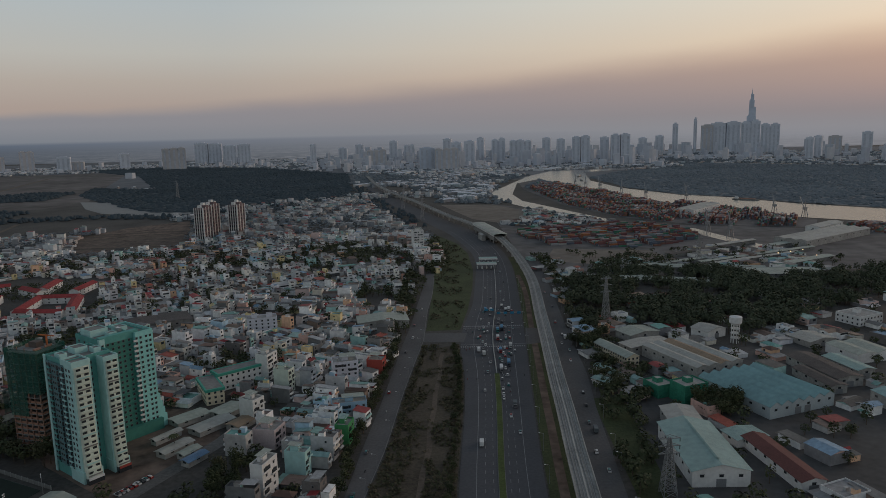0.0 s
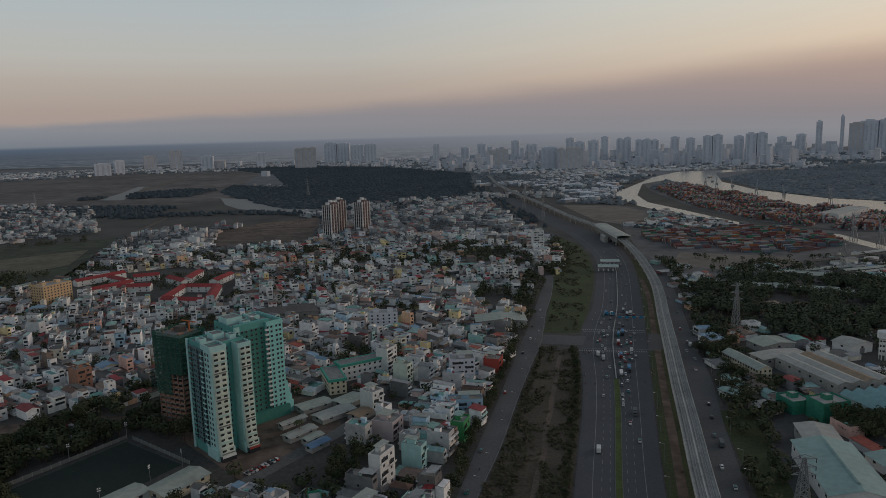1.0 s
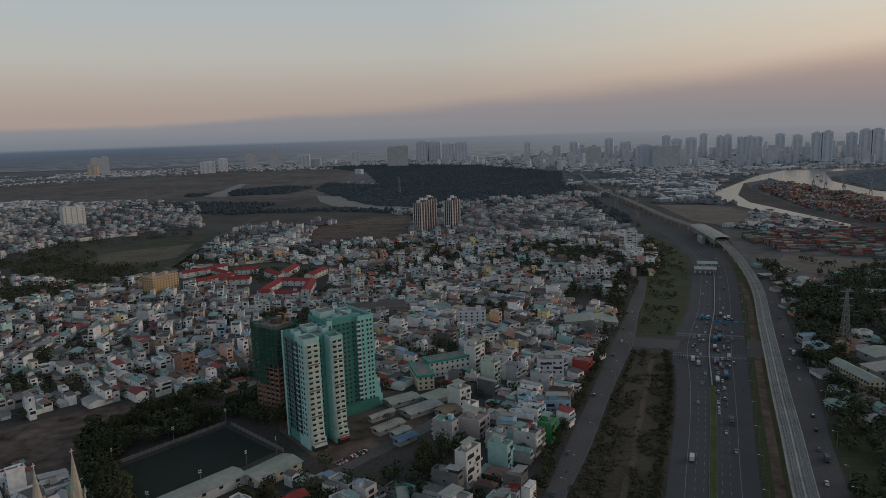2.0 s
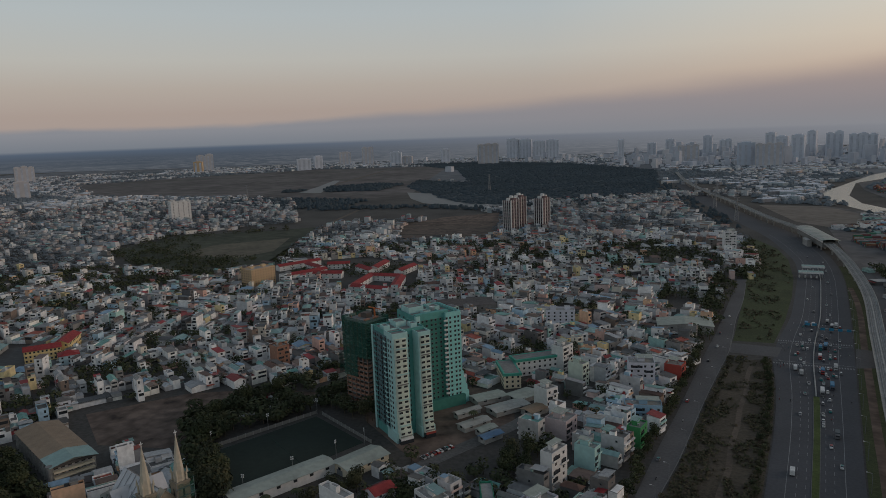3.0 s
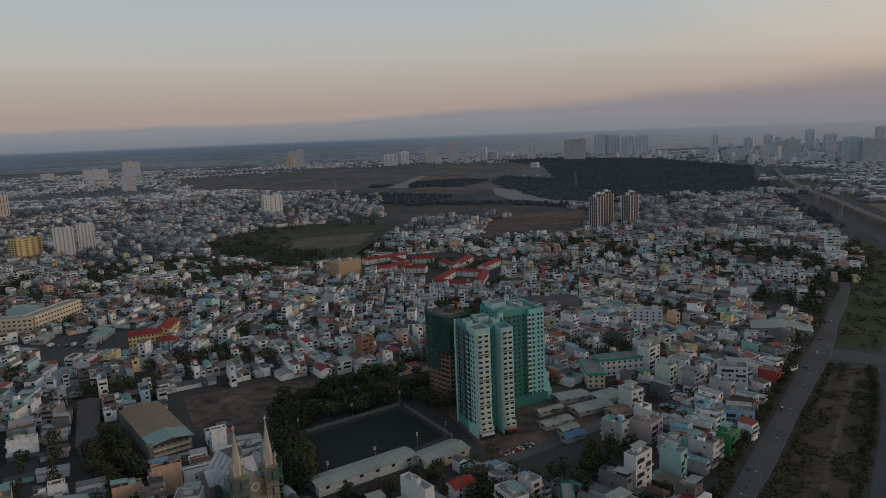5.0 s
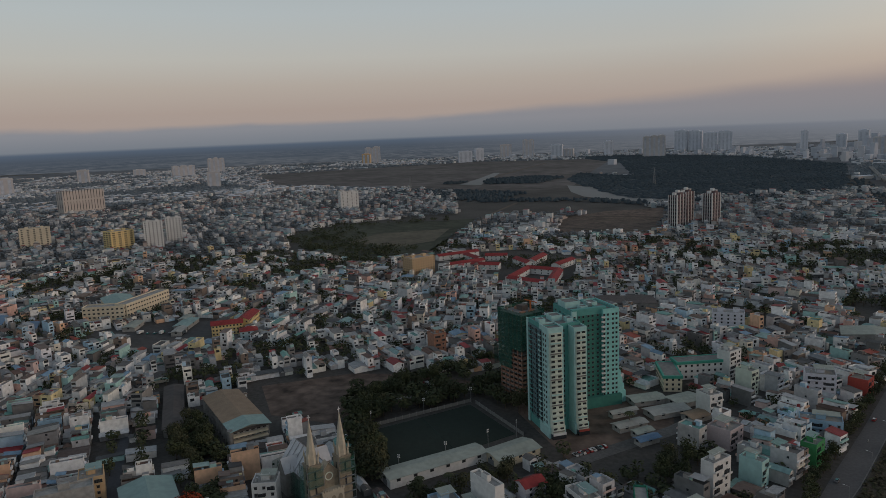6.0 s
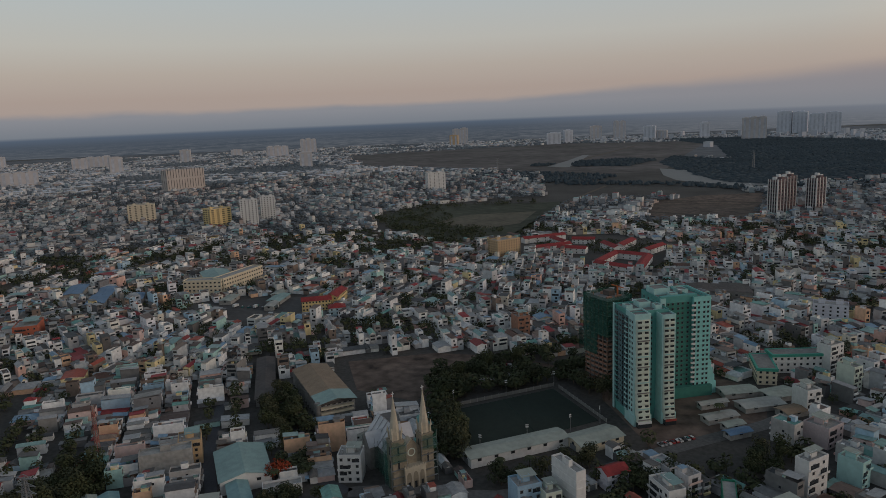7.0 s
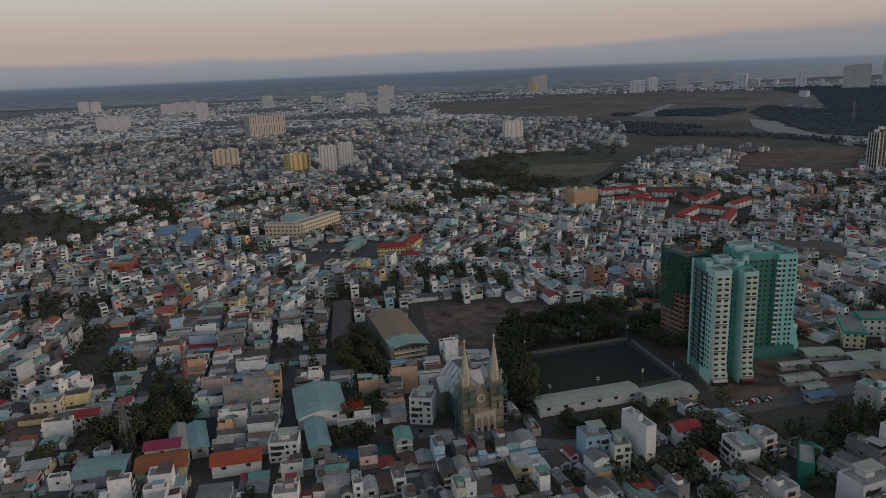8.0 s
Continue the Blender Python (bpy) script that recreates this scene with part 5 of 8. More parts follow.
def teal_tower_back():
    """Apartment block: dark teal front, pale stepped end."""
    x, y, a = -203, 416, math.radians(-36)
    keep(x, y, 34, 40, a, 4)
    ob = thing("apartment_tower", "teal nineteen-storey apartment block with dark teal front and stepped pale end", "apartment block", x, y, a, "teal apartment blocks")
    H = 64.0
    part("core", Shape().well(1.0, 1, 5, H, 28, 29, 0, 0, 1, 0.4, 1.2).box(1.0, 1, 0, 5, 28.6, 29.6, m=2), [M_teal_m, M_conc_d, M_teal_d], ob)
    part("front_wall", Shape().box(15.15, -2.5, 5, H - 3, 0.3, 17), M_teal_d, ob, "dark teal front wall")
    part("corner_strip", Shape().box(14.4, -12.6, 4, H + 0.4, 1.9, 3.2), M_teal_l, ob)
    s = Shape().well(2.0, 12.6, 4.6, H + 0.2, 30, 11.5, 0, 0, 1, 0.35, 1.2)
    end = part("end_wing", s, [M_teal_w, M_conc_d], ob, "pale teal stepped end wing")
    for z1, g0, g in ((22, 18.37, 1.3), (17, 19.7, 1.2), (12.5, 20.9, 1.2), (8, 22.1, 1.2)):
        part("step", Shape().box(2.0, g0 + g / 2, 0, z1, 29.6, g), M_teal_w, end)
    part("podium", Shape().box(17.4, 4, 0, 7.0, 4.2, 30), M_teal_d, ob)
    for f in range(18):
        z = 6.0 + f * 3.1
        for u in (-9.4, -6.4, -2.8, 0.2, 3.8):
            part("window", WIN[(1.4, 1.4)], None, ob, at=pose(15.36, u, z + 0.9, 0, 0, 90))
        for u in (7.6, 10.2, 13.8, 16.4):
            part("window", WIN[(1.4, 1.4)], None, end, at=pose(17.06, u, z + 0.9, 0, 0, 90))
        part("balcony", Shape().box(17.4, 6.6, z - 0.1, z + 0.9, 1.0, 2.6), M_white, end)
        part("window", WIN[(1.4, 1.4)], None, ob, at=pose(15.42, -12.6, z + 0.9, 0, 0, 90))
        for u in (-9, -3, 3, 9):
            part("window", WIN[(1.4, 1.4)], None, ob, at=pose(u, -13.56, z + 0.9))
    part("pediment", Shape().box(13.5, -2, H - 0.4, H + 1.4, 3.4, 24), M_teal_m, ob)
    for u, v, w, d, z in ((-5, -6, 11, 11, 3.0), (-2, 8, 8, 6, 1.6), (6, -2, 5, 5, 1.4)):
        part("roof_room", Shape().well(u, v, H - 1.2, H + z, w, d, 0, 0, 1, 0.25, 0.5), [M_teal_l, M_conc_d], ob)
    part("water_tank", Shape().box(4, 4, H + 0.2, H + 2.2, 4, 2), M_tank, ob, "row of steel roof tanks")


def tower_shell():
    """Unfinished concrete tower, its upper storeys wrapped in green netting."""
    x, y, a = -238.5, 399, math.radians(-18)
    keep(x, y, 24, 22, a, 3)
    ob = thing("unfinished_tower", "unfinished brown concrete tower wrapped in dark green netting", "building site", x, y, a)
    W, D, fl = 22, 19, 18
    slab = Shape().box(0, 0, 0, 0.35, W, D).data("slab", [M_conc_d])
    col = Shape().box(0, 0, 0, 3.0, 0.7, 0.7).data("column", [material("raw_brown_concrete", (0.25, 0.145, 0.105), 0.9, spread=0.3)])
    infill = Shape().box(0, 0, 0, 1.3, 3.4, 0.2).data("infill", [M_brick])
    for f in range(fl + 1):
        part("slab", slab, None, ob, at=pose(0, 0, f * 3.3))
    for f in range(fl):
        for i in range(6):
            part("column", col, None, ob, at=pose(-W / 2 + 0.5 + i * (W - 1) / 5, -D / 2 + 0.4, f * 3.3 + 0.35))
        for i in range(1, 5):
            part("column", col, None, ob, at=pose(W / 2 - 0.4, -D / 2 + 0.5 + i * (D - 1) / 4, f * 3.3 + 0.35))
        if 0 < f < 10:
            for i in range(5):
                part("infill", infill, None, ob, at=pose(-W / 2 + 2.6 + i * 4.2, -D / 2 + 0.5, f * 3.3 + 0.35))
            for i in range(4):
                part("infill", infill, None, ob, at=pose(W / 2 - 0.5, -D / 2 + 2.8 + i * 4.5, f * 3.3 + 0.35, 0, 0, 90))
    # core enlarged to close the see-through storeys; interior shade is in its dark colour
    part("core_wall", Shape().box(-1, 1.5, 0.4, 59.2, 15, 11).box(-2, 3, 59.2, 63, 6, 5), material("shaded_raw_concrete", (0.11, 0.09, 0.08), 0.9, spread=0.4, fine=0.3), ob)
    for z0, z1, w in ((36, 62, 0.15), (22, 36, 0.15)):
        for (u, v, ww, dd) in ((0, -D / 2 - 0.8, W + 1.6, 0.06), (W / 2 + 0.8, 0, 0.06, D + 1.6), (-W / 2 - 0.8, 0, 0.06, D + 1.6), (0, D / 2 + 0.8, W + 1.6, 0.06)):
            if z0 == 22 and u >= 0 and v > -5:
                continue
            s = Shape()
            n = 7
            if z0 == 22:
                ww = ww * 0.55
                u = u - W * 0.22
            s.box(u, v, z0, z1, ww, dd)
            part("net", s, M_net, ob, "dark green safety net")
    part("roof_rebar", Shape().box(-6, 2, 59.4, 61.5, 3, 3).box(5, -3, 59.4, 60.8, 2, 4).box(6, 4, 59.4, 61.2, 0.4, 5).box(-8, -5, 59.4, 61.6, 0.4, 0.4).box(0, -7, 59.4, 61.6, 0.4, 0.4), M_brick, ob)
    s = Shape()
    s.beam((3, 6, 59), (3, 6, 66), 0.8)
    s.beam((-3, 6, 66), (9, 6, 66), 0.6)
    part("hoist", s, material("orange_hoist", (0.45, 0.13, 0.04), 0.7), ob, "orange roof hoist")


def church():
    """Church with two spires, scaffolded and netted."""
    a = math.radians(-18)  # local y runs across the front, local x out of it
    x, y = -246 + 8 * math.cos(radians(62)), 215 + 8 * math.sin(radians(62))
    keep(x - 18 * math.cos(a), y - 18 * math.sin(a), 48, 26, a, 3)
    ob = thing("church", "grey stone church with two pale spires behind green scaffold netting", "church", x, y, a)
    part("nave", Shape().box(-23, 0, 0, 13, 38, 15), M_conc_d, ob)
    nave = Shape().gable(-23, 0, 13, 9.5, 15, 38, math.pi / 2, over=0.6)
    part("nave_roof", nave, M_sheet, ob, "nave roof covered in white sheeting")
    part("transept", Shape().box(-30, 0, 0, 13, 9, 25).ends(-30, 0, 13, 6, 9, 25), M_conc_d, ob)
    part("transept_roof", Shape().gable(-30, 0, 13, 6, 9, 25, over=0.5), M_sheet, ob, "transept roof covered in white sheeting")
    for i in range(8):
        part("roof_batten", Shape().beam((-6 - i * 4.6, -8.2, 12.9), (-6 - i * 4.6, 0, 23.1), 0.25).beam((-6 - i * 4.6, 0, 23.1), (-6 - i * 4.6, 8.2, 12.9), 0.25), M_steel, ob)
    part("front_wall", Shape().box(-3, 0, 0, 18, 4, 11).ends(-3, 0, 18, 6, 11, 4, math.pi / 2), M_stone2, ob)
    part("front_gable", Shape().gable(-3, 0, 18, 6, 11, 4, math.pi / 2, over=0.5), M_stone, ob, "pale gable coping")
    rose = Shape()
    n = 14
    for r0, r1, xx in ((2.2, 1.6, -0.92),):
        for i in range(n):
            t0, t1 = 6.2832 * i / n, 6.2832 * (i + 1) / n
            rose.add([(xx, r0 * math.cos(t0), 17 + r0 * math.sin(t0)), (xx, r0 * math.cos(t1), 17 + r0 * math.sin(t1)),
                      (xx, r1 * math.cos(t1), 17 + r1 * math.sin(t1)), (xx, r1 * math.cos(t0), 17 + r1 * math.sin(t0))], [(0, 1, 2, 3)])
    part("rose_window", rose, M_cream_l, ob)
    porch = part("porch", Shape().box(1.0, 0, 0, 10.4, 4.0, 11.4).box(1.1, 0, 10.4, 11.2, 4.4, 11.8), M_stone, ob, "pale flat-topped stone porch")
    for u in (-3.6, 0, 3.6):
        s = Shape()
        n = 8
        arch = [(u - 1.35, 0.1), (u + 1.35, 0.1)] + [(u + 1.35 * math.cos(1.5708 * i / n) ** 0.8 if i < n else u, 5.2 + 3.4 * math.sin(1.5708 * i / n)) for i in range(n + 1)]
        arch += [(2 * u - y, z) for y, z in reversed(arch[2:-1])]
        s.add([(3.03, y, z) for y, z in arch], [tuple(range(len(arch)))])
        part("arch", s, M_stone2, porch, "grey blind pointed arch")
        part("door", Shape().box(3.06, u, 0.1, 3.4, 0.08, 1.3), M_glass, porch, "dark doorway")
    for i in range(9):
        part("merlon", Shape().box(3.1, -5.6 + i * 1.4, 11.2, 12.0, 0.4, 0.7), M_stone, porch)
    for side in (-1, 1):
        v = side * 8.0
        tw = part("bell_tower", Shape().box(-2, v, 0, 25, 6.4, 6.4).box(-2, v, 25, 25.8, 7.0, 7.0).box(-2, v, 15.5, 16.1, 6.8, 6.8).box(-2, v, 8.5, 9.1, 6.8, 6.8), M_stone2, ob)
        s = Shape()
        for dx, dy in ((-1, -1), (1, -1), (1, 1), (-1, 1)):
            s.box(-2 + dx * 2.3, v + dy * 2.3, 25.8, 29.5, 0.7, 0.7)
            s.box(-2 + dx * 2.6, v + dy * 2.6, 29.5, 32.5, 0.9, 0.9, taper=0.1)
        part("belfry", s, M_stone, tw)
        s = Shape()
        s.cyl(-2, v, 25.8, 30.0, 2.7, 2.6, 8)
        s.cyl(-2, v, 30.0, 47.6, 2.5, 0.15, 8)
        part("spire", s, M_stone, tw, "pale cream octagonal spire")
        for dx, dy, turn in ((1, 0, 0), (0, -1, 90), (0, 1, 90)):
            for z in (11, 18):
                part("lancet", Shape().box(-2 + dx * 3.22, v + dy * 3.22, z, z + 4.4, 0.12 if dx else 0.9, 0.9 if dx else 0.12), M_glass, tw)
        part("cross", Shape().box(-2, v, 47.3, 50.0, 0.3, 0.3).box(-2, v, 48.7, 49.0, 0.3, 1.6), M_white, tw)
    # scaffold poles and netting
    for u in [-4 - 4.4 * i for i in range(9)]:
        part("scaffold_pole", Shape().box(u, -9.4, 0, 17, 0.15, 0.15), M_steel, ob)
    for u, v in ((2.4, -12.6), (2.4, -4.0), (2.4, 4.0), (2.4, 12.6), (-6, -12.6), (-6, 12.6)):
        part("scaffold_pole", Shape().box(u, v, 0, 27, 0.16, 0.16), M_steel, ob)
    for z in range(3, 27, 4):
        for v0 in (-12.6, 4.0):
            part("scaffold_deck", Shape().box(2.0, v0 + 4.3, z, z + 0.12, 0.9, 8.6), M_steel, ob)
    r = random.Random(5)

    def drape(x0, y0, x1, y1, z0, z1, n):
        s = Shape()
        m = 5
        p = []
        for j in range(m + 1):
            for i in range(n + 1):
                t = i / n
                bulge = r.uniform(-0.25, 0.45)
                dx, dy = x1 - x0, y1 - y0
                l = math.hypot(dx, dy)
                top = r.uniform(-1.4, 0.6) if j == m else 0
                p.append((x0 + dx * t + dy / l * bulge, y0 + dy * t - dx / l * bulge, z0 + (z1 - z0) * j / m + top))
        f = [(j * (n + 1) + i, j * (n + 1) + i + 1, (j + 1) * (n + 1) + i + 1, (j + 1) * (n + 1) + i) for j in range(m) for i in range(n)]
        s.add(p, f)
        part("net", s, M_net, ob, "green scaffold netting")
    drape(-42, -10.0, -4, -10.0, 1, 14.5, 12)
    drape(-44, 13, -42, -13, 1, 14, 8)
    drape(-6, -13, 2.2, -13, 2, 26, 4)
    drape(-6, 12.9, 2.6, 12.9, 2, 27, 4)
    drape(-6, -4.0, -6, -12, 14, 25, 4)
    drape(-26, 10, -6, 10.0, 1, 13, 8)
    drape(2.9, -12.4, 2.9, -4.6, 15, 26, 5)
    drape(2.9, 4.6, 2.9, 12.4, 18, 26, 5)


def sports_hall():
    x, y, a = -372, 263.5, math.radians(-22)
    keep(x, y, 74, 28, a, 3)
    ob = thing("sports_hall", "long sports hall with brown sheet roof and pale teal end", "sports hall", x, y, a)
    L, W, H = 70, 25, 10
    part("wall", Shape().box(0, 0, 0, H, L - 3, W - 2).ends(0, 0, H, 2.4, W - 2, L - 3, math.pi / 2), M_conc, ob)
    # roof sheets: brown body and teal front
    for x0, x1, m, lift in ((-L / 2, L / 2 - 15, M_rustroof, 0.0), (L / 2 - 15, L / 2 + 2.5, M_tealroof, 0.06)):
        part("roof", Shape().gable((x0 + x1) / 2, 0, H + lift, 2.4, W, x1 - x0, math.pi / 2, over=0.1), m, ob)
    part("fascia", Shape().box(L / 2 - 0.5, 0, H - 1.6, H - 0.2, 0.6, W), M_darkroof, ob)
    for side in (-1, 1):
        for i in range(12):
            part("buttress", Shape().box(-L / 2 + 4 + i * 5.6, side * (W / 2 - 0.4), 0, H - 0.4, 0.6, 1.2), M_conc, ob)
        part("clerestory", Shape().box(0, side * (W / 2 - 0.9), H - 3.4, H - 1.2, L - 8, 0.2), M_glass, ob)
    for f in range(2):
        part("gallery", Shape().box(L / 2 + 0.4, 0, 2.6 + f * 3.2, 3.6 + f * 3.2, 2.4, W - 4), M_cream, ob, "cream gallery parapet")
        for i in range(6):
            part("window", WIN[(2.2, 1.5)], None, ob, at=pose(L / 2 - 1.4, -W / 2 + 4 + i * 3.5, 4.0 + f * 3.2, 0, 0, 90))
    part("stair_turret", Shape().cyl(L / 2 - 0.5, -W / 2 + 0.5, 0, H + 0.6, 1.8, 1.8, 14), M_conc_d, ob)


teal_tower_front()
teal_tower_back()
tower_shell()
church()
sports_hall()

# football pitch: turf, lines, wall, floodlights
sheet("pitch_turf", PITCH, 0.12, M_pitch, "dark green artificial football pitch", "pitch")
pc = [Vector(p) for p in PITCH]
s = Shape()
for p, q in zip(pc, pc[1:] + pc[:1]):
    s.beam((p.x, p.y, 0.16), (q.x, q.y, 0.16), 0.14)
s.beam(((pc[0] + pc[1]) / 2).to_3d() + Vector((0, 0, 0.16)), ((pc[2] + pc[3]) / 2).to_3d() + Vector((0, 0, 0.16)), 0.14)
solid("trim_pitch_line", s, M_net, "faint touchlines of the pitch", "pitch marking", "structure")


def long_wall(name, a, b, h, mat, label, step=5.0):
    a, b = Vector(a), Vector(b)
    ob = thing(name, label, "wall", a.x, a.y)
    n = max(1, round((b - a).length / step))
    ang = math.atan2((b - a).y, (b - a).x)
    l = (b - a).length / n
    panel = Shape().box(0, 0, 0, h, l - 0.3, 0.2).data("panel", [mat])
    post = Shape().box(0, 0, 0, h + 0.25, 0.35, 0.35).data("post", [M_conc])
    for i in range(n + 1):
        p = (b - a) * (i / n)
        part("post", post, None, ob, at=pose(p.x, p.y, 0, 0, 0, math.degrees(ang)))
        if i < n:
            q = (b - a) * ((i + 0.5) / n)
            part("panel", panel, None, ob, at=pose(q.x, q.y, 0, 0, 0, math.degrees(ang)))


long_wall("boundary_wall", (-294, 302), (-263, 372), 2.2, M_conc_d, "grey concrete wall along the football pitch")
long_wall("boundary_wall", (-258, 371), (-206, 344), 2.2, M_conc_d, "grey concrete wall at the end of the football pitch")
long_wall("boundary_wall", (-318, 336), (-268, 398), 2.0, M_white, "whitewashed wall beside the dirt lot")


def floodlight(x, y, h=10.5):
    ob = thing("floodlight", "tall pole with a rack of four floodlights", "floodlight", x, y, math.atan2(y - 320, x + 250), group="pitch floodlights")
    part("pole", Shape().cyl(0, 0, 0, h, 0.16, 0.1, 7), M_steel, ob)
    for u in (-0.7, 0.7):
        for z in (h - 0.2, h - 1.4):
            part("lamp", Shape().box(-0.1, u * 0.7, z, z + 0.55, 0.3, 0.6), M_white, ob, "white lamp housing")


for p in ((-238, 268), (-226, 294), (-215, 320), (-208, 340), (-262, 371), (-277, 339), (-292, 305)):
    floodlight(*p)

warehouse("pitch_stand", "long low shed with grey-green sheet roof and white walls", -224, 281, 65 - 90, 13, 58, 5.6, M_greyroof, M_white, rise=1.0, category="shed")
warehouse("market_shed", "low shed with grey sheet roof beside the street", -197, 316, 69 - 90, 16, 28, 5.0, M_greyroof, M_cream, rise=1.6, category="shed")
warehouse("market_hall", "wide hall with pale blue-green sheet roof and roof vents", -319, 172, -25 - 90, 25, 36, 7.2, M_tealroof, M_white, rise=3.0, category="hall")
warehouse("side_hall", "narrow shed with pale blue-green sheet roof", -291, 154, -24 - 90, 9.5, 31, 6.0, M_blueroof, M_conc, rise=1.4, category="shed")
warehouse("long_shed", "long dark-roofed shed between the lanes", -424, 253, -33 - 90, 12, 83, 5.4, M_darkroof, M_conc_d, rise=1.2, category="shed")
block("low_school", "low white school wing with flat roof", "school", -287, 175, 59, 19, 7, 4.5, 1, 6, 2, M_white, rooms=0)
sheet("sports_court", [(-284, 152), (-263, 179), (-250, 171), (-270, 146)], 0.12, material("court_green", (0.04, 0.10, 0.075), 0.9, spread=0.2), "green and blue sports courts beside the street", "court")
sheet("sports_court_blue", [(-278, 156), (-265, 173), (-257, 168), (-270, 151)], 0.14, material("court_blue", (0.045, 0.11, 0.22), 0.9, spread=0.2), "blue court surface", "court")
block("slab_house", "tall narrow white slab house", "house", -171, 252.5, 160, 19, 5.2, 22, 6, 0, 0, M_white, rooms=1)
block("stepped_house", "stepped white four-storey house", "house", -272, 207, 40, 12, 11, 14, 4, 3, 0, M_white, rooms=2)
block("grey_hall", "grey rendered windowless slab building", "building", -350, 146, 62, 26, 9, 14, 4, 0, 0, M_conc, rooms=1)
block("peach_house", "peach rendered four-storey house", "house", -357, 163, 62, 12, 14, 13, 4, 2, 0, M_orange, rooms=1)
block("white_house", "white three-storey corner house", "house", -290, 136, 55, 14, 11, 9.5, 3, 4, 0, M_white, rooms=1)
warehouse("temple_hall", "temple hall with orange tile roof", -318, 87, -28, 15, 22, 6, material("orange_sheet_roof", (0.27, 0.095, 0.04), 0.7, spread=0.2), M_cream, rise=2.6, category="hall")
warehouse("temple_annex", "low hall with magenta sheet roof beside the temple", -331, 92, -28, 9, 16, 7.5, material("magenta_sheet_roof", (0.26, 0.035, 0.085), 0.7, spread=0.2), M_cream, rise=1.8, category="hall")
warehouse("lilac_hall", "low hall with lilac walls and pale teal roof", -333, 64, -28, 17, 22, 6, M_tealroof, material("lilac_paint", (0.42, 0.34, 0.46), 0.8, spread=0.15), rise=1.5, category="hall")
warehouse("blue_shed", "long shed with pale blue sheet roof", -331, 109, 72, 8, 28, 5.5, M_blueroof, M_conc, rise=1.2, category="shed")
warehouse("grey_shed", "long shed with grey sheet roof", -336, 101, 72, 7, 28, 5.5, M_greyroof, M_conc, rise=1.2, category="shed")
block("yellow_house", "pale yellow three-storey house with terrace roof", "house", -420, 60, -28, 10, 15, 10, 3, 2, 3, M_cream, rooms=1)
block("red_roof_house", "white two-storey house with red roof", "house", -394, 72, 62, 16, 9, 8, 2, 4, 2, M_white, "gable", rooms=0)
warehouse("red_hall", "house with bright red tile roof", -296, 114, -28, 12, 22, 6.5, material("orange_red_roof", (0.34, 0.07, 0.035), 0.7, spread=0.2), M_white, rise=2.4, category="house")
block("cream_school", "cream four-storey school wing with green roof", "school", -712, 361, 41, 42, 14, 16.5, 4, 9, 3, M_cream, "flat", ww=2.2, rooms=0)
block("cream_school", "long cream four-storey school wing with red roof room", "school", -711, 402, 112, 70, 14, 17.5, 4, 16, 3, M_cream, "flat", ww=2.2, rooms=0)
warehouse("school_roof_hall", "teal-roofed hall behind the cream school", -742, 392, 70, 30, 50, 13, M_tealroof, M_cream, rise=3)
block("yellow_school", "yellow three-storey school with red tile roof", "school", -558, 396, 54, 28, 12, 10.5, 3, 9, 3, M_yellow, "gable", rooms=0)
block("yellow_school", "yellow school side wing with red tile roof", "school", -560, 422, 124, 34, 12, 11.5, 3, 9, 3, M_yellow, "gable", rooms=0)
block("blue_villa", "pale blue three-storey house with red tile roof", "house", -521, 392, 55, 15, 13, 10, 3, 3, 3, material("pale_blue_paint", (0.42, 0.55, 0.60), 0.8, spread=0.12), "hip", rooms=0)
block("orange_block", "orange-cream seven-storey apartment block with flat roof", "apartment block", -570, 702, 76, 36, 20, 22, 7, 9, 5, M_orange, rooms=2)
for x, y, dg, l, w in ((-590, 815, 65, 66, 11), (-541, 762, 65, 58, 11), (-556, 805, 150, 44, 11), (-531, 826, 27, 30, 12), (-508, 764, 15, 38, 12), (-476, 806, -34, 42, 12), (-470, 832, 100, 50, 12),
                       (-441, 735, 100, 62, 11), (-425, 768, 4, 44, 11), (-392, 735, 110, 70, 11), (-410, 701, -5, 50, 11), (-424, 820, 90, 46, 11)):
    block("school_wing", "two-storey school wing with red tile roof", "school", x, y, dg, l, w, 7.0, 2, 5, 0, M_white, "gable", rooms=0, group="red-roofed school wings")
block("apartment_slab", "white thirteen-storey apartment block with dark window stripes", "apartment block", -1146, 681, 60, 31, 16, 46, 13, 5, 3, M_white, group="white twin blocks", ww=2.0)
block("apartment_slab", "white twelve-storey apartment block with dark window stripes", "apartment block", -1180, 742, 60, 27, 16, 44, 12, 5, 3, M_white, group="white twin blocks", ww=2.0)
block("yellow_block", "yellow nine-storey office block with brown window bands", "office block", -1187, 640, 90, 42, 26, 33, 9, 4, 3, M_yellow, ww=5.0)
block("pale_block", "cream nine-storey apartment block", "apartment block", -1390, 590, 64, 50, 20, 34, 10, 5, 0, M_cream, ww=3.2)
block("brown_block", "tall brown-grey apartment slab with vertical bays", "apartment block", -1965, 965, 94, 118, 30, 60, 2, 14, 3, material("brown_grey_render", (0.50, 0.45, 0.42), 0.9, spread=0.15), ww=1.5, wh=25)
block("white_block", "white twelve-storey apartment block", "apartment block", -1245, 1268, 62, 46, 22, 43, 12, 4, 2, M_white, ww=2.0)
block("brick_house", "narrow brick-red five-storey house", "house", -348, 447, 66, 11, 12, 17, 5, 2, 0, M_brick, rooms=1)
M_green_band = material("green_roof_paint", (0.06, 0.30, 0.23), 0.7, spread=0.18)
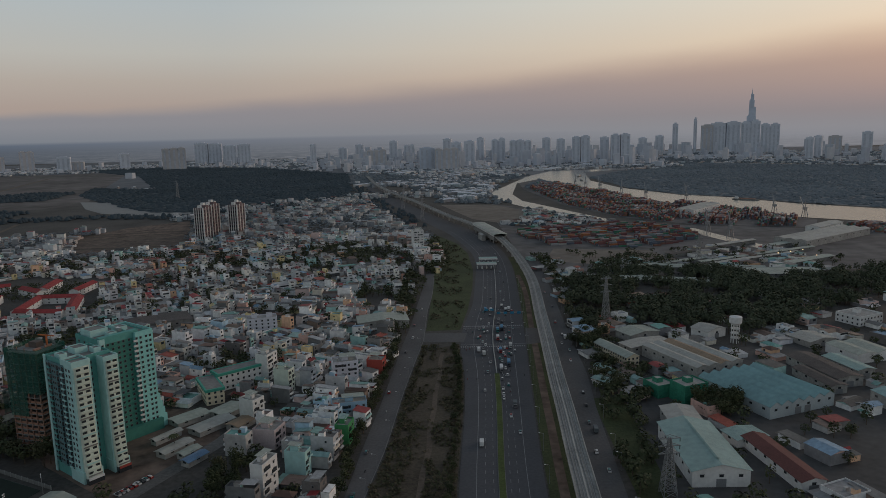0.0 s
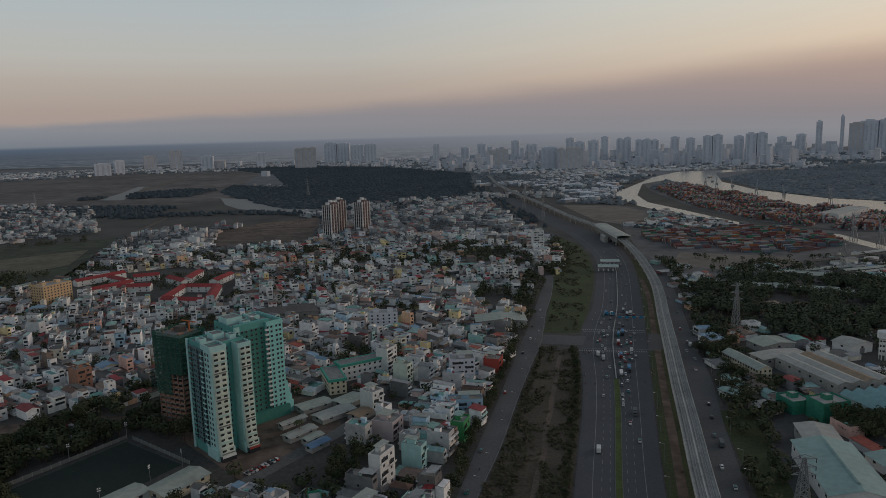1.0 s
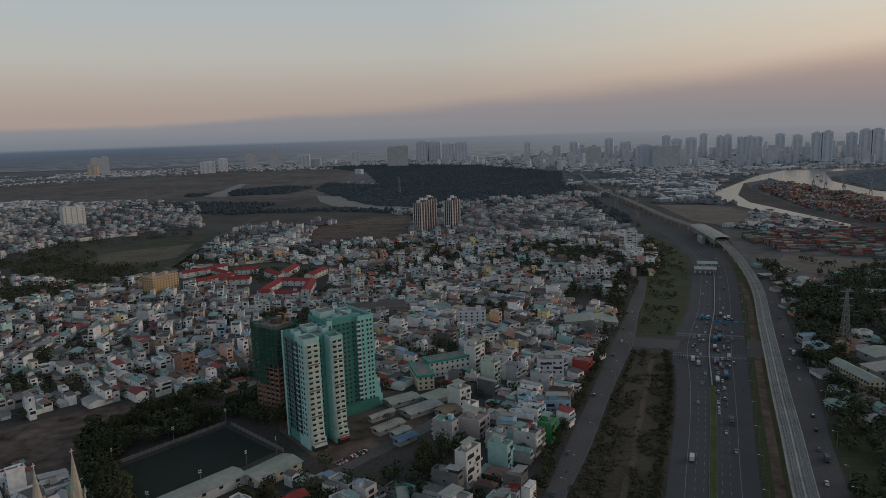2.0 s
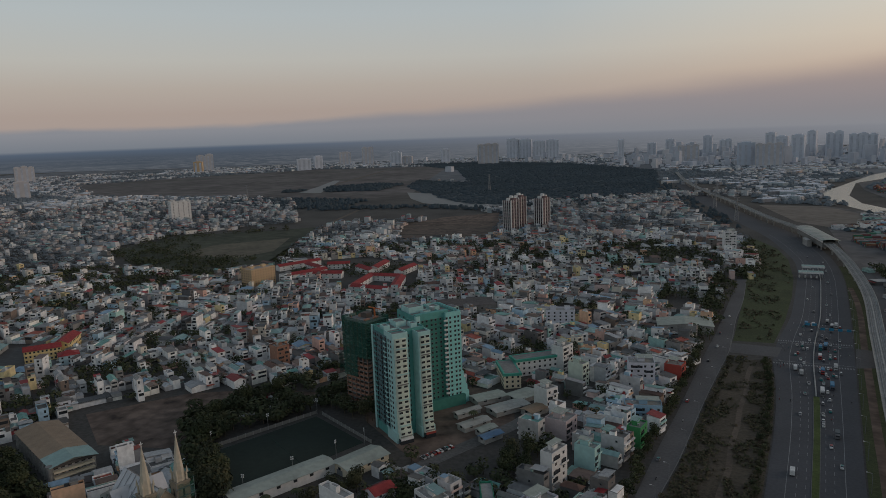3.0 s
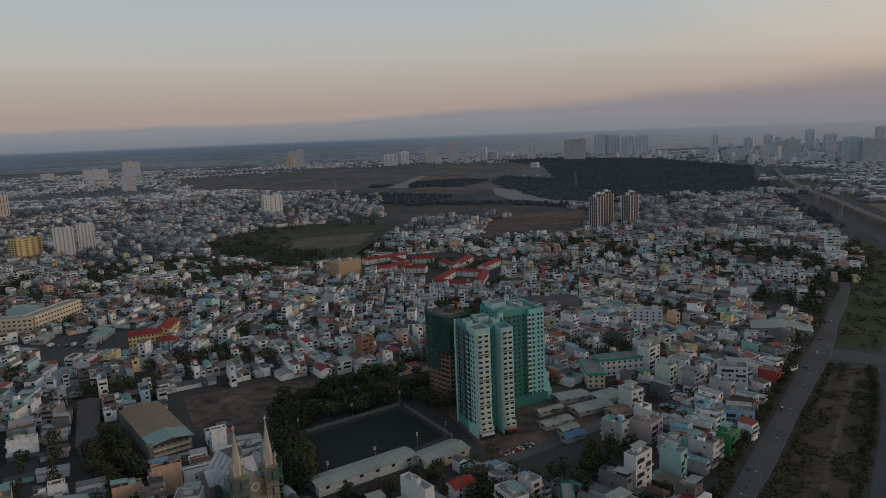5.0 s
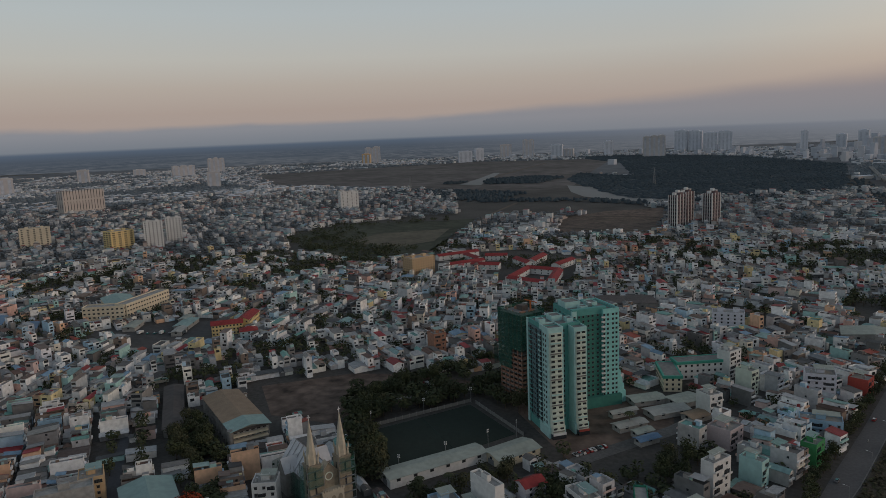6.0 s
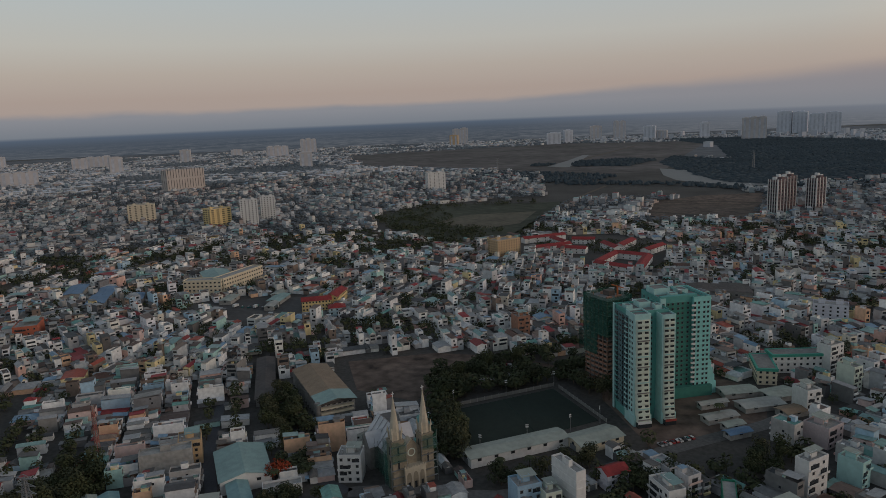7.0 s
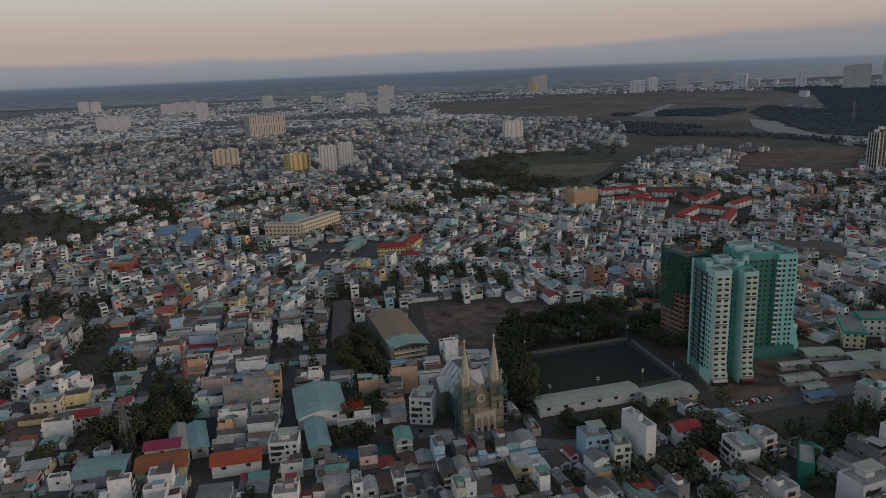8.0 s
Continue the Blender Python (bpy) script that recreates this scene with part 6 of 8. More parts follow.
for x, y, dg, w, d, h, fl, n, m in ((-150, 497, 41, 38, 12, 12, 3, 9, M_white), (-163, 470, -60, 30, 12, 10, 3, 7, M_cream)):
    ob = block("green_office", "cream three-storey office wing with green roof edge", "office", x, y, dg, w, d, h, fl, n, 3, m, rooms=0)
    part("roof_edge", Shape().well(0, 0, h - 0.6, h + 1.25, w + 1.2, d + 1.2, 0, 0, 1, 1.3, 0.2), [M_green_band, M_conc_d], ob, "green painted roof edge")
warehouse("dark_factory", "wide factory shed with dark flat-pitched roof", -272, 656, 29, 58, 34, 8, M_darkroof, M_conc_d, bays=2, rise=1.0, category="factory")
warehouse("roadside_depot", "roadside depot with pale green sheet roof", -58, 645, 10, 46, 26, 7, M_greyroof, M_conc, bays=1, rise=2.2, category="depot")
block("billboard_house", "tall white house with roof billboard", "house", -38, 1062, 15, 16, 14, 30, 8, 3, 0, M_white, rooms=1)
block("red_box_shop", "red-fronted three-storey shop house", "shop", -702, 184, 62, 20, 28, 12, 3, 4, 0, material("orange_red_paint", (0.42, 0.13, 0.08), 0.8, spread=0.2), rooms=0)
for x, y, dg, w, d in ((-838, 272, 60, 50, 18), (-800, 290, 60, 44, 16), (-770, 270, 60, 46, 18), (-745, 300, 60, 30, 14)):
    warehouse("blue_shed", "long shed with blue sheet roof", x, y, dg, d, w, 6, M_bluesheet, M_conc, rise=1.2, category="shed")


def twin_tower(x, y, deg, label):
    """Brown and white apartment tower with stepped top."""
    a = math.radians(deg)
    keep(x, y, 22, 28, a, 4)
    ob = thing("apartment_tower", label, "apartment block", x, y, a, "brown and white apartment towers")
    for i, (v, h) in enumerate(((-8.4, 56), (0, 60), (8.4, 57))):
        part("bay", Shape().well(0, v, 0, h, 19 - i * 1.5, 8.0, 0, 0, 1, 0.4, 0.8), [M_brown_t, M_conc], ob)
        part("roof_room", Shape().box(0, v, h, h + 4, 6, 4.5), M_white, ob)
    me = window_mesh(2.2, 4.4)
    for f in range(8):
        z = 3.2 + f * 6.4
        for u in (-6.6, -2.4, 2.4, 6.6):
            part("window", me, None, ob, at=pose(u, -12.46, z))
        for v in (-8.4, 0, 8.4):
            part("window", me, None, ob, at=pose(9.6 if v < -4 else 8.85 if v < 4 else 8.1, v, z, 0, 0, 90))
    for u in (-9, -4.5, 0, 4.5, 9):
        part("white_fin", Shape().box(u, -12.7, 0, 56, 1.2, 0.6), M_white, ob, "white vertical fin")
    for v in (-12, -4.2, 4.2, 12):
        part("white_fin", Shape().box(9.6 - (v + 12) * 0.06, v, 0, 57, 1.0, 1.2), M_white, ob, "white vertical fin")


M_brown_t = material("brown_render", (0.165, 0.118, 0.122), 0.85, spread=0.15)
twin_tower(-412, 1222, -20, "brown and white seventeen-storey apartment tower")
twin_tower(-415, 1275, -20, "brown and white apartment tower behind its twin")
twin_tower(-366, 1264, -20, "brown and white apartment tower beside its twin")

# single houses that stand out
M_lilac = material("pale_lilac_paint", (0.60, 0.60, 0.66), 0.8, spread=0.14)
M_sky = material("sky_blue_paint", (0.30, 0.44, 0.56), 0.8, spread=0.14)
M_green_p = material("bright_green_paint", (0.06, 0.26, 0.10), 0.8, spread=0.16)
M_pink = material("dusty_pink_paint", (0.52, 0.43, 0.43), 0.8, spread=0.14)
block("lilac_house", "pale lilac three-storey flat-roofed house", "house", -89, 291, 70, 18, 12, 13, 3, 3, 0, M_lilac, rooms=1)
block("netted_house", "house behind bright green netting", "house", -114, 294, 25, 6, 18, 11, 3, 0, 0, M_net2, rooms=0)
block("balcony_house", "white three-storey house with balconies", "house", -138, 283, -30, 16, 9, 11, 3, 4, 0, M_white, rooms=1)
block("red_roof_house", "pale blue house with red tile roof", "house", -166, 283, 66, 12, 9, 9, 3, 2, 0, M_lilac, "gable", rooms=0)
block("blue_house", "bright blue four-storey house with red roof tank", "house", -185, 238, 62, 12, 11, 15, 4, 3, 0, M_sky, rooms=1)
block("cream_house", "cream four-storey town house", "house", -175, 243, 62, 8, 10, 12.5, 4, 2, 0, M_cream_l, rooms=1)
block("green_house", "bright green three-storey house", "house", -60, 394, 80, 12, 8, 12, 3, 2, 0, M_green_p, rooms=1)
block("blue_row", "long pale blue three-storey house", "house", -62, 430, 12, 22, 10, 11, 3, 5, 0, M_sky, rooms=2)
block("white_tower_house", "tall narrow white five-storey house", "house", -92, 333, 72, 14, 7, 19, 5, 2, 0, M_white, rooms=1)
block("pink_house", "dusty pink three-storey house", "house", -104, 393, 76, 14, 14, 11, 3, 3, 0, M_pink, rooms=1)
block("white_office", "white five-storey house with roof terrace", "house", -73, 494, 14, 18, 14, 17, 5, 4, 0, M_lilac, rooms=2)
block("red_shop", "shop house with bright red front", "shop", -52, 514, 80, 12, 12, 11, 3, 2, 0, M_redw, rooms=0)
block("cream_tower_house", "cream narrow five-storey house", "house", -114, 480, 70, 8, 12, 16, 5, 2, 0, M_cream_l, rooms=1)
block("white_tower_house", "tall white six-storey house", "house", -133, 508, 72, 14, 10, 19, 6, 3, 0, M_white, rooms=1)
block("pale_blue_office", "pale blue five-storey building", "building", -165, 624, 16, 26, 14, 16, 5, 5, 3, M_lilac, rooms=2)
block("narrow_white_house", "white four-storey house with stepped balconies", "house", -124, 431, 60, 10, 12, 14, 4, 2, 0, M_white, rooms=1)
block("mint_house", "mint green narrow house", "house", -80, 356, 76, 7, 12, 13, 4, 1, 0, M_teal_l, rooms=1)
for x, y, dg, w, d, m in ((-157, 386, 60, 8, 20, M_paleroof), (-141, 372, 62, 6, 14, M_bluesheet), (-147, 380, 62, 6, 12, M_greyroof), (-164, 430, 50, 12, 22, M_greyroof), (-146, 418, 55, 12, 26, M_paleroof), (-143, 441, 60, 14, 20, M_greyroof), (-128, 420, 62, 10, 16, M_rustroof), (-168, 402, 58, 5, 18, M_paleroof)):
    warehouse("yard_shed", "low open shed with sheet roof beside the towers", x, y, dg - 90, w, d, 3.6, m, M_conc, rise=0.9, category="shed", doors=0)

for x, y, dg, w, d, m in ((-660, 360, 40, 12, 26, M_greyroof), (-618, 392, 35, 14, 30, M_tealroof), (-590, 412, 35, 10, 22, M_darkroof), (-600, 372, 40, 9, 20, M_paleroof), (-636, 404, 35, 10, 18, M_greyroof)):
    warehouse("depot_shed", "low open shed with sheet roof in the depot yard", x, y, dg, w, d, 4.2, m, M_conc, rise=1.0, category="shed", doors=0)

# works on the far side of the highway
warehouse("works_hall", "factory hall with pale and rust-brown sheet roof bays", 186, 519, 22, 42, 62, 9, [M_paleroof, M_paleroof, M_rustroof, M_paleroof], M_conc, bays=4, rise=1.6, category="factory", doors=2)
warehouse("works_annex", "low hall with pale sheet roof", 162, 553, 22, 40, 16, 7, M_paleroof, M_conc, rise=1.4, category="factory")
warehouse("sawtooth_works", "factory hall with teal saw-tooth sheet roof", 211, 450, 22, 54, 62, 8, M_blueroof, material("pale_blue_wall", (0.40, 0.45, 0.47), 0.8, spread=0.12), bays=6, rise=2.6, category="factory", doors=2)
warehouse("white_warehouse", "large white warehouse with teal sheet roof and roof lantern", 137, 361, -1, 29, 60, 9, M_tealroof, M_white, rise=3.4, vents=1)
warehouse("store_hall", "store with pale cream-green sheet roof", 141, 405, -3, 19, 24, 8, M_paleroof, M_conc, rise=1.6)
warehouse("brown_store", "long store with red-brown roof and teal doors", 176, 351, 7, 13, 54, 6, material("red_brown_roof", (0.12, 0.045, 0.04), 0.8, spread=0.25), M_white, rise=1.8)
warehouse("teal_store", "open-fronted store with teal roof", 170, 383, 15, 20, 14, 5, M_tealroof, M_white, rise=1.2)
block("yellow_barracks", "long two-storey yellow-ended office with grey roof", "office", 134, 537, 21, 11, 44, 7, 2, 3, 14, M_cream, "gable", M_greyroof, rooms=0)
warehouse("long_works", "long works hall with dark brown roof", 271, 489, 10, 20, 54, 7, M_darkroof, M_conc, rise=1.8, category="factory")
warehouse("long_works", "works hall with dark red-brown roof", 258, 470, 10, 12, 40, 6, M_darkroof, M_conc, rise=1.2, category="factory")
warehouse("teal_works", "works hall with pale teal roof", 292, 494, 12, 14, 34, 7, M_tealroof, M_conc, rise=1.4, category="factory")
warehouse("green_works", "wide hall with pale green roof", 320, 528, 14, 34, 32, 7, M_greyroof, M_white, bays=2, rise=1.6, category="factory")
warehouse("pale_pavilion", "pavilion with pale cream roof", 302, 564, 20, 28, 22, 5, M_paleroof, M_conc, rise=2.2, category="hall")
block("white_villa", "white two-storey flat-roofed building", "office", 374, 622, 24, 30, 24, 8, 2, 7, 5, M_white, rooms=1)
block("orange_tower_block", "orange-brown rendered five-storey block", "building", 412, 610, 20, 18, 18, 20, 5, 3, 3, M_brick, rooms=1)
warehouse("teal_long_works", "hall with pale blue roof", 296, 425, 10, 40, 30, 8, M_blueroof, M_conc, bays=2, rise=1.6, category="factory")
warehouse("gate_shed", "small shed with teal roof", 118, 500, 20, 8, 22, 4, M_tealroof, M_white, rise=0.8, category="shed")
warehouse("gate_shed", "small shed with pale teal roof beside the yard", 112, 478, 40, 9, 16, 4, M_tealroof, M_white, rise=0.8, category="shed")
warehouse("villa_store", "white store with hipped grey roof", 226, 590, 30, 22, 18, 7, M_paleroof, M_white, rise=2.5, category="store")
warehouse("wood_hall", "hall with grey roof at the wood's edge", 165, 590, 25, 30, 20, 6, M_greyroof, M_conc, rise=2, category="hall")
block("netted_building", "building site wrapped in bright green netting", "building site", 160, 447, 22, 19, 15, 12, 4, 0, 0, M_net2, rooms=1)
block("netted_annex", "low annex wrapped in bright green netting", "building site", 144, 459, 22, 14, 16, 8, 3, 0, 0, M_net2, rooms=1)
for x, y, dg, w, d in ((215, 815, -40, 150, 9), (230, 800, -40, 140, 9), (330, 870, -38, 130, 10), (345, 855, -38, 130, 10), (400, 830, -30, 90, 40)):
    warehouse("timber_shed", "long low storage shed with grey roof", x, y, dg + 115, d, w, 5, M_greyroof, M_conc_d, rise=1.2, category="shed")


def water_tower(x, y):
    ob = thing("water_tower", "white concrete water tower with round tank", "water tower", x, y)
    for i in range(8):
        a = i * 6.2832 / 8
        part("leg", Shape().beam((3.2 * math.cos(a), 3.2 * math.sin(a), 0), (3.2 * math.cos(a), 3.2 * math.sin(a), 16), 0.6), M_white, ob)
    for z in (4, 8, 12, 15.5):
        part("ring_beam", Shape().cyl(0, 0, z, z + 0.6, 3.6, 3.6, 16), M_white, ob)
    part("tank", Shape().cyl(0, 0, 16, 17.2, 3.4, 5.0, 20).cyl(0, 0, 17.2, 22, 5.0, 5.0, 20).cyl(0, 0, 22, 23.2, 5.0, 0.8, 20), M_white, ob)


water_tower(240, 568)


M_mast = material("faded_red_paint", (0.34, 0.14, 0.12), 0.7)


def pylon(x, y, h, deg, label="grey lattice power pylon", mat=None, arms=3, base=7.0):
    ob = thing("power_pylon" if arms else "radio_mast", label, "pylon" if arms else "mast", x, y, math.radians(deg))
    mat = mat or M_steel
    n = 9
    for sx, sy in ((-1, -1), (1, -1), (1, 1), (-1, 1)):
        part("leg", Shape().beam((sx * base / 2, sy * base / 2, 0), (sx * 0.5, sy * 0.5, h), 0.35), mat, ob)
    for k in range(n):
        z0, z1 = h * k / n, h * (k + 1) / n
        r0, r1 = base / 2 + (0.5 - base / 2) * k / n, base / 2 + (0.5 - base / 2) * (k + 1) / n
        s = Shape()
        for (ax, ay), (bx, by) in (((-1, -1), (1, -1)), ((1, -1), (1, 1)), ((1, 1), (-1, 1)), ((-1, 1), (-1, -1))):
            s.beam((ax * r0, ay * r0, z0), (bx * r1, by * r1, z1), 0.2)
            s.beam((bx * r0, by * r0, z0), (ax * r1, ay * r1, z1), 0.2)
            s.beam((ax * r1, ay * r1, z1), (bx * r1, by * r1, z1), 0.2)
        part("bracing", s, (M_mast if k % 2 else M_conc) if not arms else mat, ob)
    for i in range(arms):
        z = h * (0.98 - 0.13 * i)
        part("cross_arm", Shape().beam((-5.5, 0, z), (5.5, 0, z), 0.4).beam((-5.5, 0, z), (0, 0, z + 2), 0.25).beam((5.5, 0, z), (0, 0, z + 2), 0.25), mat, ob)
        for u in (-5.2, 5.2):
            part("insulator", Shape().cyl(u, 0, z - 2, z, 0.18, 0.18, 6), M_glass, ob)


pylon(145, 621, 46, 15)
pylon(108, 325, 30, 5)
pylon(-348, 80, 27, 30, base=6)
pylon(-395, 128, 33, 20, "thin red and white lattice radio mast", M_mast, 0, 2.0)
for x, y, h in ((-40, 1420, 44), (-90, 1640, 44), (-150, 1900, 44), (-760, 2050, 50), (-1400, 1700, 46), (330, 905, 40), (-95, 1800, 44)):
    pylon(x, y, h, 10)

# ---------------------------------------------------------------- trees that can be told apart
for x, y, k, sz in ((-300, 180, "flame", 1.0), (416, 585, "flame", 1.0), (-158, 388, "palm", 1.0), (-216, 258, "palm", 0.9), (-205, 268, "palm", 0.9), (-296, 176, "palm", 1.0)):
    plant(x, y, k, sz)


def grove(outline, n, size=(0.8, 1.2), kinds=(0, 1, 3, 4)):
    xs, ys = [p[0] for p in outline], [p[1] for p in outline]
    k = tries = 0
    while k < n and tries < n * 40:
        tries += 1
        x, y = rnd.uniform(min(xs), max(xs)), rnd.uniform(min(ys), max(ys))
        if inside(x, y, outline) and not kept(x, y, 1.0) and all((x - a) ** 2 + (y - b) ** 2 > 9 for a, b, _ in PLACED):
            plant(x, y, rnd.choice(kinds), rnd.uniform(*size))
            k += 1


# avenue along the service road, and bushes along the waste strip
for i in range(46):
    y = 292 + i * 6.6
    p = min(SVC_L_a, key=lambda q: abs(q.y - y))
    plant(p.x - 4.5 + rnd.uniform(-2.5, 1.5), y, 2, rnd.uniform(0.8, 1.25))
for i in range(26):
    y = 285 + i * 11.5 + rnd.uniform(-2, 2)
    p = min(HWY_L, key=lambda q: abs(q.y - y))
    plant(p.x - 4.5 + rnd.uniform(-1.5, 1), y, 2, rnd.uniform(0.5, 0.9))
grove([(-298, 300), (-318, 330), (-250, 250), (-243, 256), (-250, 268), (-290, 298)], 28, (0.9, 1.35))
grove([(-343, 345), (-307, 392), (-270, 430), (-222, 375), (-258, 376), (-268, 380), (-300, 312)], 32, (0.8, 1.2))
grove([(-222, 362), (-206, 350), (-200, 346), (-226, 380)], 8)
grove([(-398, 232), (-392, 252), (-330, 222), (-318, 198), (-345, 205)], 24, (0.8, 1.1))
grove([(-366, 62), (-394, 116), (-358, 122), (-345, 92), (-352, 66)], 46, (0.9, 1.2))
grove([(-128, 350), (-112, 362), (-103, 328), (-120, 316)], 10, (0.7, 1.0))
grove([(-160, 270), (-138, 290), (-128, 318), (-150, 300), (-168, 290)], 10)
grove([(-214, 250), (-188, 296), (-180, 290), (-205, 244)], 14, (0.7, 1.0))
grove([(-300, 158), (-262, 182), (-258, 176), (-290, 150)], 8, (0.6, 0.9))
grove([(160, 430), (205, 455), (214, 440), (170, 418)], 24, (0.9, 1.2))
grove([(100, 560), (120, 600), (140, 600), (125, 560)], 16)
grove([(104, 480), (116, 520), (126, 515), (118, 460)], 10, (0.6, 0.9))
grove([(122, 440), (126, 400), (116, 380), (112, 440)], 10, (0.6, 0.9))
grove([(195, 415), (215, 420), (225, 400), (200, 400)], 8)
grove([(320, 505), (330, 560), (360, 560), (350, 500)], 12)
sheet("works_yard", [(112, 300), (112, 420), (122, 560), (150, 580), (240, 560), (330, 600), (420, 560), (330, 400), (215, 300)], 0.07, M_yard, "grey paved yards between the factory halls", "ground")
grove([(108, 300), (112, 420), (126, 560), (330, 590), (420, 560), (330, 400), (215, 300)], 44, (0.6, 1.1), (0, 2, 4))
s = Shape()
r = random.Random(3)
for _ in range(5600):
    y = r.uniform(260, 580)
    a = min(SVC_L_b, key=lambda q: abs(q.y - y)).x
    b = min(HWY_L, key=lambda q: abs(q.y - y)).x
    t = r.random()
    if 0.35 < t < 0.6 and r.random() < 0.85:
        continue
    x, k = a + 2 + (b - a - 4) * t, r.uniform(0.25, 0.8)
    if noise.noise((x * 0.09, y * 0.05, 2.0)) < -0.05 and 0.12 < t < 0.85:
        continue
    for _ in range(5):
        q = Vector((r.uniform(-1, 1), r.uniform(-1, 1), 1)).to_track_quat("Z", "X")
        o = Vector((x + r.uniform(-1, 1), y + r.uniform(-1, 1), 0.35 + r.uniform(0, 0.6)))
        s.add([tuple(o + q @ Vector(w)) for w in ((-k, -k * 0.6, 0), (k * 0.3, -k, 0), (k, k * 0.4, 0), (-k * 0.3, k, 0))], [(0, 1, 2, 3)])
vg = [(-14, 630), (10, 632), (22, 720), (30, 820), (34, 900), (32, 1020), (20, 1110), (-8, 1190), (-24, 1190), (-16, 1000), (-9, 800)]
for _ in range(2600):
    x, y, k = r.uniform(-28, 36), r.uniform(625, 1195), r.uniform(0.4, 1.1)
    if not inside(x, y, vg) or noise.noise((x * 0.06, y * 0.03, 5.0)) < 0.0:
        continue
    for _ in range(4):
        q = Vector((r.uniform(-1, 1), r.uniform(-1, 1), 1)).to_track_quat("Z", "X")
        o = Vector((x + r.uniform(-1.2, 1.2), y + r.uniform(-1.2, 1.2), 0.45 + r.uniform(0, 0.7)))
        s.add([tuple(o + q @ Vector(w)) for w in ((-k, -k * 0.6, 0), (k * 0.3, -k, 0), (k, k * 0.4, 0), (-k * 0.3, k, 0))], [(0, 1, 2, 3)])
solid("scrub_bushes", s, material("scrub_leaves", (0.05, 0.05, 0.02), 0.9, spread=0.4, by="island", stops=[(0.066, 0.066, 0.036), (0.086, 0.070, 0.042), (0.056, 0.062, 0.032), (0.094, 0.078, 0.050)]),
      "low dry bushes and weeds on the waste strip", "bushes", "stuff")

# woods
NO_WOOD = [CREEK, CREEK_B, RIVER, RIVER_B]


def forest(name, outline, count, h, w, n, label, seed, mat=None, leaf=None):
    s, r = Shape(), random.Random(seed)
    xs, ys = [p[0] for p in outline], [p[1] for p in outline]
    k = 0
    while k < count:
        x, y = r.uniform(min(xs), max(xs)), r.uniform(min(ys), max(ys))
        k += 0.15
        if inside(x, y, outline) and not kept(x, y, 2) and (mat or noise.noise((x * 0.02, y * 0.02, seed)) < 0.18) and not any(inside(x, y, o) for o in NO_WOOD):
            if mat:
                mound(s, x, y, h * r.uniform(0.6, 1.2), w * r.uniform(0.7, 1.3), r)
            else:
                wood(s, x, y, h * r.uniform(0.7, 1.25), w * r.uniform(0.7, 1.3), n, r, 0.40)
            k += 0.85
    solid(name, s, [mat or leaf or M_leaf_i, M_bark], label, "wood", "stuff", rounded=bool(mat))


forest("wood_works", WOOD_R, 1350, 13, 4.4, 84, "dense dark green wood between the works and the port", 21, leaf=M_leaf_works)
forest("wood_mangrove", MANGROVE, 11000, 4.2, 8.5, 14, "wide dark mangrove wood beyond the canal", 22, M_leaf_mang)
forest("wood_island", ISLAND, 9500, 4.6, 9, 13, "wood covering the river island, its green tinted with haze", 23, M_leaf_far)
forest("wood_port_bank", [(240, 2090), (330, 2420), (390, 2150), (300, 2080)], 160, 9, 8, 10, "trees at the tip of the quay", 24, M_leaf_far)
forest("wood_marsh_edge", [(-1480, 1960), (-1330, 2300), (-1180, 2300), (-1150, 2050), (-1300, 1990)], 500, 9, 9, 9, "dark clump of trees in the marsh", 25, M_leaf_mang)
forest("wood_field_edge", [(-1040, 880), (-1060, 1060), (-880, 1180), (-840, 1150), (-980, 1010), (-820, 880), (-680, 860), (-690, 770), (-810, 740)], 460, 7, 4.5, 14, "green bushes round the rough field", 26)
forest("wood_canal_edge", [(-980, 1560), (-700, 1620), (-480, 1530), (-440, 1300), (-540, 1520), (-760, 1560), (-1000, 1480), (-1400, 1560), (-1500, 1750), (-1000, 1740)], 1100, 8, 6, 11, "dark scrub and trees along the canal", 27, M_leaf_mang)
forest("wood_east", [(-1788, 269), (-1700, 330), (-1370, 270), (-1466, 190)], 260, 10, 7, 12, "dark clump of trees among the eastern houses", 28)
forest("wood_highway", [(-200, 1750), (-120, 1500), (-60, 1320), (-30, 1320), (-80, 1560), (-170, 1900), (-250, 2300), (-300, 2300)], 260, 7, 5, 10, "trees along the far highway", 29, M_leaf_mang)

forest("wood_depot", [(-95, 760), (-90, 800), (-60, 800), (-52, 720), (-75, 715)], 45, 8, 4.5, 20, "dark trees behind the roadside depot", 30)
forest("wood_pitch", [(-325, 316), (-345, 345), (-323, 369), (-320, 404), (-304, 449), (-267, 453), (-214, 360), (-230, 366), (-262, 376), (-290, 330), (-296, 305), (-266, 285), (-236, 250), (-248, 243), (-286, 276)], 210, 9.5, 4.2, 90, "dark trees round the football pitch", 33)
forest("wood_hall", [(-405, 240), (-395, 261), (-334, 230), (-283, 187), (-302, 178), (-353, 205)], 70, 8, 3.6, 90, "dark trees beside the sports hall", 34)
forest("wood_street", [(-130, 352), (-112, 364), (-103, 328), (-119, 316)], 20, 8.5, 4.0, 90, "dark trees along the street past the towers", 35)
forest("wood_corner", [(-166, 269), (-158, 285), (-135, 249), (-146, 237)], 14, 8, 3.8, 90, "dark trees between the nearest houses", 36)
forest("wood_sidings", [(190, 905), (275, 986), (300, 905), (214, 830)], 90, 8, 5, 26, "dark trees beside the railway sidings", 37)
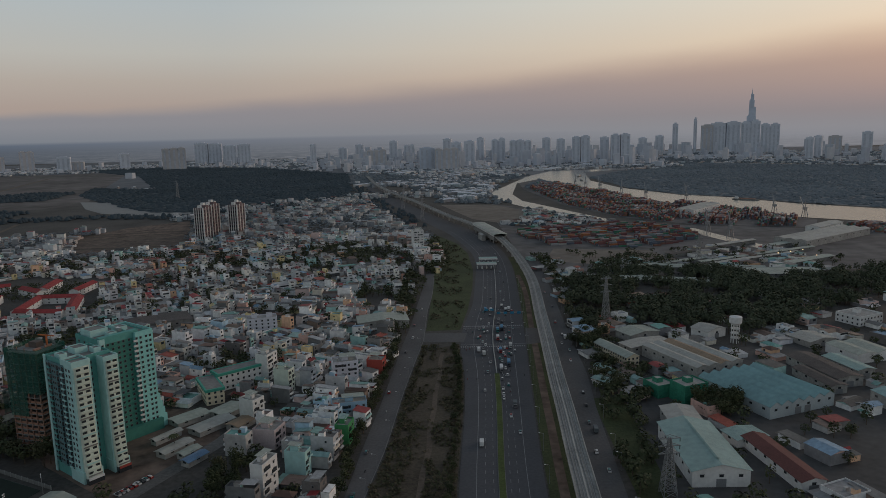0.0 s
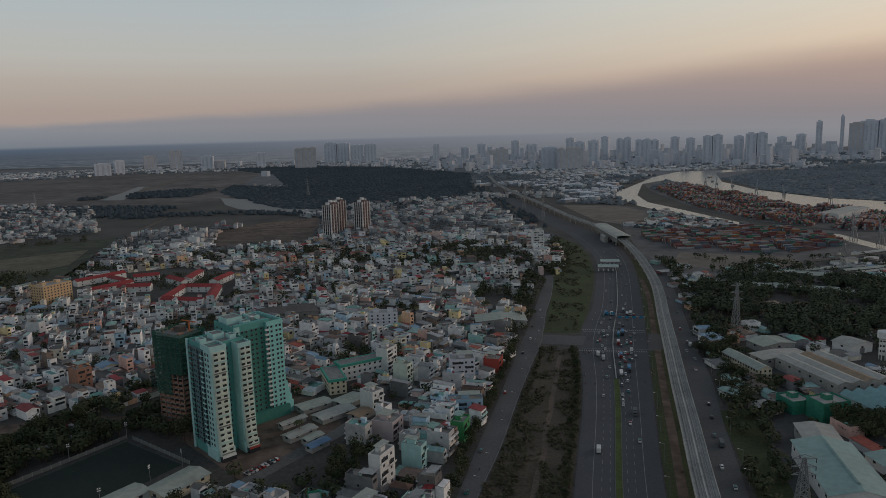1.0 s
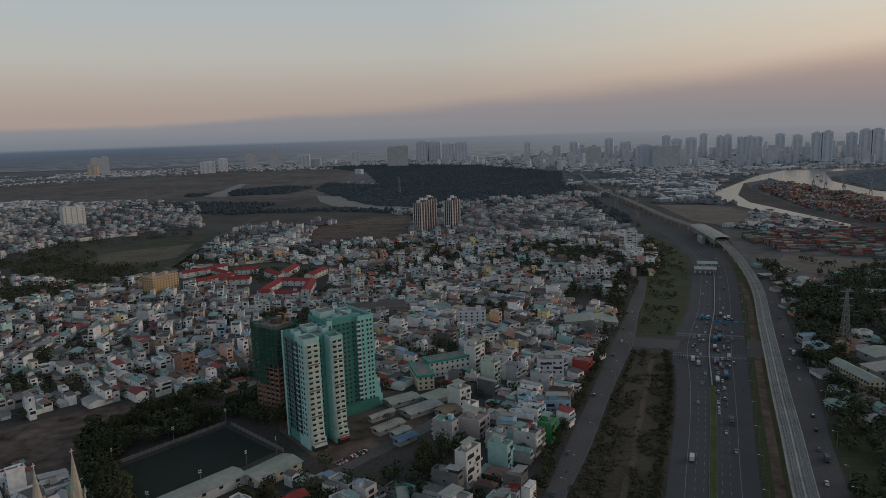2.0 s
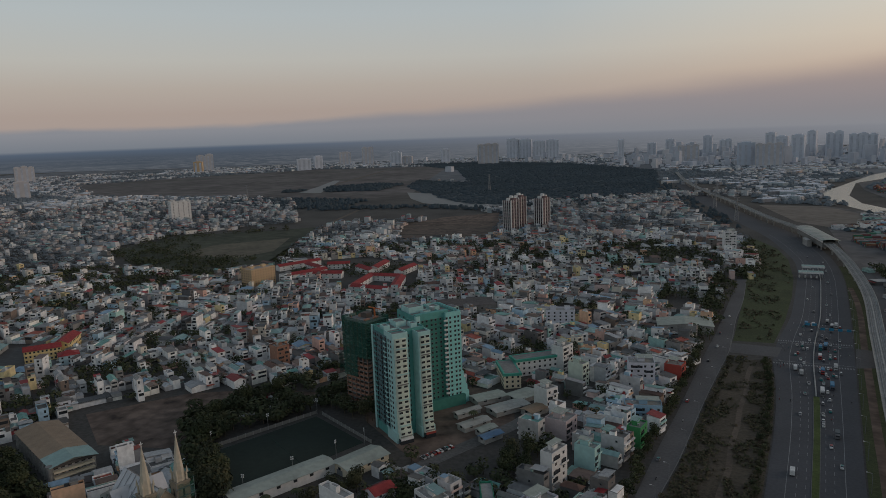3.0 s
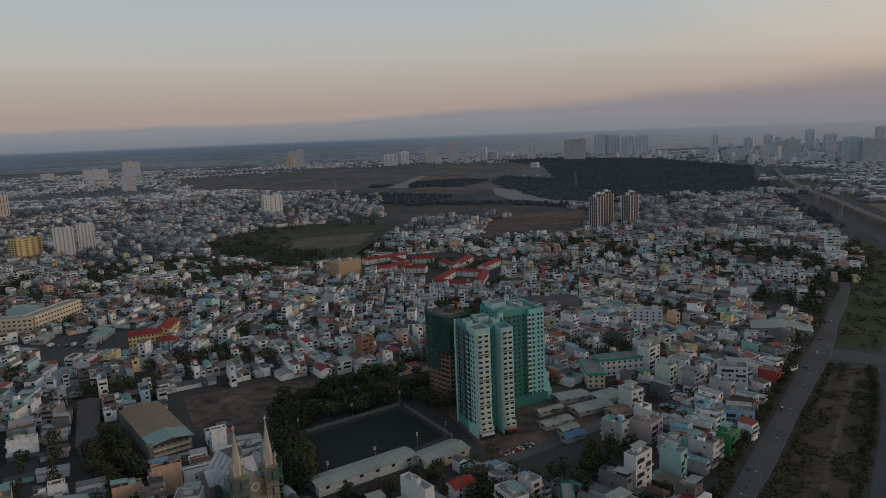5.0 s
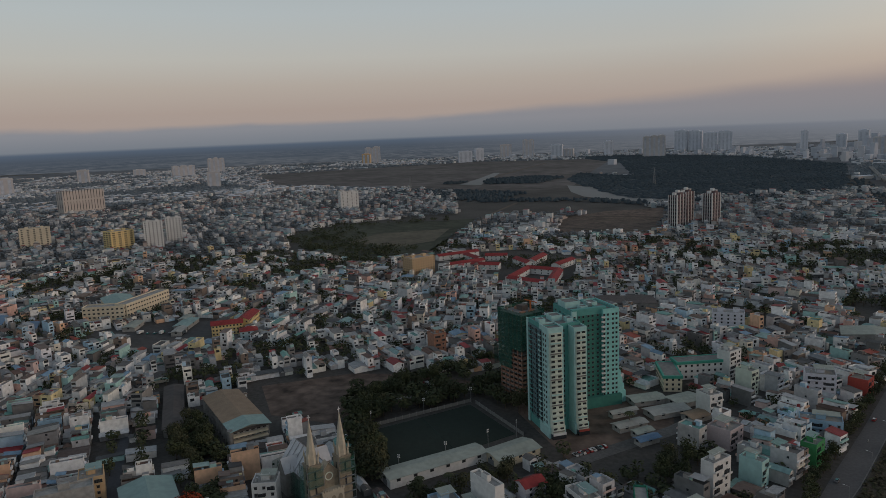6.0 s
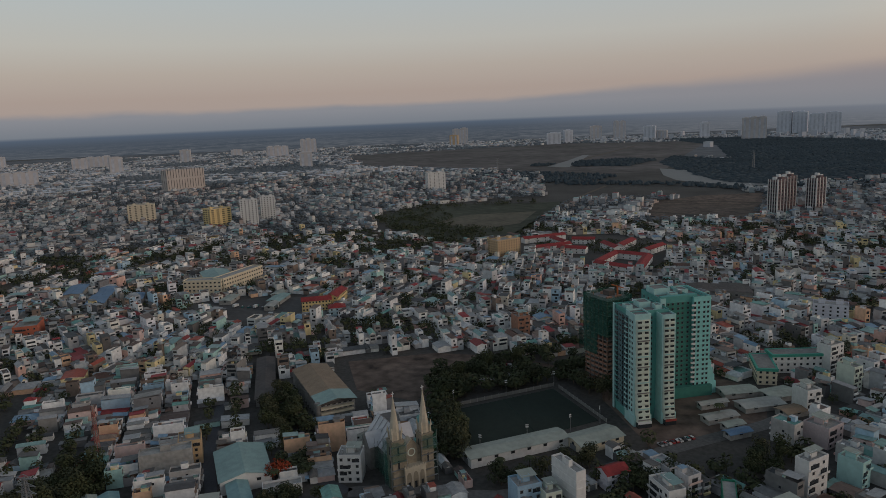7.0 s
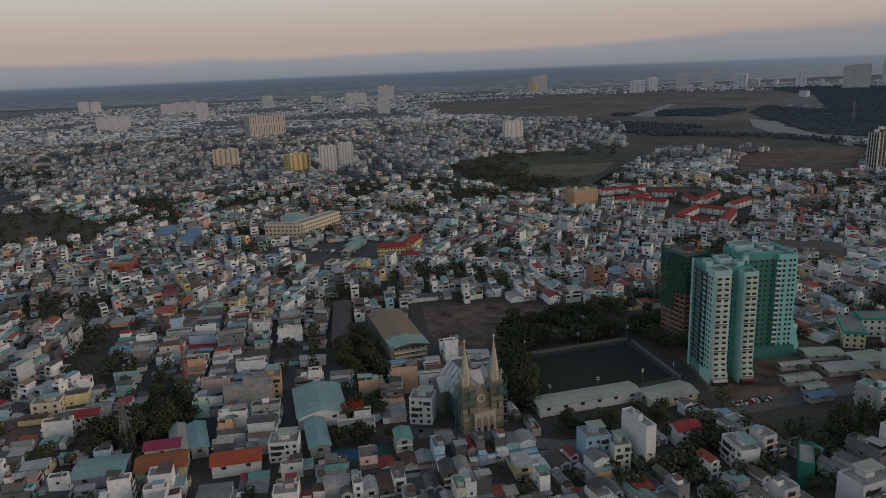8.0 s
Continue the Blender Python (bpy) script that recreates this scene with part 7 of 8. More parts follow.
forest("wood_mangrove_edge", [(-577, 1655), (-382, 1830), (-255, 1995), (-215, 1900), (-350, 1700), (-480, 1600)], 260, 7, 5.5, 11, "trees and gardens in front of the mangrove wood", 38, M_leaf_mang)
forest("wood_yards", [(116, 430), (120, 560), (152, 585), (150, 500), (130, 420)], 36, 7, 3.8, 60, "dark trees between the gate sheds", 41)
forest("wood_field", [(-1009, 841), (-979, 922), (-842, 848), (-723, 845), (-709, 884), (-635, 740), (-703, 722), (-852, 764)], 330, 6, 4.5, 18, "dark bushes over the rough field", 39)
forest("wood_port", [(112, 1300), (330, 1295), (300, 1360), (190, 1590), (165, 1400), (108, 1345)], 130, 6, 5, 14, "scattered dark trees beside the port yard", 40, M_leaf_mang)
forest("wood_school", [(-600, 790), (-530, 850), (-440, 870), (-420, 760), (-480, 740), (-550, 760)], 150, 7, 4, 16, "dark trees between the school wings", 31)

# ---------------------------------------------------------------- the town
NO_HOUSE = [FIELD_GREEN, FIELD_LOTS, MARSH, MANGROVE, CREEK, CREEK_B, RIVER, RIVER_B, PORT_CREEK, ISLAND, DIRT_LOT, PITCH, [(-226, 372), (-170, 330), (-146, 372), (-165, 400), (-178, 440), (-190, 452), (-252, 410)], SCHOOL_RED, BUS_LOT, WOOD_R,
            [(-430, 318), (-374, 380), (-324, 407), (-272, 438), (-215, 392), (-176, 336), (-182, 292), (-205, 240), (-238, 246), (-262, 262), (-300, 283), (-330, 283), (-372, 278)],
            [(-398, 228), (-390, 254), (-330, 226), (-312, 196), (-345, 203)], [(-368, 58), (-398, 118), (-356, 124), (-340, 92), (-350, 62)],
            [(-166, 269), (-158, 285), (-135, 249), (-146, 237)], [(-150, 367), (-115, 370), (-103, 328), (-119, 314)],
            [(-95, 760), (-90, 800), (-60, 800), (-52, 720), (-75, 715)], [(-152, 340), (-136, 388), (-116, 374), (-122, 322), (-144, 308)], 
            [(-300, 140), (-262, 184), (-245, 172), (-275, 140)], [(-700, 740), (-650, 800), (-850, 1300), (-1050, 1050), (-1020, 860), (-860, 740)],
            [(-1173, 150), (-1095, 222), (-957, 240), (-880, 222), (-882, 150), (-925, 110), (-1100, 90)]]
LANES = [(smooth(l, 25), w) for l, w in (([(-262, 196), (-236, 222), (-203, 240), (-178, 292), (-163, 333), (-148, 367), (-134, 398), (-124, 440)], 17),
                                        ([(-235, 108), (-265, 126), (-324, 156), (-363, 177), (-451, 239), (-506, 280), (-560, 318)], 5.5),
                                        ([(-262, 196), (-300, 196), (-336, 218), (-400, 262)], 6.5), ([(-640, 790), (-730, 1010), (-811, 1208), (-900, 1500)], 8),
                                        ([(-1200, 100), (-1295, 215), (-1340, 330), (-1400, 420)], 14), ([(-358, 560), (-352, 640), (-350, 720), (-340, 830)], 8))]


def on_lane(x, y, m):
    for line, w in LANES:
        for p in line:
            if abs(p.x - x) < 30 and abs(p.y - y) < 30:
                if (p.x - x) ** 2 + (p.y - y) ** 2 < (w / 2 + m + 0.5) ** 2:
                    return True
    return False


def west_edge(y):
    """How far east the town reaches: the service road's edge."""
    if y < 880:
        return min(SVC_L_a, key=lambda q: abs(q.y - y)).x - 9
    return min(HWY_L, key=lambda q: abs(q.y - y)).x - 45


# districts: centre and street angle
SEEDS = [(-90, 330, 76), (-110, 480, 72), (-100, 620, 80), (-200, 560, 66), (-300, 520, 60), (-280, 140, 148), (-380, 190, 148), (-480, 320, 60), (-420, 440, 64), (-330, 60, 152), (-480, 170, 150),
         (-140, 250, 70), (-230, 170, 62)]
rs = random.Random(77)
for i in range(150):
    rr, aa = 500 + 4200 * rs.random() ** 1.3, radians(rs.uniform(-8, 90))
    SEEDS.append((-rr * math.sin(aa), rr * math.cos(aa), rs.choice((20, 35, 55, 62, 75, 80)) + rs.uniform(-8, 8)))


def town(x, y):
    rr = math.hypot(x, y)
    if not (235 < rr < 2300):
        return False
    ya = yaw_of(x, y)
    if not (0 < ya < 89):
        return False
    if y < 1900 and x > west_edge(y):
        return False
    if any(inside(x, y, o) for o in NO_HOUSE):
        return False
    # open marsh in front of the far belt, and thinning suburbs
    if rr > 1500 and ya < 44 and not (ya < 21 and rr < 2020) and not inside(x, y, [(-1966, 1234), (-2052, 1700), (-1687, 1790), (-1261, 1738), (-889, 1239), (-1013, 1084), (-1300, 1000)]):
        return False
    if rr > 1500 and 22 < ya < 40 and inside(x, y, [(-560, 1060), (-430, 1130), (-420, 1600), (-1000, 1760), (-1250, 1730), (-1020, 1450), (-800, 1190), (-640, 1180)]) and noise.noise((x * 0.01, y * 0.01, 2.0)) > -0.1:
        return False
    return True


NEAR = 415.0
SEED_XY = np.array([q[:2] for q in SEEDS])
slots = []
grid_r = random.Random(31)
for si, (sx, sy, deg) in enumerate(SEEDS):
    a = radians(deg)
    c, sn = math.cos(a), math.sin(a)
    far = math.hypot(sx, sy) > 900
    dep = 15.0
    reach = 190 if si < 13 else 480
    v = -reach
    cand = []
    while v < reach:
        row = grid_r.uniform(0.9, 1.15) * dep
        for half in (0, 1):
            u = -reach + grid_r.uniform(0, 6)
            nxt = u + grid_r.uniform(45, 85)
            vv = v + row * (0.5 + half)
            while u < reach:
                w = grid_r.choice((4.0, 4.4, 4.8, 5.0, 5.6, 6.4, 8.0)) * (1.0 if not far else 1.3)
                big = grid_r.random() < 0.055
                if big:
                    w *= 2.2
                if u > nxt:
                    u += grid_r.uniform(3.0, 4.5)
                    nxt = u + grid_r.uniform(45, 85)
                cand.append((sx + (u + w / 2) * c - vv * sn, sy + (u + w / 2) * sn + vv * c, a + (0 if half == 0 else math.pi), w - 0.15, row * grid_r.uniform(0.80, 1.0), big))
                u += w + 0.05
        v += 2 * row + grid_r.choice((2.2, 2.8, 3.4, 4.5))
    xy = np.array([q[:2] for q in cand])
    gap = ((xy[:, None, :] - SEED_XY[None]) ** 2).sum(-1)
    for q, own in zip(cand, gap.argmin(1) == si):
        if own and town(q[0], q[1]) and not on_lane(q[0], q[1], q[4] * 0.3) and not kept(q[0], q[1], min(q[3], q[4]) * 0.55):
            slots.append(q)

ROW_KINDS = ("flat", "canopy", "gable", "shed", "gable", "shed", "canopy", "flat", "hip")
pr = random.Random(8)
PROTOS = {}
for w in (4.2, 5.0, 6.4):
    for fl in (1, 2, 3, 4, 5):
        for kind in (("gable", "shed", "hip") if fl == 1 else ("canopy", "gable", "shed", "gable2") if fl == 2 else ("flat", "canopy", "gable") if fl == 3 else ("flat", "canopy")):
            PROTOS[(w, fl, kind)] = house(w, 12.5, fl, kind.rstrip('2'), pr)


def floors_for(x, y, r, big):
    t = r.random()
    rr = math.hypot(x, y)
    tall = 0.0
    if x > -120 and y < 700:
        tall = 0.12
    if big:
        return 1 if t < 0.7 else 2
    if x > west_edge(y) - 32 and y < 560:
        return 2 if t < 0.35 else 3 if t < 0.7 else 4 if t < 0.93 else 5
    tall += 0.16 * noise.noise((x * 0.011, y * 0.011, 4.0))
    if rr > 900:
        return 1 if t < 0.40 else 2 if t < 0.76 else 3 if t < 0.95 else 4
    return 1 if t < 0.40 - tall else 2 if t < 0.74 - tall else 3 if t < 0.93 - tall / 2 else 4 if t < 0.985 - tall / 4 else 5


hr = random.Random(9)
belts = {}
near_slots = sorted((q for q in slots if math.hypot(q[0], q[1]) < NEAR and 6 < yaw_of(q[0], q[1]) < 86), key=lambda q: math.hypot(q[0], q[1]))
single = set()
for q in near_slots:
    x, y, a, w, d, big = q
    if len(single) >= 220 or big:
        continue
    if hr.random() < 0.04 or noise.noise((x * 0.016, y * 0.016, 7.0)) > 0.46:
        single.add(q)
        if hr.random() < 0.6:
            belts.setdefault("t", []).append((x, y))
        continue
    pw = min((4.2, 5.0, 6.4), key=lambda k: abs(k - w))
    fl = floors_for(x, y, hr, big)
    kind = hr.choice([k for (ww, f, k) in PROTOS if ww == pw and f == fl])
    if kind == "hip" and hr.random() < 0.6:
        kind = "gable"
    h = copy_thing(PROTOS[(pw, fl, kind)], pose(x, y, 0, 0, 0, math.degrees(a)))
    h.matrix_basis = pose(x, y, 0, 0, 0, math.degrees(a)) @ Matrix.Diagonal((w / pw, d / 12.5, hr.uniform(0.94, 1.06), 1))
    single.add(q)
for ob in list(PROTOS.values()) + TREES + [FLAME, PALM]:
    for o in (*ob.children_recursive, ob):
        bpy.data.objects.remove(o)

for q in slots:
    if q in single:
        continue
    x, y, a, w, d, big = q
    rr = math.hypot(x, y)
    if -185 < x < -95 and 220 < y < 335 and hr.random() < 0.2:
        continue
    green = noise.noise((x * 0.014, y * 0.014, 7.0)) > (0.24 if rr < 900 else 0.14) or rr > 950 and noise.noise((x * 0.005, y * 0.005, 9.0)) > 0.2
    if green and hr.random() < 0.8 or hr.random() < (0.10 if rr < 900 else 0.22 if rr < 1350 else 0.45):
        if rr < 2300:
            belts.setdefault("t", []).append((x, y))
        continue
    key = "near" if rr < 520 else "mid" if rr < 800 else "outer" if rr < 1250 else "far"
    belts.setdefault(key, []).append((x, y, a, w, d, floors_for(x, y, hr, big), big))
for key, level, label in (("near", 0, "dense rows of grey and pastel town houses with sheet roofs"), ("mid", 1, "packed town houses with terraces and tin roofs"),
                          ("outer", 1, "packed pale town houses further off"), ("far", 2, "pale crowded houses of the outer districts")):
    s = Shape()
    for x, y, a, w, d, fl, big in belts.get(key, ()):
        row_house(s, x, y, a, w, d, fl, hr, level)
    solid("town_houses", s, [M_wall_far if key == "far" else M_wall_i, M_roof_i, M_glass], label, "houses", "stuff")
# trees along the edge of the town and round the works
tr = random.Random(61)
for _ in range(150):
    y = tr.uniform(560, 1330)
    belts["t"].append((west_edge(y) + tr.uniform(-14, 9), y))
for _ in range(150):
    y = tr.uniform(290, 980)
    belts["t"].append((min(SVC_R_b, key=lambda q: abs(q.y - y)).x + tr.uniform(4, 22), y))
for _ in range(90):
    belts["t"].append((tr.uniform(-1170, -890), tr.uniform(100, 230)))
for _ in range(70):
    belts["t"].append((tr.uniform(-180, -95), tr.uniform(225, 330)))
n = 0
while n < 420:
    x, y = tr.uniform(112, 520), tr.uniform(300, 1010)
    n += 1
    if not kept(x, y, 3) and yaw_of(x, y) > -33 and x > min(SVC_R_b, key=lambda q: abs(q.y - y)).x + 8:
        belts["t"].append((x, y))
s, far_s = Shape(), Shape()
for x, y in belts.get("t", ()):
    if math.hypot(x, y) > 1150:
        wood(far_s, x + hr.uniform(-2, 2), y, hr.uniform(6, 10), hr.uniform(2.6, 5.0), 10, hr, 0.8, 1.6)
        continue
    wood(s, x + hr.uniform(-2, 2), y, hr.uniform(6, 11), hr.uniform(2.6, 4.6), 60 if math.hypot(x, y) < 800 else 26, hr, 0.42 if math.hypot(x, y) < 800 else 0.6)
solid("garden_trees", s, [M_leaf_i, M_bark], "dark green garden trees between the houses", "trees", "stuff")
solid("garden_trees", far_s, [M_leaf_far, M_bark], "haze-tinted trees between the far houses", "trees", "stuff")

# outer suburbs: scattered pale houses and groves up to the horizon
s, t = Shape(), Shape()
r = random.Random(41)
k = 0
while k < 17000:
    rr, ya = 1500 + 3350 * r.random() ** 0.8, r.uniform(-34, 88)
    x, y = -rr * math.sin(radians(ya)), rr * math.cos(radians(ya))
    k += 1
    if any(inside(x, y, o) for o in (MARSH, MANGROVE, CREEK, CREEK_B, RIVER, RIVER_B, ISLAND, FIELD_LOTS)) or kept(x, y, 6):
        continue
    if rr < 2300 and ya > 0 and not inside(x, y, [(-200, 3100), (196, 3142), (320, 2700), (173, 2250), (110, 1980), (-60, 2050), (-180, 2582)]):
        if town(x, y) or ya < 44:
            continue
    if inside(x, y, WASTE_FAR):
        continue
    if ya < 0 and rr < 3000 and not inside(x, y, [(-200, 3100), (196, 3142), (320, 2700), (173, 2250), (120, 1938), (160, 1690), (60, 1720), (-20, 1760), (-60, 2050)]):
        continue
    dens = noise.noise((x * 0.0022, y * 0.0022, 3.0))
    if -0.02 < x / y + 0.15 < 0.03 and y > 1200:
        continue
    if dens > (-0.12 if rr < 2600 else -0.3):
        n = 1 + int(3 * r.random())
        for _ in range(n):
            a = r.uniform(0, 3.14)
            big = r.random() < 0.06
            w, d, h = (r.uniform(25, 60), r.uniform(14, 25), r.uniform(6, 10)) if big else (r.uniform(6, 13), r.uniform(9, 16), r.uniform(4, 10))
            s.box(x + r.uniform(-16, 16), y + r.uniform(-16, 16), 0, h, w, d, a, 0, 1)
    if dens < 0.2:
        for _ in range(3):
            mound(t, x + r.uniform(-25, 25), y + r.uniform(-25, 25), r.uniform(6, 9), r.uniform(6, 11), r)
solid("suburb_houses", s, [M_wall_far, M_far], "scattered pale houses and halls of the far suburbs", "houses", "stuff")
solid("suburb_trees", t, [M_leaf_far, M_bark], "haze-tinted groves between the far suburbs", "trees", "stuff")
# mixed huts east of the service road
s = Shape()
r = random.Random(43)
for i in range(900):
    x, y = (r.uniform(118, 480), r.uniform(560, 1010)) if i < 420 else (r.uniform(112, 430), r.uniform(300, 600)) if i < 640 else (r.uniform(105, 330), r.uniform(1280, 1600))
    if i >= 640 and not inside(x, y, [(112, 1300), (330, 1295), (300, 1360), (190, 1590), (165, 1400), (108, 1345)]):
        continue
    if yaw_of(x, y) < -33 or kept(x, y, 4) or inside(x, y, [(165, 1048), (297, 1015), (315, 939), (200, 920), (138, 950)]):
        continue
    if inside(x, y, WOOD_R) and r.random() < 0.85:
        continue
    row_house(s, x, y, r.choice((0.38, 0.38, 1.95)) + r.uniform(-0.1, 0.1), r.uniform(6, 14), r.uniform(8, 20), r.choice((1, 1, 1, 2)), r, 1)
solid("roadside_huts", s, [M_wall_i, M_roof_i, M_glass], "low workshops and huts beside the railway", "houses", "stuff")

# long beds and dikes of the plots by the canal
bed_r = random.Random(19)
k = 0.0
while k < 0.97:
    d = bed_r.uniform(0.025, 0.07)
    q = []
    for side0, side1 in (((-630, 1112), (-724, 1312)), ((-412, 1128), (-494, 1366))):
        for t in (k, k + d * 0.7):
            q.append((side0[0] + (side1[0] - side0[0]) * t + bed_r.uniform(-6, 6), side0[1] + (side1[1] - side0[1]) * t, 0.16))
    solid("field_bed", Shape().add([q[0], q[2], q[3], q[1]], [(0, 1, 2, 3)]), bed_r.choice((M_path, M_scrub, M_dirt, M_dirt)), "long narrow bed of the bare plots", "field", "structure")
    k += d
# ---------------------------------------------------------------- port
sheet("field_waste", [(-1173, 150), (-1095, 222), (-957, 240), (-880, 222), (-882, 150), (-925, 110), (-1100, 90)], 0.1, M_scrub, "brown and green waste ground between houses", "field")
for x, y, dg, w, d, m in ((425, 944, -64, 9, 215, M_greyroof), (410, 920, -64, 8, 160, M_paleroof), (321, 842, -79, 12, 110, M_darkroof), (300, 905, -66, 10, 120, M_greyroof), (228, 817, -66, 9, 50, M_paleroof),
                          (470, 900, -60, 14, 90, M_greyroof), (360, 985, -62, 12, 120, M_darkroof), (520, 1040, -58, 14, 120, M_greyroof), (430, 1040, -60, 10, 90, M_paleroof)):
    warehouse("rail_shed", "long low shed roof beside the railway sidings", x, y, dg, w, d, 5, m, M_conc_d, rise=0.9, category="shed", doors=0)
s = Shape()
r = random.Random(51)


def fill(outline, deg, levels, holes=()):
    """Rows of stacked containers with driveways over a yard."""
    a = radians(deg)
    c, sn = math.cos(a), math.sin(a)
    cx, cy = sum(p[0] for p in outline) / len(outline), sum(p[1] for p in outline) / len(outline)
    i = -40
    while i < 40:
        j = -140
        while j < 140:
            bay = noise.noise((i * 0.21, j * 0.05, deg))
            if j % 9 > 1 and i % 6 and bay > -0.32:
                u, v = i * 12.7, j * 2.65
                x, y = cx + u * c - v * sn, cy + u * sn + v * c
                if inside(x, y, outline) and not kept(x, y, 8) and not inside(x, y, PORT_CREEK):
                    top = max(1, min(levels, round(levels * (0.55 + bay) + r.uniform(-1, 1))))
                    for l in range(top):
                        s.box(x, y, l * 2.6 + 0.15, l * 2.6 + 2.72, 12.2, 2.44, a, 0)
            j += 1
        i += 1


warehouse("quay_shed", "long white quay shed with orange band", 528, 1462, -40, 40, 150, 11, M_paleroof, M_white, bays=2, rise=2.0)
warehouse("quay_store", "pale quay warehouse with wide roof", 585, 1080, -55, 50, 190, 10, M_paleroof, M_conc, bays=3, rise=2.0)
warehouse("quay_store", "pale warehouse with low roof", 640, 1180, -50, 24, 90, 9, M_paleroof, M_white, rise=2.0)
fill([(125, 1195), (172, 1065), (304, 1036), (405, 1110), (415, 1205), (353, 1280), (200, 1290)], 12, 4)
fill([(262, 2060), (290, 1650), (360, 1410), (452, 1280), (640, 1210), (680, 1300), (620, 1430), (590, 1580), (515, 1590), (450, 1840), (378, 2120), (325, 2400), (265, 2290)], 62, 5)
fill([(700, 1230), (900, 1120), (860, 1040), (700, 1120)], 35, 4)
solid("container_stacks", s, M_box, "stacked red, blue, grey and green shipping containers", "containers", "stuff")

def crane(x, y, deg, h, boom):
    ob = thing("harbour_crane", "slender harbour crane with raised jib", "crane", x, y, radians(deg), "harbour cranes")
    part("portal", Shape().beam((-4, -4, 0), (-2, -2, h * 0.45), 0.9).beam((4, -4, 0), (2, -2, h * 0.45), 0.9).beam((4, 4, 0), (2, 2, h * 0.45), 0.9).beam((-4, 4, 0), (-2, 2, h * 0.45), 0.9), M_steel, ob)
    part("cab", Shape().box(0, 0, h * 0.45, h * 0.6, 6, 6), M_steel, ob)
    part("jib", Shape().beam((2, 0, h * 0.6), (boom, 0, h * 1.25), 1.1).beam((2, 1.5, h * 0.6), (boom, 0, h * 1.25), 0.6), M_steel, ob)
    part("mast", Shape().beam((-1, 0, h * 0.6), (0, 0, h), 0.9).beam((0, 0, h), (boom, 0, h * 1.25), 0.25), M_steel, ob)


for x, y, dg, h, b in ((398, 2120, 70, 34, 12), (412, 2040, 80, 36, 10), (436, 1960, 110, 36, 12), (470, 1860, 70, 34, 14), (500, 1740, 100, 32, 10), (560, 1625, 110, 36, 8), (660, 1405, 100, 30, 8), (690, 1345, 120, 30, 12), (440, 1170, 100, 32, 8), (458, 1120, 95, 30, 8)):
    crane(x, y, dg, h, b)


def barge(x, y, deg, l):
    ob = thing("river_barge", "low dark river barge with wheelhouse", "barge", x, y, radians(deg), z=0.3)
    hull = Shape().prism([(-l / 2, -4), (l * 0.38, -4), (l / 2, 0), (l * 0.38, 4), (-l / 2, 4)], -0.2, 2.4)
    part("hull", hull, M_conc_d, ob)
    part("wheelhouse", Shape().box(-l * 0.36, 0, 2.4, 6.5, 7, 6), M_white, ob)
    part("hatch", Shape().box(l * 0.05, 0, 2.4, 3.4, l * 0.6, 6), M_brick, ob)


barge(468, 2385, 80, 60)
barge(712, 1660, -40, 60)
barge(495, 2560, 60, 30)

# ---------------------------------------------------------------- skyline
def far_tower(yaw, dist, wide, h, mat, label, crown_h=0.0, stripes=True, group="distant towers", split=1):
    x, y = -dist * math.sin(radians(yaw)), dist * math.cos(radians(yaw))
    a = radians(yaw) + rnd.uniform(-0.5, 0.5) * (0.6 if split == 1 else 0.2)
    keep(x, y, wide, wide * 0.7, a)
    ob = thing("tower_block", label, "tower block", x, y, a, group)
    bays = max(1, split)
    for i in range(bays):
        u = -wide / 2 + (i + 0.5) * wide / bays
        hh = h * (1 if bays == 1 else rnd.uniform(0.93, 1.0))
        part("wall", Shape().box(u, 0, 0, hh, wide / bays * (0.98 if bays == 1 else 0.93), wide * 0.45 if wide > 60 else wide * 0.7).box(u, 0, hh, hh + h * 0.04, wide / bays * 0.5, wide * 0.3), mat, ob)
    if stripes:
        n = max(2, int(wide / 20))
        dd = (wide * 0.45 if wide > 60 else wide * 0.7) / 2 + 0.12
        for i in range(n):
            part("window_band", Shape().box(-wide / 2 + (i + 0.5) * wide / n, -dd, 4, h * 0.9, wide / n * 0.42, 0.2), M_farwin, ob)
    if crown_h:
        part("crown", Shape().box(0, 0, h, h + crown_h, wide * 0.4, wide * 0.3, taper=0.5), mat, ob)
SKY_A = [(1.1, 3201, 68, 98, 3, 1), (-0.46, 3166, 104, 96, 2, 3), (-1.28, 3592, 51, 112, 1, 1), (-2.34, 3565, 53, 117, 1, 1), (-3.2, 3971, 40, 127, 1, 1), (-4.59, 3739, 73, 125, 1, 2), (-6.36, 3696, 114, 117, 1, 3), (-11.06, 3496, 87, 134, 1, 2), (-12.85, 3575, 43, 122, 1, 1), (-14.03, 3559, 92, 142, 1, 2), (-18.06, 4600, 33, 179, 1, 1), (-19.48, 4600, 19, 206, 1, 1), (-20.33, 4600, 70, 165, 2, 1), (-21.13, 4600, 85, 177, 1, 1)]
SKY_B = [(-22.14, 4600, 77, 181, 1, 1), (-23.29, 4600, 106, 186, 1, 2), (-24.61, 4600, 104, 173, 1, 2), (-27.21, 3904, 36, 100, 1, 1), (-27.74, 4024, 37, 105, 1, 1), (-28.78, 4284, 65, 99, 2, 1), (-30.71, 4600, 53, 113, 1, 1), (29.97, 4599, 73, 112, 2, 2), (20.39, 4045, 117, 112, 2, 3), (27.22, 4419, 123, 46, 2, 1), (17.9, 4600, 163, 128, 1, 2), (15.84, 4495, 163, 118, 1, 2), (5.1, 3562, 97, 86, 2, 3), (10.07, 4152, 32, 108, 1, 1)]
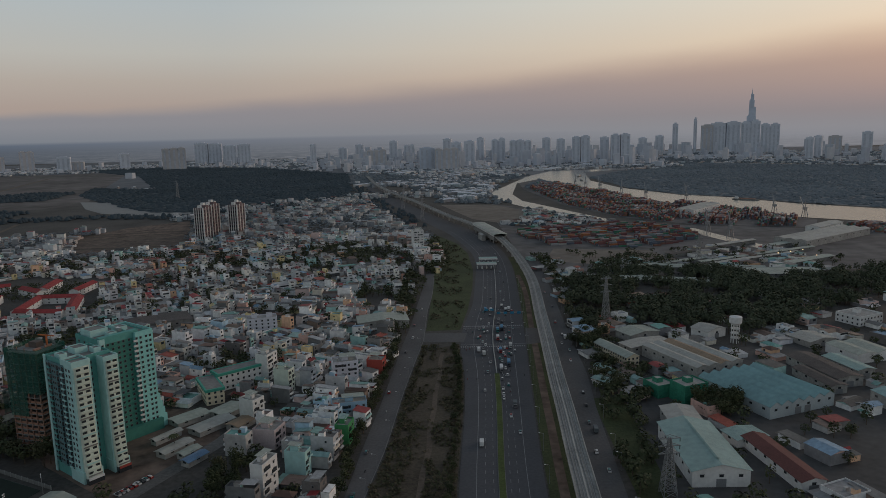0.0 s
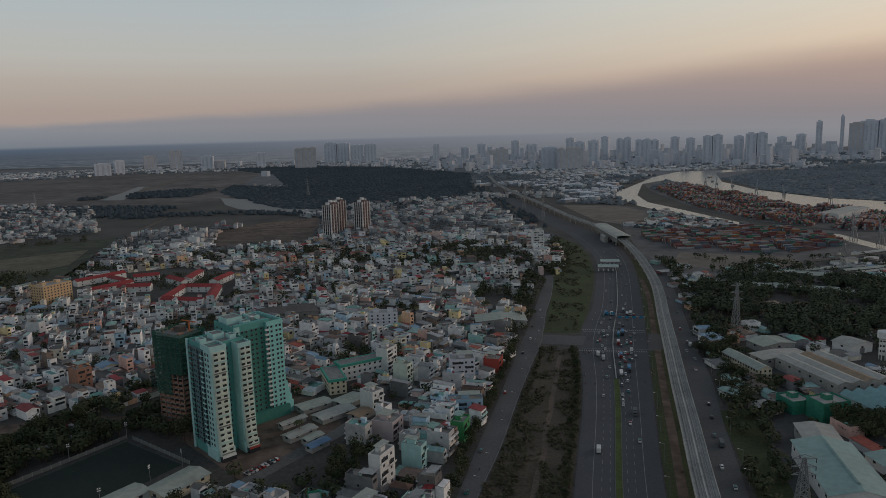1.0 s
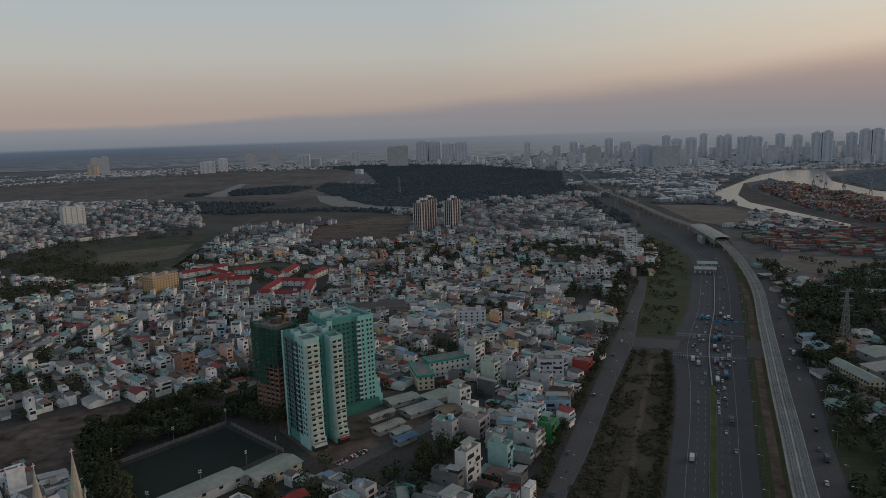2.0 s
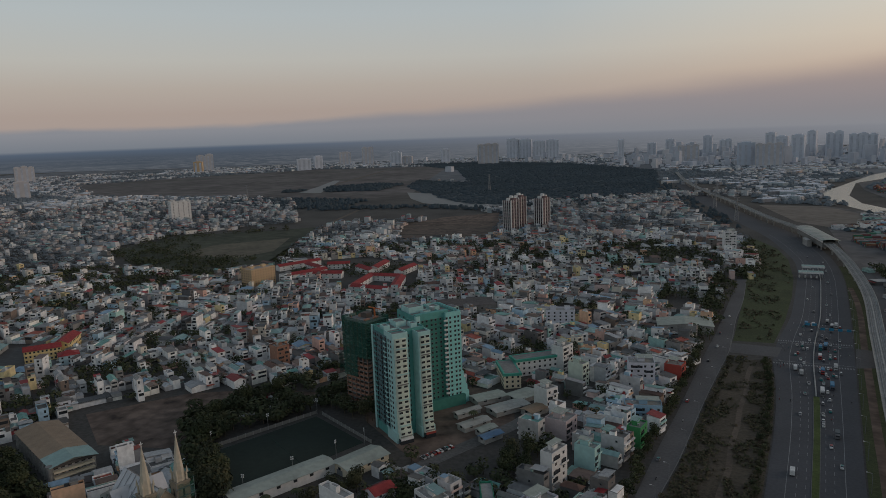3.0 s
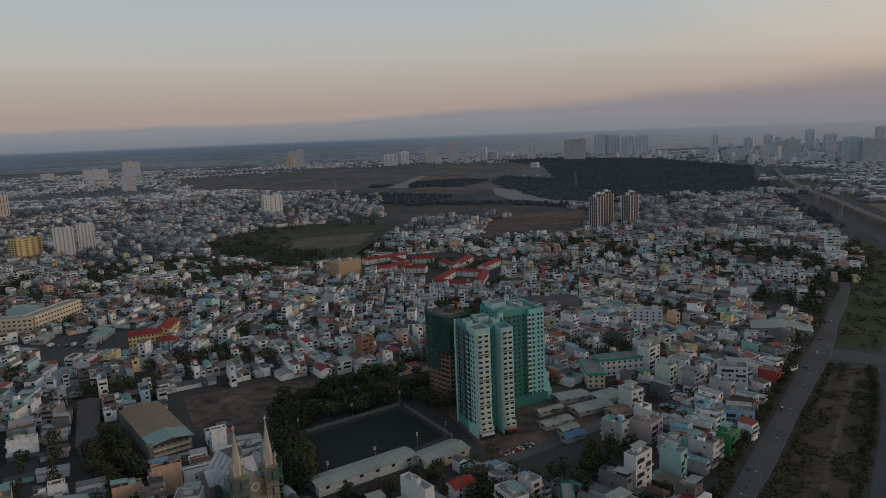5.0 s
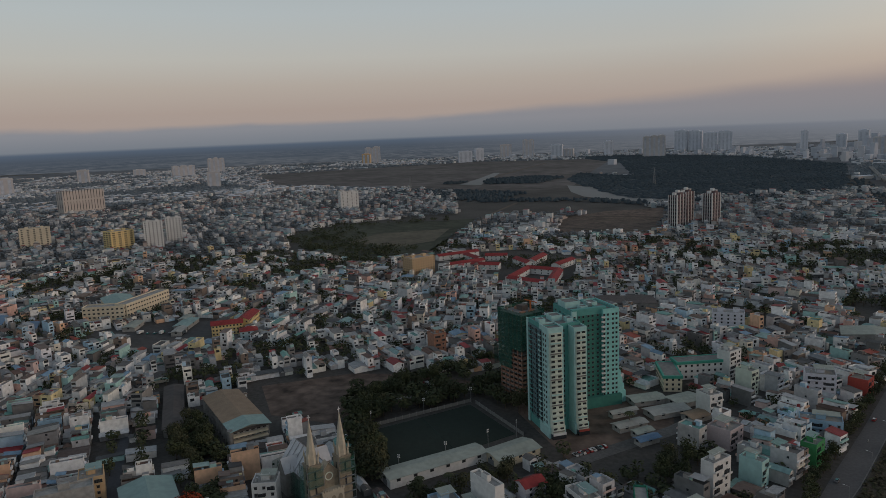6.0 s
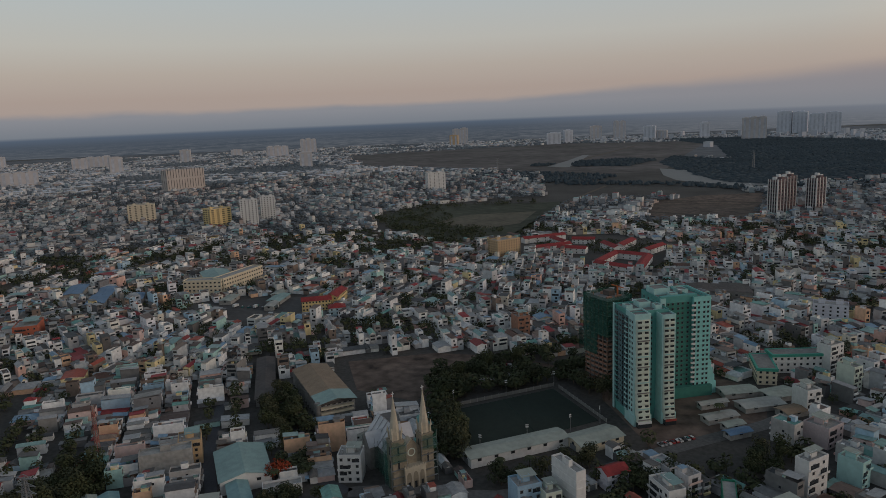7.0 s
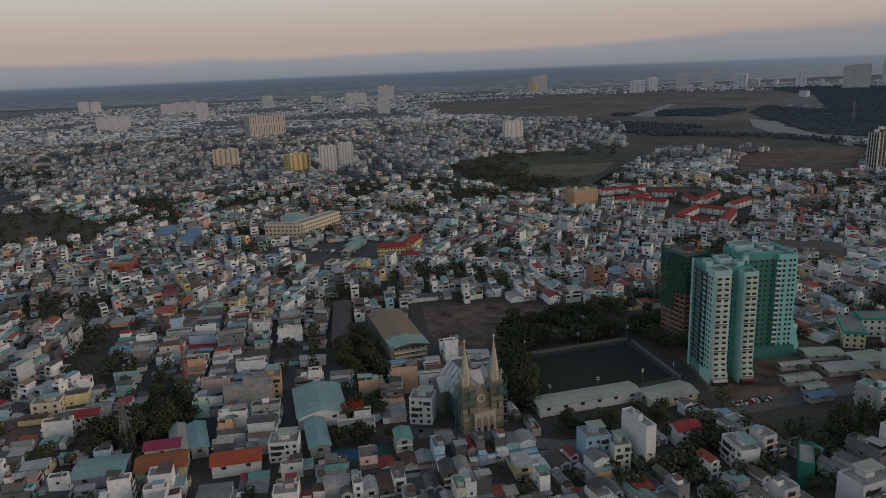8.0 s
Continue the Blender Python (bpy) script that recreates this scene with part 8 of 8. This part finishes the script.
SKY_C = [(7.75, 4425, 51, 79, 1, 1), (6.42, 4355, 51, 98, 1, 1), (3.74, 4229, 49, 115, 1, 1), (2.5, 4176, 65, 94, 1, 2), (-0.55, 4451, 52, 118, 1, 1), (-8.38, 4178, 48, 116, 1, 1), (-9.48, 4148, 47, 108, 1, 1), (-15.7, 4382, 48, 102, 1, 1), (-16.95, 4600, 50, 110, 1, 1), (31.76, 4600, 71, 81, 2, 1), (42.35, 4600, 100, 101, 2, 2), (42.85, 4354, 50, 65, 4, 1), (34.99, 4098, 78, 63, 1, 1), (33.88, 4167, 48, 74, 1, 1)]
SKY_D = [(27.72, 4366, 68, 75, 1, 1), (23.77, 4354, 51, 85, 1, 1), (54.36, 4261, 93, 85, 2, 3), (54.62, 2933, 50, 61, 2, 1), (56.75, 4003, 116, 59, 2, 3), (74.53, 2923, 119, 49, 2, 3), (75.91, 4600, 121, 63, 2, 2), (70.7, 3794, 70, 54, 2, 2), (69.44, 3925, 108, 56, 2, 3), (68.35, 3317, 53, 67, 2, 1), (63.51, 3941, 52, 64, 2, 1), (59.8, 4348, 65, 39, 2, 1)]
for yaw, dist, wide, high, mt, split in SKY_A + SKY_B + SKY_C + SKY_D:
    far_tower(yaw, dist, wide, high, {1: M_far, 2: M_far2, 3: M_far3, 4: M_orange}[mt], {1: 'hazy grey tower block', 2: 'hazy cream apartment tower block', 3: 'hazy blue-grey glass tower block', 4: 'orange-fronted distant tower block'}[mt], split=split)


def landmark(yaw, dist):
    """A very tall stepped tower with a needle."""
    x, y = -dist * math.sin(radians(yaw)), dist * math.cos(radians(yaw))
    ob = thing("skyscraper", "very tall slender grey skyscraper with stepped top and needle", "skyscraper", x, y, radians(yaw))
    for i, (w, z0, z1, u) in enumerate(((50, 0, 215, 0), (38, 215, 265, 4), (28, 265, 305, 0), (17, 305, 340, 2))):
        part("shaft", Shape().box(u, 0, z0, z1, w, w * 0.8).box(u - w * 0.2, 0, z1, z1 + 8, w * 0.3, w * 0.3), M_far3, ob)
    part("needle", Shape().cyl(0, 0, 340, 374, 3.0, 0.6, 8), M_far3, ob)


landmark(-23.3, 4650)
s = Shape()
r = random.Random(61)
for _ in range(900):
    yaw, dist = r.triangular(-38, 34, -6), r.uniform(3200, 4900)
    x, y = -dist * math.sin(radians(yaw)), dist * math.cos(radians(yaw))
    if kept(x, y, 5) or any(inside(x, y, o) for o in (RIVER_B, ISLAND, MANGROVE, MARSH)):
        continue
    h = r.choice((10, 14, 18, 22, 22, 30, 45, 65)) * (0.5 if yaw > 9 else 1) * r.uniform(0.8, 1.2)
    w = r.uniform(16, 34)
    s.box(x, y, 0, h, w, w * 0.7, r.uniform(0, 3), 0)
# these pale blue-grey stops hold the painted haze of the far city
solid("city_blocks", s, material("haze_tinted_city_render", (0.3, 0.3, 0.3), 0.9, by="island", stops=[(0.50, 0.53, 0.59), (0.54, 0.56, 0.61), (0.47, 0.50, 0.56), (0.57, 0.57, 0.60), (0.45, 0.48, 0.54)], fine=0.05, coarse=0.01, spread=0.1),
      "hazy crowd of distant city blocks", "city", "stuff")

# ---------------------------------------------------------------- vehicles
def wheel_mesh(rad, wd):
    s = Shape()
    p = [(side * wd / 2, rad * math.cos(6.2832 * i / 10), rad + rad * math.sin(6.2832 * i / 10)) for side in (-1, 1) for i in range(10)]
    s.add(p, [(i, (i + 1) % 10, 10 + (i + 1) % 10, 10 + i) for i in range(10)] + [tuple(range(10)), tuple(reversed(range(10, 20)))])
    return s.data("wheel", [M_tyre])


WHEEL, WHEEL_L, WHEEL_S = wheel_mesh(0.32, 0.22), wheel_mesh(0.5, 0.3), wheel_mesh(0.3, 0.12)


def car():
    ob = thing("car", "small saloon car on the asphalt", "car", group="cars on the roads")
    s = Shape().box(0, 0, 0.3, 0.85, 1.75, 4.4).box(0, -0.1, 0.85, 1.0, 1.7, 4.2)
    part("body", s, M_car, ob)
    part("cabin", Shape().box(0, -0.3, 1.0, 1.48, 1.55, 2.5, taper=0.8), M_glass, ob, "dark glazed cabin")
    part("roof", Shape().box(0, -0.3, 1.48, 1.54, 1.26, 2.0), M_car, ob)
    for u in (-0.8, 0.8):
        for v in (-1.35, 1.35):
            part("wheel", WHEEL, None, ob, at=pose(u, v, 0))
    return ob


def lorry(l, label):
    ob = thing("lorry", label, "lorry", group="lorries and buses")
    part("cab", Shape().box(0, l / 2 - 1.0, 0.5, 2.7, 2.3, 2.0), M_car, ob)
    part("windscreen", Shape().box(0, l / 2 + 0.02, 1.6, 2.4, 2.0, 0.08), M_glass, ob)
    part("cargo_body", Shape().box(0, -1.1, 0.9, 3.4, 2.4, l - 2.3), M_truckbox, ob)
    part("chassis", Shape().box(0, 0, 0.5, 0.9, 1.6, l - 0.6), M_tyre, ob)
    for u in (-1.0, 1.0):
        for v in (l / 2 - 1.2, -l / 2 + 1.4, -l / 2 + 2.6):
            part("wheel", WHEEL_L, None, ob, at=pose(u, v, 0))
    return ob


def motorbike():
    ob = thing("motorbike", "small dark motorbike standing on the road", "motorbike", group="motorbikes")
    part("frame", Shape().box(0, 0, 0.4, 0.8, 0.3, 1.3).box(0, 0.55, 0.7, 1.1, 0.6, 0.1), M_car, ob)
    part("saddle", Shape().box(0, -0.25, 0.8, 0.92, 0.3, 0.8), M_tyre, ob)
    for v in (-0.62, 0.62):
        part("wheel", WHEEL_S, None, ob, at=pose(0, v, 0))
    return ob


KINDS = {"car": car(), "lorry": lorry(7.5, "box lorry with plain cargo body"), "big": lorry(11, "long lorry with plain cargo body"), "bike": motorbike()}


def drive(kind, y, k, back=False):
    p, q = across(y, k), across(y + 2, k)
    d = q - p
    copy_thing(KINDS[kind], pose(p.x, p.y, 0.17, 0, 0, math.degrees(math.atan2(d.y, d.x)) - 90 + (180 if back else 0)))


vr = random.Random(71)
for y, k in ((385, 0.255), (508, 0.36), (530, 0.42), (470, 0.30), (560, 0.27), (575, 0.38), (600, 0.30), (612, 0.36), (640, 0.42), (690, 0.3), (740, 0.38), (790, 0.25), (850, 0.33), (900, 0.4), (960, 0.3), (1040, 0.4)):
    drive("lorry" if y in (385, 560, 690) else "car", y, k)
for y, k in ((425, 0.66), (441, 0.73), (400, 0.77), (455, 0.575), (462, 0.575), (473, 0.575), (480, 0.66), (492, 0.575), (500, 0.66), (512, 0.575), (515, 0.64), (525, 0.70), (532, 0.60), (540, 0.575), (545, 0.66), (552, 0.73), (556, 0.60),
             (565, 0.575), (566, 0.67), (585, 0.62), (600, 0.7), (622, 0.64), (655, 0.58), (670, 0.7), (700, 0.62), (730, 0.66), (770, 0.6), (820, 0.7), (880, 0.64), (950, 0.66), (1010, 0.7)):
    drive("big" if y in (525, 512, 622) else "lorry" if y in (441, 556, 700) else "car", y, k, True)
for _ in range(34):
    y, side = vr.uniform(545, 690), vr.random() < 0.4
    drive(vr.choice(("car", "car", "car", "lorry")), y, vr.choice((0.27, 0.34, 0.41)) if side else vr.choice((0.575, 0.64, 0.70, 0.76, 0.82)), not side)
for _ in range(40):
    y = vr.choice((vr.uniform(450, 700), vr.uniform(560, 640)))
    side = vr.random() < 0.5
    drive("bike", y, vr.uniform(0.04, 0.2) if side else vr.uniform(0.55, 0.95), not side)
for y, off in ((350, 5), (372, 9), (400, 5), (412, 8), (440, 6), (462, 6), (530, 8), (556, 6), (575, 9), (590, 5), (600, 7), (640, 8), (700, 6), (760, 8)):
    p = min(SVC_R_b, key=lambda q: abs(q.y - y))
    copy_thing(KINDS["lorry" if y in (400, 590) else "car"], pose(p.x - off, y, 0.16, 0, 0, -5 + (180 if off > 6 else 0)))
for y, off in ((330, 4), (355, 6), (378, 3), (436, 5), (470, 3), (505, 6), (560, 5), (600, 6), (640, 4), (700, 6)):
    p = min(SVC_L_a, key=lambda q: abs(q.y - y))
    copy_thing(KINDS["bike" if y in (355, 436, 505) else "car"], pose(p.x + off, y, 0.17, 0, 0, -6))
for i in range(9):
    copy_thing(KINDS["car"], pose(-168 + i * 2.5 * 0.45, 336 + i * 2.5 * 0.9, 0.14, 0, 0, 64 + vr.uniform(-8, 8)))
for i in range(7):
    copy_thing(KINDS["lorry" if i % 3 == 0 else "car"], pose(-634 + i * 6.5, 352 + i * 3.6, 0.12, 0, 0, 30 + vr.uniform(-8, 8)))
for x, y, dg in ((-318, 372, 70), (-312, 376, 75), (-305, 380, 72), (-300, 366, 80), (-322, 362, 60)):
    copy_thing(KINDS["big"], pose(x, y, 0.12, 0, 0, dg))
for i in range(12):
    copy_thing(KINDS["car"], pose(120 + (i % 6) * 4, 505 + (i // 6) * 9, 0.02, 0, 0, 20))
for ob in KINDS.values():
    for o in (*ob.children_recursive, ob):
        bpy.data.objects.remove(o)


def street_lamp(p, turn):
    ob = thing("street_lamp", "slender grey street lamp", "street lamp", p[0], p[1], turn, "street lamps")
    part("pole", Shape().cyl(0, 0, 0, 10.5, 0.13, 0.08, 6), M_steel, ob)
    part("arm", Shape().beam((0, 0, 10.4), (2.2, 0, 10.9), 0.12), M_steel, ob)
    part("lamp_head", Shape().box(2.4, 0, 10.8, 11.0, 0.9, 0.35), M_white, ob)


for i in range(14):
    y = 300 + i * 38
    p = across(y, 1.0)
    street_lamp((p.x + 2.0, p.y), math.pi)
    q = min(SVC_R_b, key=lambda w: abs(w.y - y))
    street_lamp((q.x + 1.5, q.y), math.pi)
lane("verge_red_earth", [(p.x - 8.5, p.y) for p in RAIL if p.y < 900][::3], 5, "strip of bare red earth beside the viaduct", M_dirt, 0.125)
for i in range(9):
    y = 320 + i * 40
    p = min(SVC_L_b, key=lambda w: abs(w.y - y))
    street_lamp((p.x + 1.0, p.y), math.pi)


# lit yard lamps beside the sidings
M_lit = bpy.data.materials.new("lit_lamp")
M_lit.use_nodes = True
lit = M_lit.node_tree.nodes["Principled BSDF"]
lit.inputs["Emission Color"].default_value = (1.0, 0.62, 0.24, 1)
lit.inputs["Emission Strength"].default_value = 2.2
for x, y in ((434, 907), (455, 917), (476, 927), (473, 886)):
    ob = thing("yard_lamp", "tall yard lamp with a lit warm head", "yard lamp", x, y, 0.0, "yard lamps")
    part("pole", Shape().cyl(0, 0, 0, 11.5, 0.16, 0.1, 6), M_steel, ob)
    part("lamp_head", Shape().box(0, -0.2, 11.5, 12.2, 1.0, 0.8), M_lit, ob, "glowing warm lamp head")
